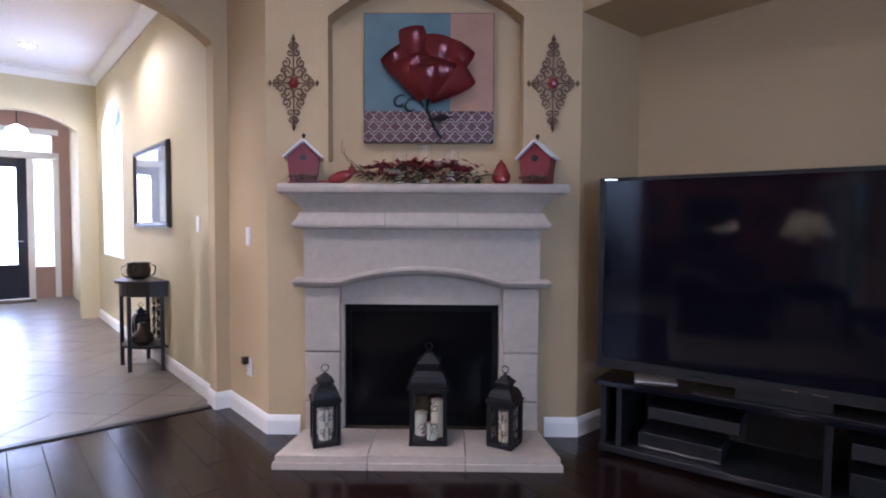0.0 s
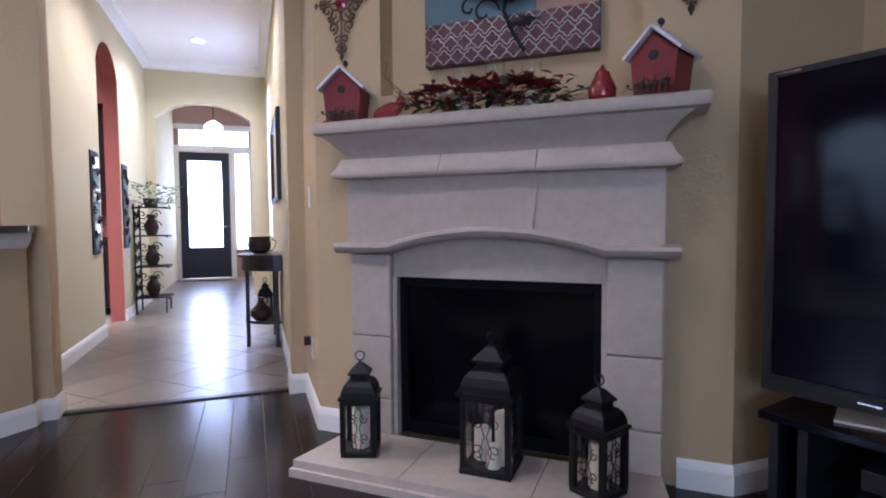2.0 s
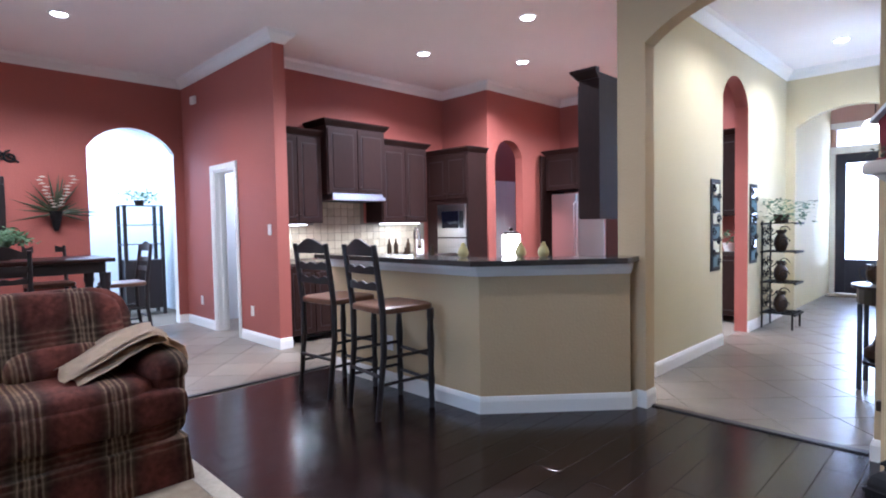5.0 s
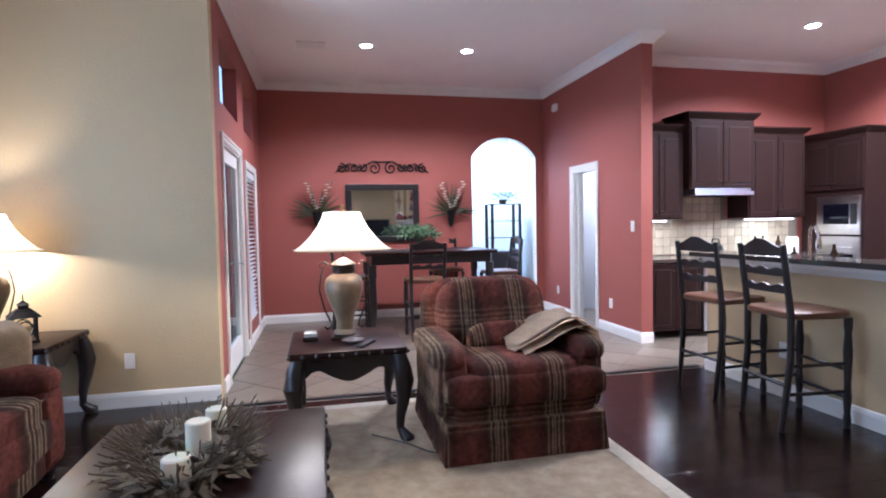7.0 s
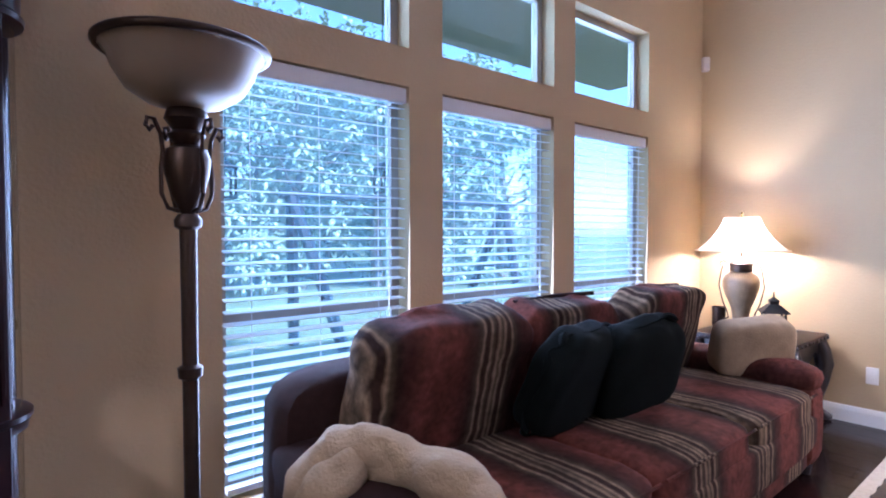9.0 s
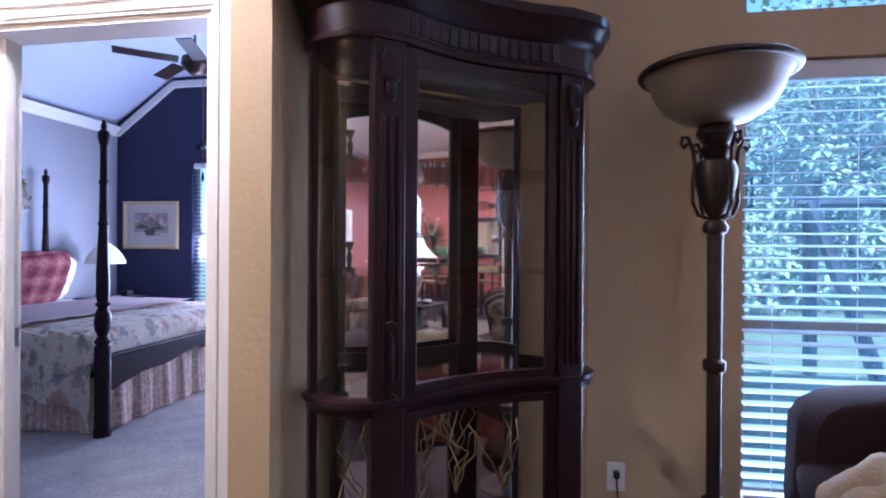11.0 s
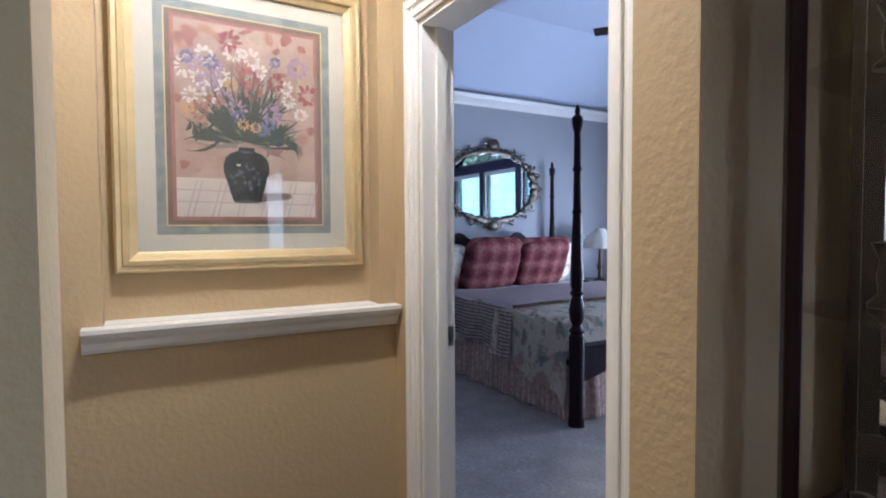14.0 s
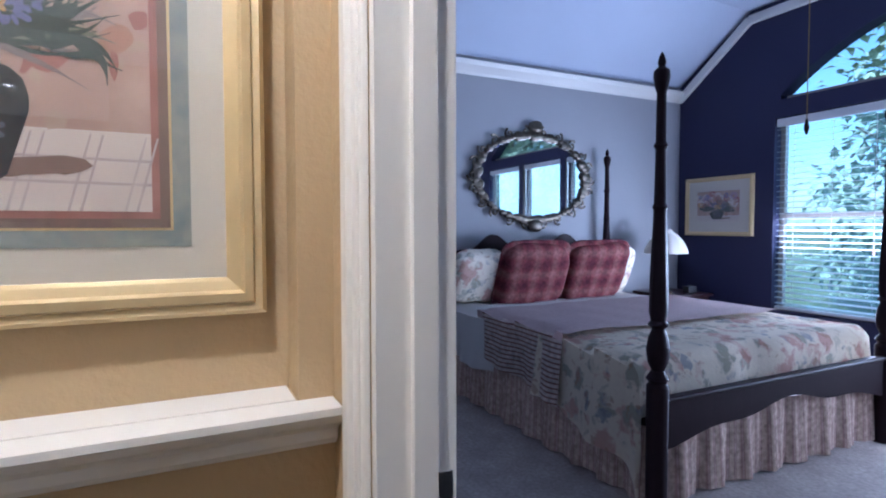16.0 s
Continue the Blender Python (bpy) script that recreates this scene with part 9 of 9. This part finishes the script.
    casing("door_4", face(-4.51, DN, 0, 0), 0.62, 2.05, 0.14)
    outlet(face(-3.83, DN - 0.001, 0.36, 0))
    outlet(face(-5.33, DN - 0.001, 0.36, 0))
    sw_ = outlet(face(-3.35, DN - 0.001, 1.30, 0), 1, "white light switch plate on the red wall")
    sb = thing("door_chime", face(-5.36, DN - 0.001, 3.05, 0), "small white door chime box on the red wall", "chime")
    part("case", bx(-0.07, -0.04, -0.05, 0.07, -0.001, 0.05, 0.006), PLASTIC, sb)
    v = thing("ceiling_vent", pose(-4.17, -0.34, KITZ), "white slatted ceiling vent", "vent")
    part("frame", bx(-0.1, -0.16, -0.012, 0.1, 0.16, -0.001), PLASTIC, v)
    for k in range(8):
        part("slat", bx(-0.08, -0.14 + k * 0.036, -0.02, 0.08, -0.125 + k * 0.036, -0.013), PLASTIC, v)
    # pale room beyond the arch
    wall("wall_beyond_west", (-8.3, 1.2), (-8.3, 4.4), 0, 3.2, T, CREAMW, CREAMW)
    wall("wall_beyond_south", (DW - T, 1.55), (-8.3, 1.55), 0, 3.2, T, CREAMW, CREAMW)
    wall("wall_beyond_north", (-8.3, 3.45), (DW - T, 3.45), 0, 3.2, T, CREAMW, CREAMW)
    slab("ceiling_beyond", [(-8.4, 1.4), (DW - T, 1.4), (DW - T, 3.6), (-8.4, 3.6)], 3.2, 3.3, CEIL)
    e = thing("etagere", pose(-7.2, 2.94, 0), "tall black open shelf stand with glass shelves and a base drawer", "shelf stand")
    for sx in (-1, 1):
        for sy in (-1, 1):
            part("post", bx(sx * 0.17 - 0.024, sy * 0.26 - 0.024, 0, sx * 0.17 + 0.024, sy * 0.26 + 0.024, 1.70), BLACKWOOD, e)
    part("base_drawer", bx(-0.18, -0.25, 0.1, 0.18, 0.25, 0.86, 0.005), BLACKWOOD, e)
    for z in (1.1, 1.4, 1.70):
        part("shelf", bx(-0.19, -0.28, z, 0.19, 0.28, z + 0.012), BLACKWOOD, e)
    pl = thing("trailing_plant", pose(-7.2, 2.94, 1.713), "small green trailing plant on top of the shelf stand", "plant")
    part("pot", lat([(0.06, 0), (0.08, 0.08), (0, 0.07)], 12), BRONZE, pl)
    bm = bmesh.new()
    for k in range(40):
        spray(bm, (rng.uniform(-.1, .1), rng.uniform(-.22, .22), 0.1 + rng.uniform(-.05, .1)), 4, 0.08, 0.09, rng)
    part("leaves", bm, SAGE, pl)
    # laundry room
    wall("wall_laundry_north", (-5.9, 5.0), (-3.96 - T, 5.0), 0, 2.8, T, CREAMW, CREAMW)
    wall("wall_laundry_west", (-5.6, DN + T), (-5.6, 5.0), 0, 2.8, T, CREAMW, CREAMW)
    wall("wall_laundry_east", (-4.1, 5.0), (-4.1, DN + T), 0, 2.8, 0.005, CREAMW, CREAMW)
    slab("ceiling_laundry", [(-5.75, DN + T), (-3.97, DN + T), (-3.97, 5.1), (-5.75, 5.1)], 2.8, 2.9, CEIL)
    w = thing("washing_machine", pose(-5.2, 4.55, 0), "white top-loading washing machine in the laundry room", "washing machine")
    part("body", bx(-0.34, -0.35, 0, 0.34, 0.35, 0.95, 0.02), PLASTIC, w)
    part("control_panel", bx(-0.34, 0.25, 0.951, 0.34, 0.35, 1.1, 0.01), PLASTIC, w)
    part("lid", bx(-0.3, -0.33, 0.951, 0.3, 0.22, 0.965, 0.004), PLASTIC, w)
    cabinet("wall_cabinet", pose(-5.58, 4.45, 0), 0.42, 0.5, 1.40, 2.3, 1, "dark stained cabinet in the laundry room", False)
    mo = thing("mop", pose(-4.75, 3.75, 0, -8, 4, 0), "blue mop leaning in the laundry room", "mop")
    part("pole", lat([(0.012, 0.1), (0.012, 1.3)], 8), STEEL, mo)
    part("mop_head", puff(bmesh.new(), 0.09, 0.07, 0.14, Matrix.Translation((0, 0, 0.15)), 0.8, 14, 8, 0.2), mat("blue mop cloth", (0.03, 0.04, 0.22), 0.9, grain=0.4, bump=0.8), mo)


CREAMW = mat("pale bluish white paint", (0.62, 0.66, 0.68), 0.8, stain=0.05, bump=0.3, bump_scale=45)
dining()

# ---- hall ----
def hall():
    t = thing("hall_table", pose(1.60, 5.60, 0), "black demilune hall table with a lower shelf against the wall", "console table")
    def demi(bm, r, z0, z1):
        prism(bm, [(0.19, 0.34 * r)] + [(0.19 - 0.36 * r * math.sin(a), 0.34 * r * math.cos(a)) for a in [math.pi * i / 14 for i in range(1, 14)]] + [(0.19, -0.34 * r)], z0, z1)
        return bm
    part("tabletop", demi(bmesh.new(), 1.0, 0.775, 0.80), BLACKWOOD, t)
    part("apron", demi(bmesh.new(), 0.9, 0.66, 0.774), BLACKWOOD, t)
    part("lower_shelf", demi(bmesh.new(), 0.85, 0.20, 0.222), BLACKWOOD, t)
    for x, y in ((0.15, 0.27), (0.15, -0.27), (-0.09, 0.16), (-0.09, -0.16)):
        part("leg", bx(x - 0.016, y - 0.016, 0, x + 0.016, y + 0.016, 0.66, 0.003), BLACKWOOD, t)
    for k in range(4):
        for s in (-1, 1):
            part("scroll", scroll(bmesh.new(), (0.16, s * 0.09, 0.30 + 0.1 * k), 0.06, 1.2, 0.5 + k, s, 0.006, "yz"), IRON, t)
    b = thing("candle_bowl", pose(1.62, 5.58, 0.801), "bronze caged glass candle bowl on the hall table", "candle holder")
    part("bowl", lat([(0.05, 0), (0.09, 0.03), (0.1, 0.08), (0.09, 0.13), (0.1, 0.15), (0.085, 0.15), (0.08, 0.05), (0, 0.03)], 18), BRONZE, b, smooth=True)
    for k in range(6):
        a = k * math.pi / 3
        bm = tube(bmesh.new(), [(0.1 * math.cos(a), 0.1 * math.sin(a), 0.13), (0.14 * math.cos(a), 0.14 * math.sin(a), 0.11), (0.13 * math.cos(a), 0.13 * math.sin(a), 0.05), (0.08 * math.cos(a), 0.08 * math.sin(a), 0.01)], 0.005, 6)
        part("cage_wire", bm, BRONZE, b)
    lantern("lantern", pose(1.66, 5.72, 0.223), 0.12, 0.34, [(0, 0, 0.03, 0.08)], "small dark metal lantern on the hall table shelf")
    p = thing("gourd_vase", pose(1.62, 5.46, 0.223), "dark round vase on the hall table shelf", "vase")
    part("body", lat([(0.05, 0), (0.09, 0.04), (0.09, 0.09), (0.04, 0.14), (0.02, 0.18), (0.028, 0.2), (0, 0.2)], 16), BRONZE, p, smooth=True)

    def pale(t_, w, a, z):
        part("mat_board", bx(-w, -0.012, a, w, -0.006, z), mat("pale blue-white print", (0.55, 0.62, 0.72), 0.6, stain=0.3, stain_scale=4), t_)
    framed("framed_picture", face(HR - 0.001, 5.83, 1.27, -90), 0.66, 0.76, 0.05, BLACKWOOD, "black-framed pale print on the hall wall", pale)
    # iron shelf
    s = thing("bakers_rack", pose(0.42, 7.85, 0), "black wrought-iron corner shelf stand with plants", "shelf stand")
    for x, y in ((-0.16, -0.18), (-0.16, 0.18), (0.16, -0.18), (0.16, 0.18)):
        part("post", tube(bmesh.new(), [(x, y, 0), (x, y, 1.3 if x < 0 else 0.2)], 0.01), IRON, s)
    for z in (0.18, 0.55, 0.92, 1.26):
        for k in range(7):
            part("shelf_slat", bx(-0.16, -0.19 + k * 0.06, z, 0.18, -0.175 + k * 0.06, z + 0.012), IRON, s)
        part("shelf_rail", bx(-0.175, -0.2, z - 0.012, -0.16, 0.2, z + 0.012), IRON, s)
        part("shelf_rail", bx(0.18, -0.2, z - 0.012, 0.195, 0.2, z + 0.012), IRON, s)
    for z in (0.3, 0.45, 0.66, 0.8, 1.05, 1.18):
        for q in (-1, 1):
            part("scroll", scroll(bmesh.new(), (-0.16, q * 0.08, z), 0.07, 1.3, 0, q, 0.006, "yz"), IRON, s)
            part("scroll", scroll(bmesh.new(), (q * 0.07, -0.18, z), 0.06, 1.3, 0, q, 0.006), IRON, s)
    rng = random.Random(12)
    iv = thing("ivy_plant", pose(0.42, 7.85, 1.273), "trailing green ivy on the top shelf", "plant")
    part("pot", lat([(0.07, 0), (0.09, 0.1), (0, 0.09)], 14), BRONZE, iv)
    bm = bmesh.new()
    for k in range(70):
        spray(bm, (rng.uniform(-.15, .25), rng.uniform(-.2, .2), 0.14 + rng.uniform(-.12, .14)), 3, 0.08, 0.08, rng)
    part("leaves", bm, SAGE, iv)
    for z, lab in ((0.563, "dark vase"), (0.933, "dark urn"), (0.193, "small dark pot")):
        v = thing("vase", pose(0.42, 7.83, z), lab + " on the iron shelf", "vase")
        part("body", lat([(0.05, 0), (0.08, 0.08), (0.07, 0.15), (0.04, 0.2), (0.055, 0.25), (0, 0.24)], 16), BRONZE, v, smooth=True)
    # wall plaques either side of the opening
    for y in (6.17, 7.43):
        m = thing("wall_plaque", face(HL + 0.001, y, 0.80, 90), "tall mosaic mirror wall plaque with dark scrolls", "wall decor", "hall wall plaques")
        part("backing", bx(-0.13, -0.012, 0, 0.13, -0.001, 0.93), IRON, m)
        for k in range(6):
            part("mirror_tile", bx(-0.09, -0.018, 0.04 + 0.145 * k, 0.09, -0.0125, 0.16 + 0.145 * k, 0.003), MIRROR if k % 2 else TEAL, m)
        bm = bmesh.new()
        for k in range(8):
            scroll(bm, (0.07 * (-1) ** k, -0.022, 0.08 + 0.11 * k), 0.055, 1.2, 0, (-1) ** k, 0.005)
        part("scrollwork", bm, IRON, m)
    # entry
    d = thing("door_5", face(0.74, DY + 0.04, 0, 0), "dark wooden front door with a tall bright glass panel", "door", kind="structure")
    DK = mat("navy-black stained door", (0.02, 0.018, 0.035), 0.35, grain=0.4)
    for a, b, c, e in ((-0.44, 0.01, -0.30, 2.42), (0.30, 0.01, 0.44, 2.42), (-0.30, 0.01, 0.30, 0.6), (-0.30, 2.26, 0.30, 2.42)):
        part("door_board", bx(a, -0.02, b, c, 0.03, e, 0.003), DK, d)
    part("pane", bx(-0.30, 0.0, 0.6, 0.30, 0.006, 2.26), FROST, d, "bright frosted glass")
    part("lever_handle", tube(bmesh.new(), [(0.37, -0.02, 1.0), (0.37, -0.07, 1.0), (0.28, -0.07, 1.0)], 0.01), STEEL, d)
    w = thing("window_12", face(0.925, DY + 0.05, 0, 0), "transom window over the front door", "window", kind="structure")
    part("pane", bx(-0.62, 0, 2.55, 0.62, 0.006, 2.85), FROST, w)
    part("window_frame", bx(-0.01, -0.01, 2.55, 0.01, 0.02, 2.85), VINYL, w)
    w = thing("window_13", face(1.415, DY + 0.05, 0, 0), "narrow sidelight window with a sheer curtain", "window", kind="structure")
    part("pane", bx(-0.13, 0, 0.55, 0.13, 0.006, 2.42), FROST, w)
    bm = bmesh.new()
    n = 24
    va = [[bm.verts.new((-0.13 + 0.26 * i / n, -0.04 + 0.012 * math.sin(i * 1.3), z)) for z in (0.56, 2.40)] for i in range(n + 1)]
    for a, b in zip(va, va[1:]):
        bm.faces.new((a[0], b[0], b[1], a[1]))
    part("sheer_curtain", bm, sheer("white sheer voile", (0.85, 0.85, 0.88), 0.7), w)
    for a, b, c, e in ((0.22, 0.0, 0.295, 2.42), (1.185, 0.0, 1.275, 2.42), (1.555, 0, 1.64, 2.42), (0.22, 2.425, 1.64, 2.545), (0.22, 2.855, 1.64, 2.95)):
        part("trim", bx(a, DY - 0.025, b, c, DY - 0.002, e, 0.004), WHITE, None, "white moulded entry trim", kind="structure")
    pd = thing("pendant_lamp", pose(1.0, 10.4, LIVZ - 0.05), "glass entry pendant lamp on a rod", "pendant lamp")
    part("rod", lat([(0.05, 0), (0.05, -0.02), (0.008, -0.03), (0.008, -0.75)], 10), BRONZE, pd)
    part("bowl", lat([(0.02, -0.72), (0.12, -0.78), (0.15, -0.84), (0.1, -0.9), (0, -0.92)], 20), glow("lit pendant glass", (1, 0.9, 0.75), 4), pd)
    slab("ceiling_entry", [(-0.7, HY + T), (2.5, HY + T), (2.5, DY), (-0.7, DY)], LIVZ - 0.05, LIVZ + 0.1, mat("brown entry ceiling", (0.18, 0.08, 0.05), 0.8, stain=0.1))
    mt = thing("door_mat", pose(0.75, 11.5, 0.002), "dark door mat at the front door", "mat")
    part("pile", bx(-0.5, -0.2, 0, 0.5, 0.2, 0.012, 0.003), TWIG, mt)
    outlet(face(HR - 0.001, 4.42, 1.30, -90), 1, "white light switch plate in the hall")
    outlet(face(1.869, 3.60, 1.22, -90), 2, "white double light switch plate by the arch")
    o2 = outlet(face(1.869, 3.60, 0.36, -90), 2, "white outlet plate with a small plug-in")
    part("plug_in", bx(-0.03, -0.05, 0.02, 0.01, -0.011, 0.07, 0.006), BRONZE, o2)
    # bright side window niche
    nw = thing("window_14", face(HR + T + 0.02, 7.875, 0, -90), "arched side window bright with daylight", "window", kind="structure")
    part("pane", bx(-0.7, 0, 0.85, 0.7, 0.006, 2.95), FROST, nw)


FROST = sheer("frosted glass", (0.93, 0.95, 1.0), 0.9)
hall()

# ---- lamps that the place has ----
CANRING = mat("white can trim", (0.8, 0.78, 0.75), 0.5, stain=0.03)
def downlight(x, y, z, watts, colour=(1, 0.90, 0.78)):
    t = thing("recessed_downlight", pose(x, y, z), "lit recessed ceiling downlight with white trim", "ceiling light", "recessed downlights")
    part("trim_ring", lat([(0.095, -0.001), (0.095, -0.008), (0.07, -0.012), (0.068, -0.002), (0.095, -0.001)], 24), CANRING, t)
    part("bulb", lat([(0.066, -0.004), (0.05, -0.009), (0, -0.011)], 20), CANBULB, t)
    lamp("downlight_beam", "SPOT", look((x, y, z - 0.03), (x, y + 0.001, 0)), watts, colour, 0.06, spot=150)


CANBULB = glow("lit downlight", (1, 0.95, 0.88), 25)
for x, y in ((-4.1, 0.27), (-4.1, 1.45)):
    downlight(x, y, KITZ, DINING_W)
for x, y in ((-2.68, 4.87), (-1.13, 4.87), (-2.08, 6.05), (-1.43, 3.75), (-1.3, 7.67)):
    downlight(x, y, KITZ, KITCHEN_W)
for x, y in ((1.08, 5.79), (1.0, 7.8)):
    downlight(x, y, HALLZ, HALL_W)
for x, y, z in LAMPS:
    lamp("lamp_bulb", "POINT", pose(x, y, z + 0.685), TABLE_W, (1, 0.83, 0.58), 0.035)
downlight(1.13, 1.77, LIVZ, LIVING_W)
downlight(3.85, -1.55, 2.75, ALCOVE_W, (1, 0.90, 0.73))
for y0, y1 in ((3.34, 3.84), (4.95, 5.70)):
    u = thing("undercabinet_light", pose(-3.72, (y0 + y1) / 2, 1.345), "lit under-cabinet strip light", "strip light", "under-cabinet lights")
    part("tube", bx(-0.03, -(y1 - y0) / 2 + 0.03, -0.002, 0.03, (y1 - y0) / 2 - 0.03, 0.012), glow("lit strip", (1, 0.95, 0.85), 3), u)
    lamp("strip_beam", "AREA", look((-3.72, (y0 + y1) / 2, 1.335), (-3.74, (y0 + y1) / 2, 0)), 4, (1, 0.93, 0.82), 0.5, 0.05)
# daylight at the openings
for a, b in WIN:
    lamp("window_daylight", "AREA", look(((a + b) / 2, YS - 0.012, 1.2), ((a + b) / 2, 5, 0.9)), WINDOW_W * 0.48, (0.80, 0.90, 1.0), b - a, 1.8)
    lamp("pane_daylight", "AREA", look(((a + b) / 2, YS - 0.25, 1.2), ((a + b) / 2, 5, 1.1)), WINDOW_W * 0.34, (0.66, 0.84, 1.0), b - a, 1.8)
    lamp("transom_daylight", "AREA", look(((a + b) / 2, YS - 0.25, 2.6), ((a + b) / 2, 5, 1.6)), WINDOW_W * 0.16, (0.80, 0.90, 1.0), b - a, 0.55)
lamp("entry_daylight", "AREA", look((0.9, DY + 0.4, 1.6), (0.9, 5, 0.8)), ENTRY_W, (0.85, 0.92, 1.0), 1.2, 2.2)
lamp("side_daylight", "AREA", look((HR + 0.5, 7.875, 1.9), (0, 7.6, 1.0)), ENTRY_W * 0.35, (0.85, 0.92, 1.0), 1.1, 1.5)
lamp("bedroom_daylight", "AREA", look((5.35, -7.13, 1.08), (5.4, -3, 2.3)), BEDROOM_W, (0.86, 0.89, 1.0), 3.1, 0.9)
lamp("bedroom_pane_daylight", "AREA", look((5.35, -7.42, 1.5), (5.6, -3, 1.4)), BEDROOM_W * 0.22, (0.66, 0.84, 1.0), 3.1, 1.9)
# added fill lamps under two ceilings, with no opening or fixture of their own
lamp("beyond_fill", "AREA", look((-7.3, 2.5, 3.1), (-7.3, 2.5, 0)), 60, (0.85, 0.92, 1.0), 0.8)
lamp("laundry_fill", "AREA", look((-4.9, 4.2, 2.75), (-4.9, 4.2, 0)), 30, (1, 0.97, 0.92), 0.5)


# ---- floor pieces ----
def planks():
    fl = bpy.data.objects["floor_wood"]
    rng = random.Random(1)
    w = 0.1625
    made = {}
    x = -2.47
    while x < 4.0:
        y = -3.1 - rng.uniform(0, 0.9)
        while y < 4.06:
            L = rng.choice((1.2, 1.5, 1.8))
            a, b = max(y, -3.1), min(y + L, 4.055)
            if x < -2.3:
                b = min(b, -1.12)
            if b - a > 0.05:
                key = round(b - a, 2)
                if key not in made:
                    o = part("plank", bx(0.001, 0.0015, -0.007, w - 0.001, key - 0.0015, 0.0, 0.0012), PLANK, fl)
                    made[key] = o.data
                else:
                    o = new("plank", made[key])
                    o.parent = fl
                o.location = (x, a, 0)
            y += L
        x += w


def clip(poly, x0, y0, x1, y1):
    for ax, v, keep in ((0, x0, 1), (0, x1, -1), (1, y0, 1), (1, y1, -1)):
        out = []
        for i, p in enumerate(poly):
            q = poly[(i + 1) % len(poly)]
            a, b = (p[ax] - v) * keep, (q[ax] - v) * keep
            if a >= 0:
                out.append(p)
            if a * b < 0:
                k = a / (a - b)
                out.append((p[0] + (q[0] - p[0]) * k, p[1] + (q[1] - p[1]) * k))
        poly = out
        if len(poly) < 3:
            return []
    return poly


def tiles():
    fl = bpy.data.objects["floor_tile"]
    s = 0.43
    whole = None
    c = math.sqrt(0.5)
    for x0, y0, x1, y1 in ((HL - 0.1, 4.08, HR + 0.1, 11.85), (DW, DS, -2.215, 5.9)):
        for i in range(-40, 40):
            for j in range(-40, 40):
                cx, cy = (i - j) * s * c + 0.9, (i + j) * s * c + 4.3
                h = (s - 0.006) * c
                sq = [(cx, cy - h), (cx + h, cy), (cx, cy + h), (cx - h, cy)]
                po = clip(sq, x0, y0, x1, y1)
                if not po:
                    continue
                if len(po) == 4 and abs(po[0][1] - (cy - h)) < 1e-6 and abs(po[2][1] - cy - h) < 1e-6 and abs(po[1][0] - cx - h) < 1e-6:
                    if whole is None:
                        bm = bmesh.new()
                        prism(bm, [(0, -h), (h, 0), (0, h), (-h, 0)], -0.004, 0.0)
                        o = part("tile", bm, TILE, fl)
                        whole = o.data
                    else:
                        o = new("tile", whole)
                        o.parent = fl
                    o.location = (cx, cy, 0.001)
                else:
                    bm = bmesh.new()
                    prism(bm, [(x - cx, y - cy) for x, y in po], -0.004, 0.0)
                    o = part("tile", bm, TILE, fl)
                    o.location = (cx, cy, 0.001)


planks()
tiles()
part("trim", bx(0.5, 4.03, 0.0, 1.78, 4.085, 0.010, 0.003), BLACKWOOD, None, "dark threshold strip between wood and tile", kind="structure")
part("trim", bx(-2.235, DS, 0.0, -2.185, 3.1, 0.010, 0.003), BLACKWOOD, None, "dark threshold strip between wood and tile", kind="structure")
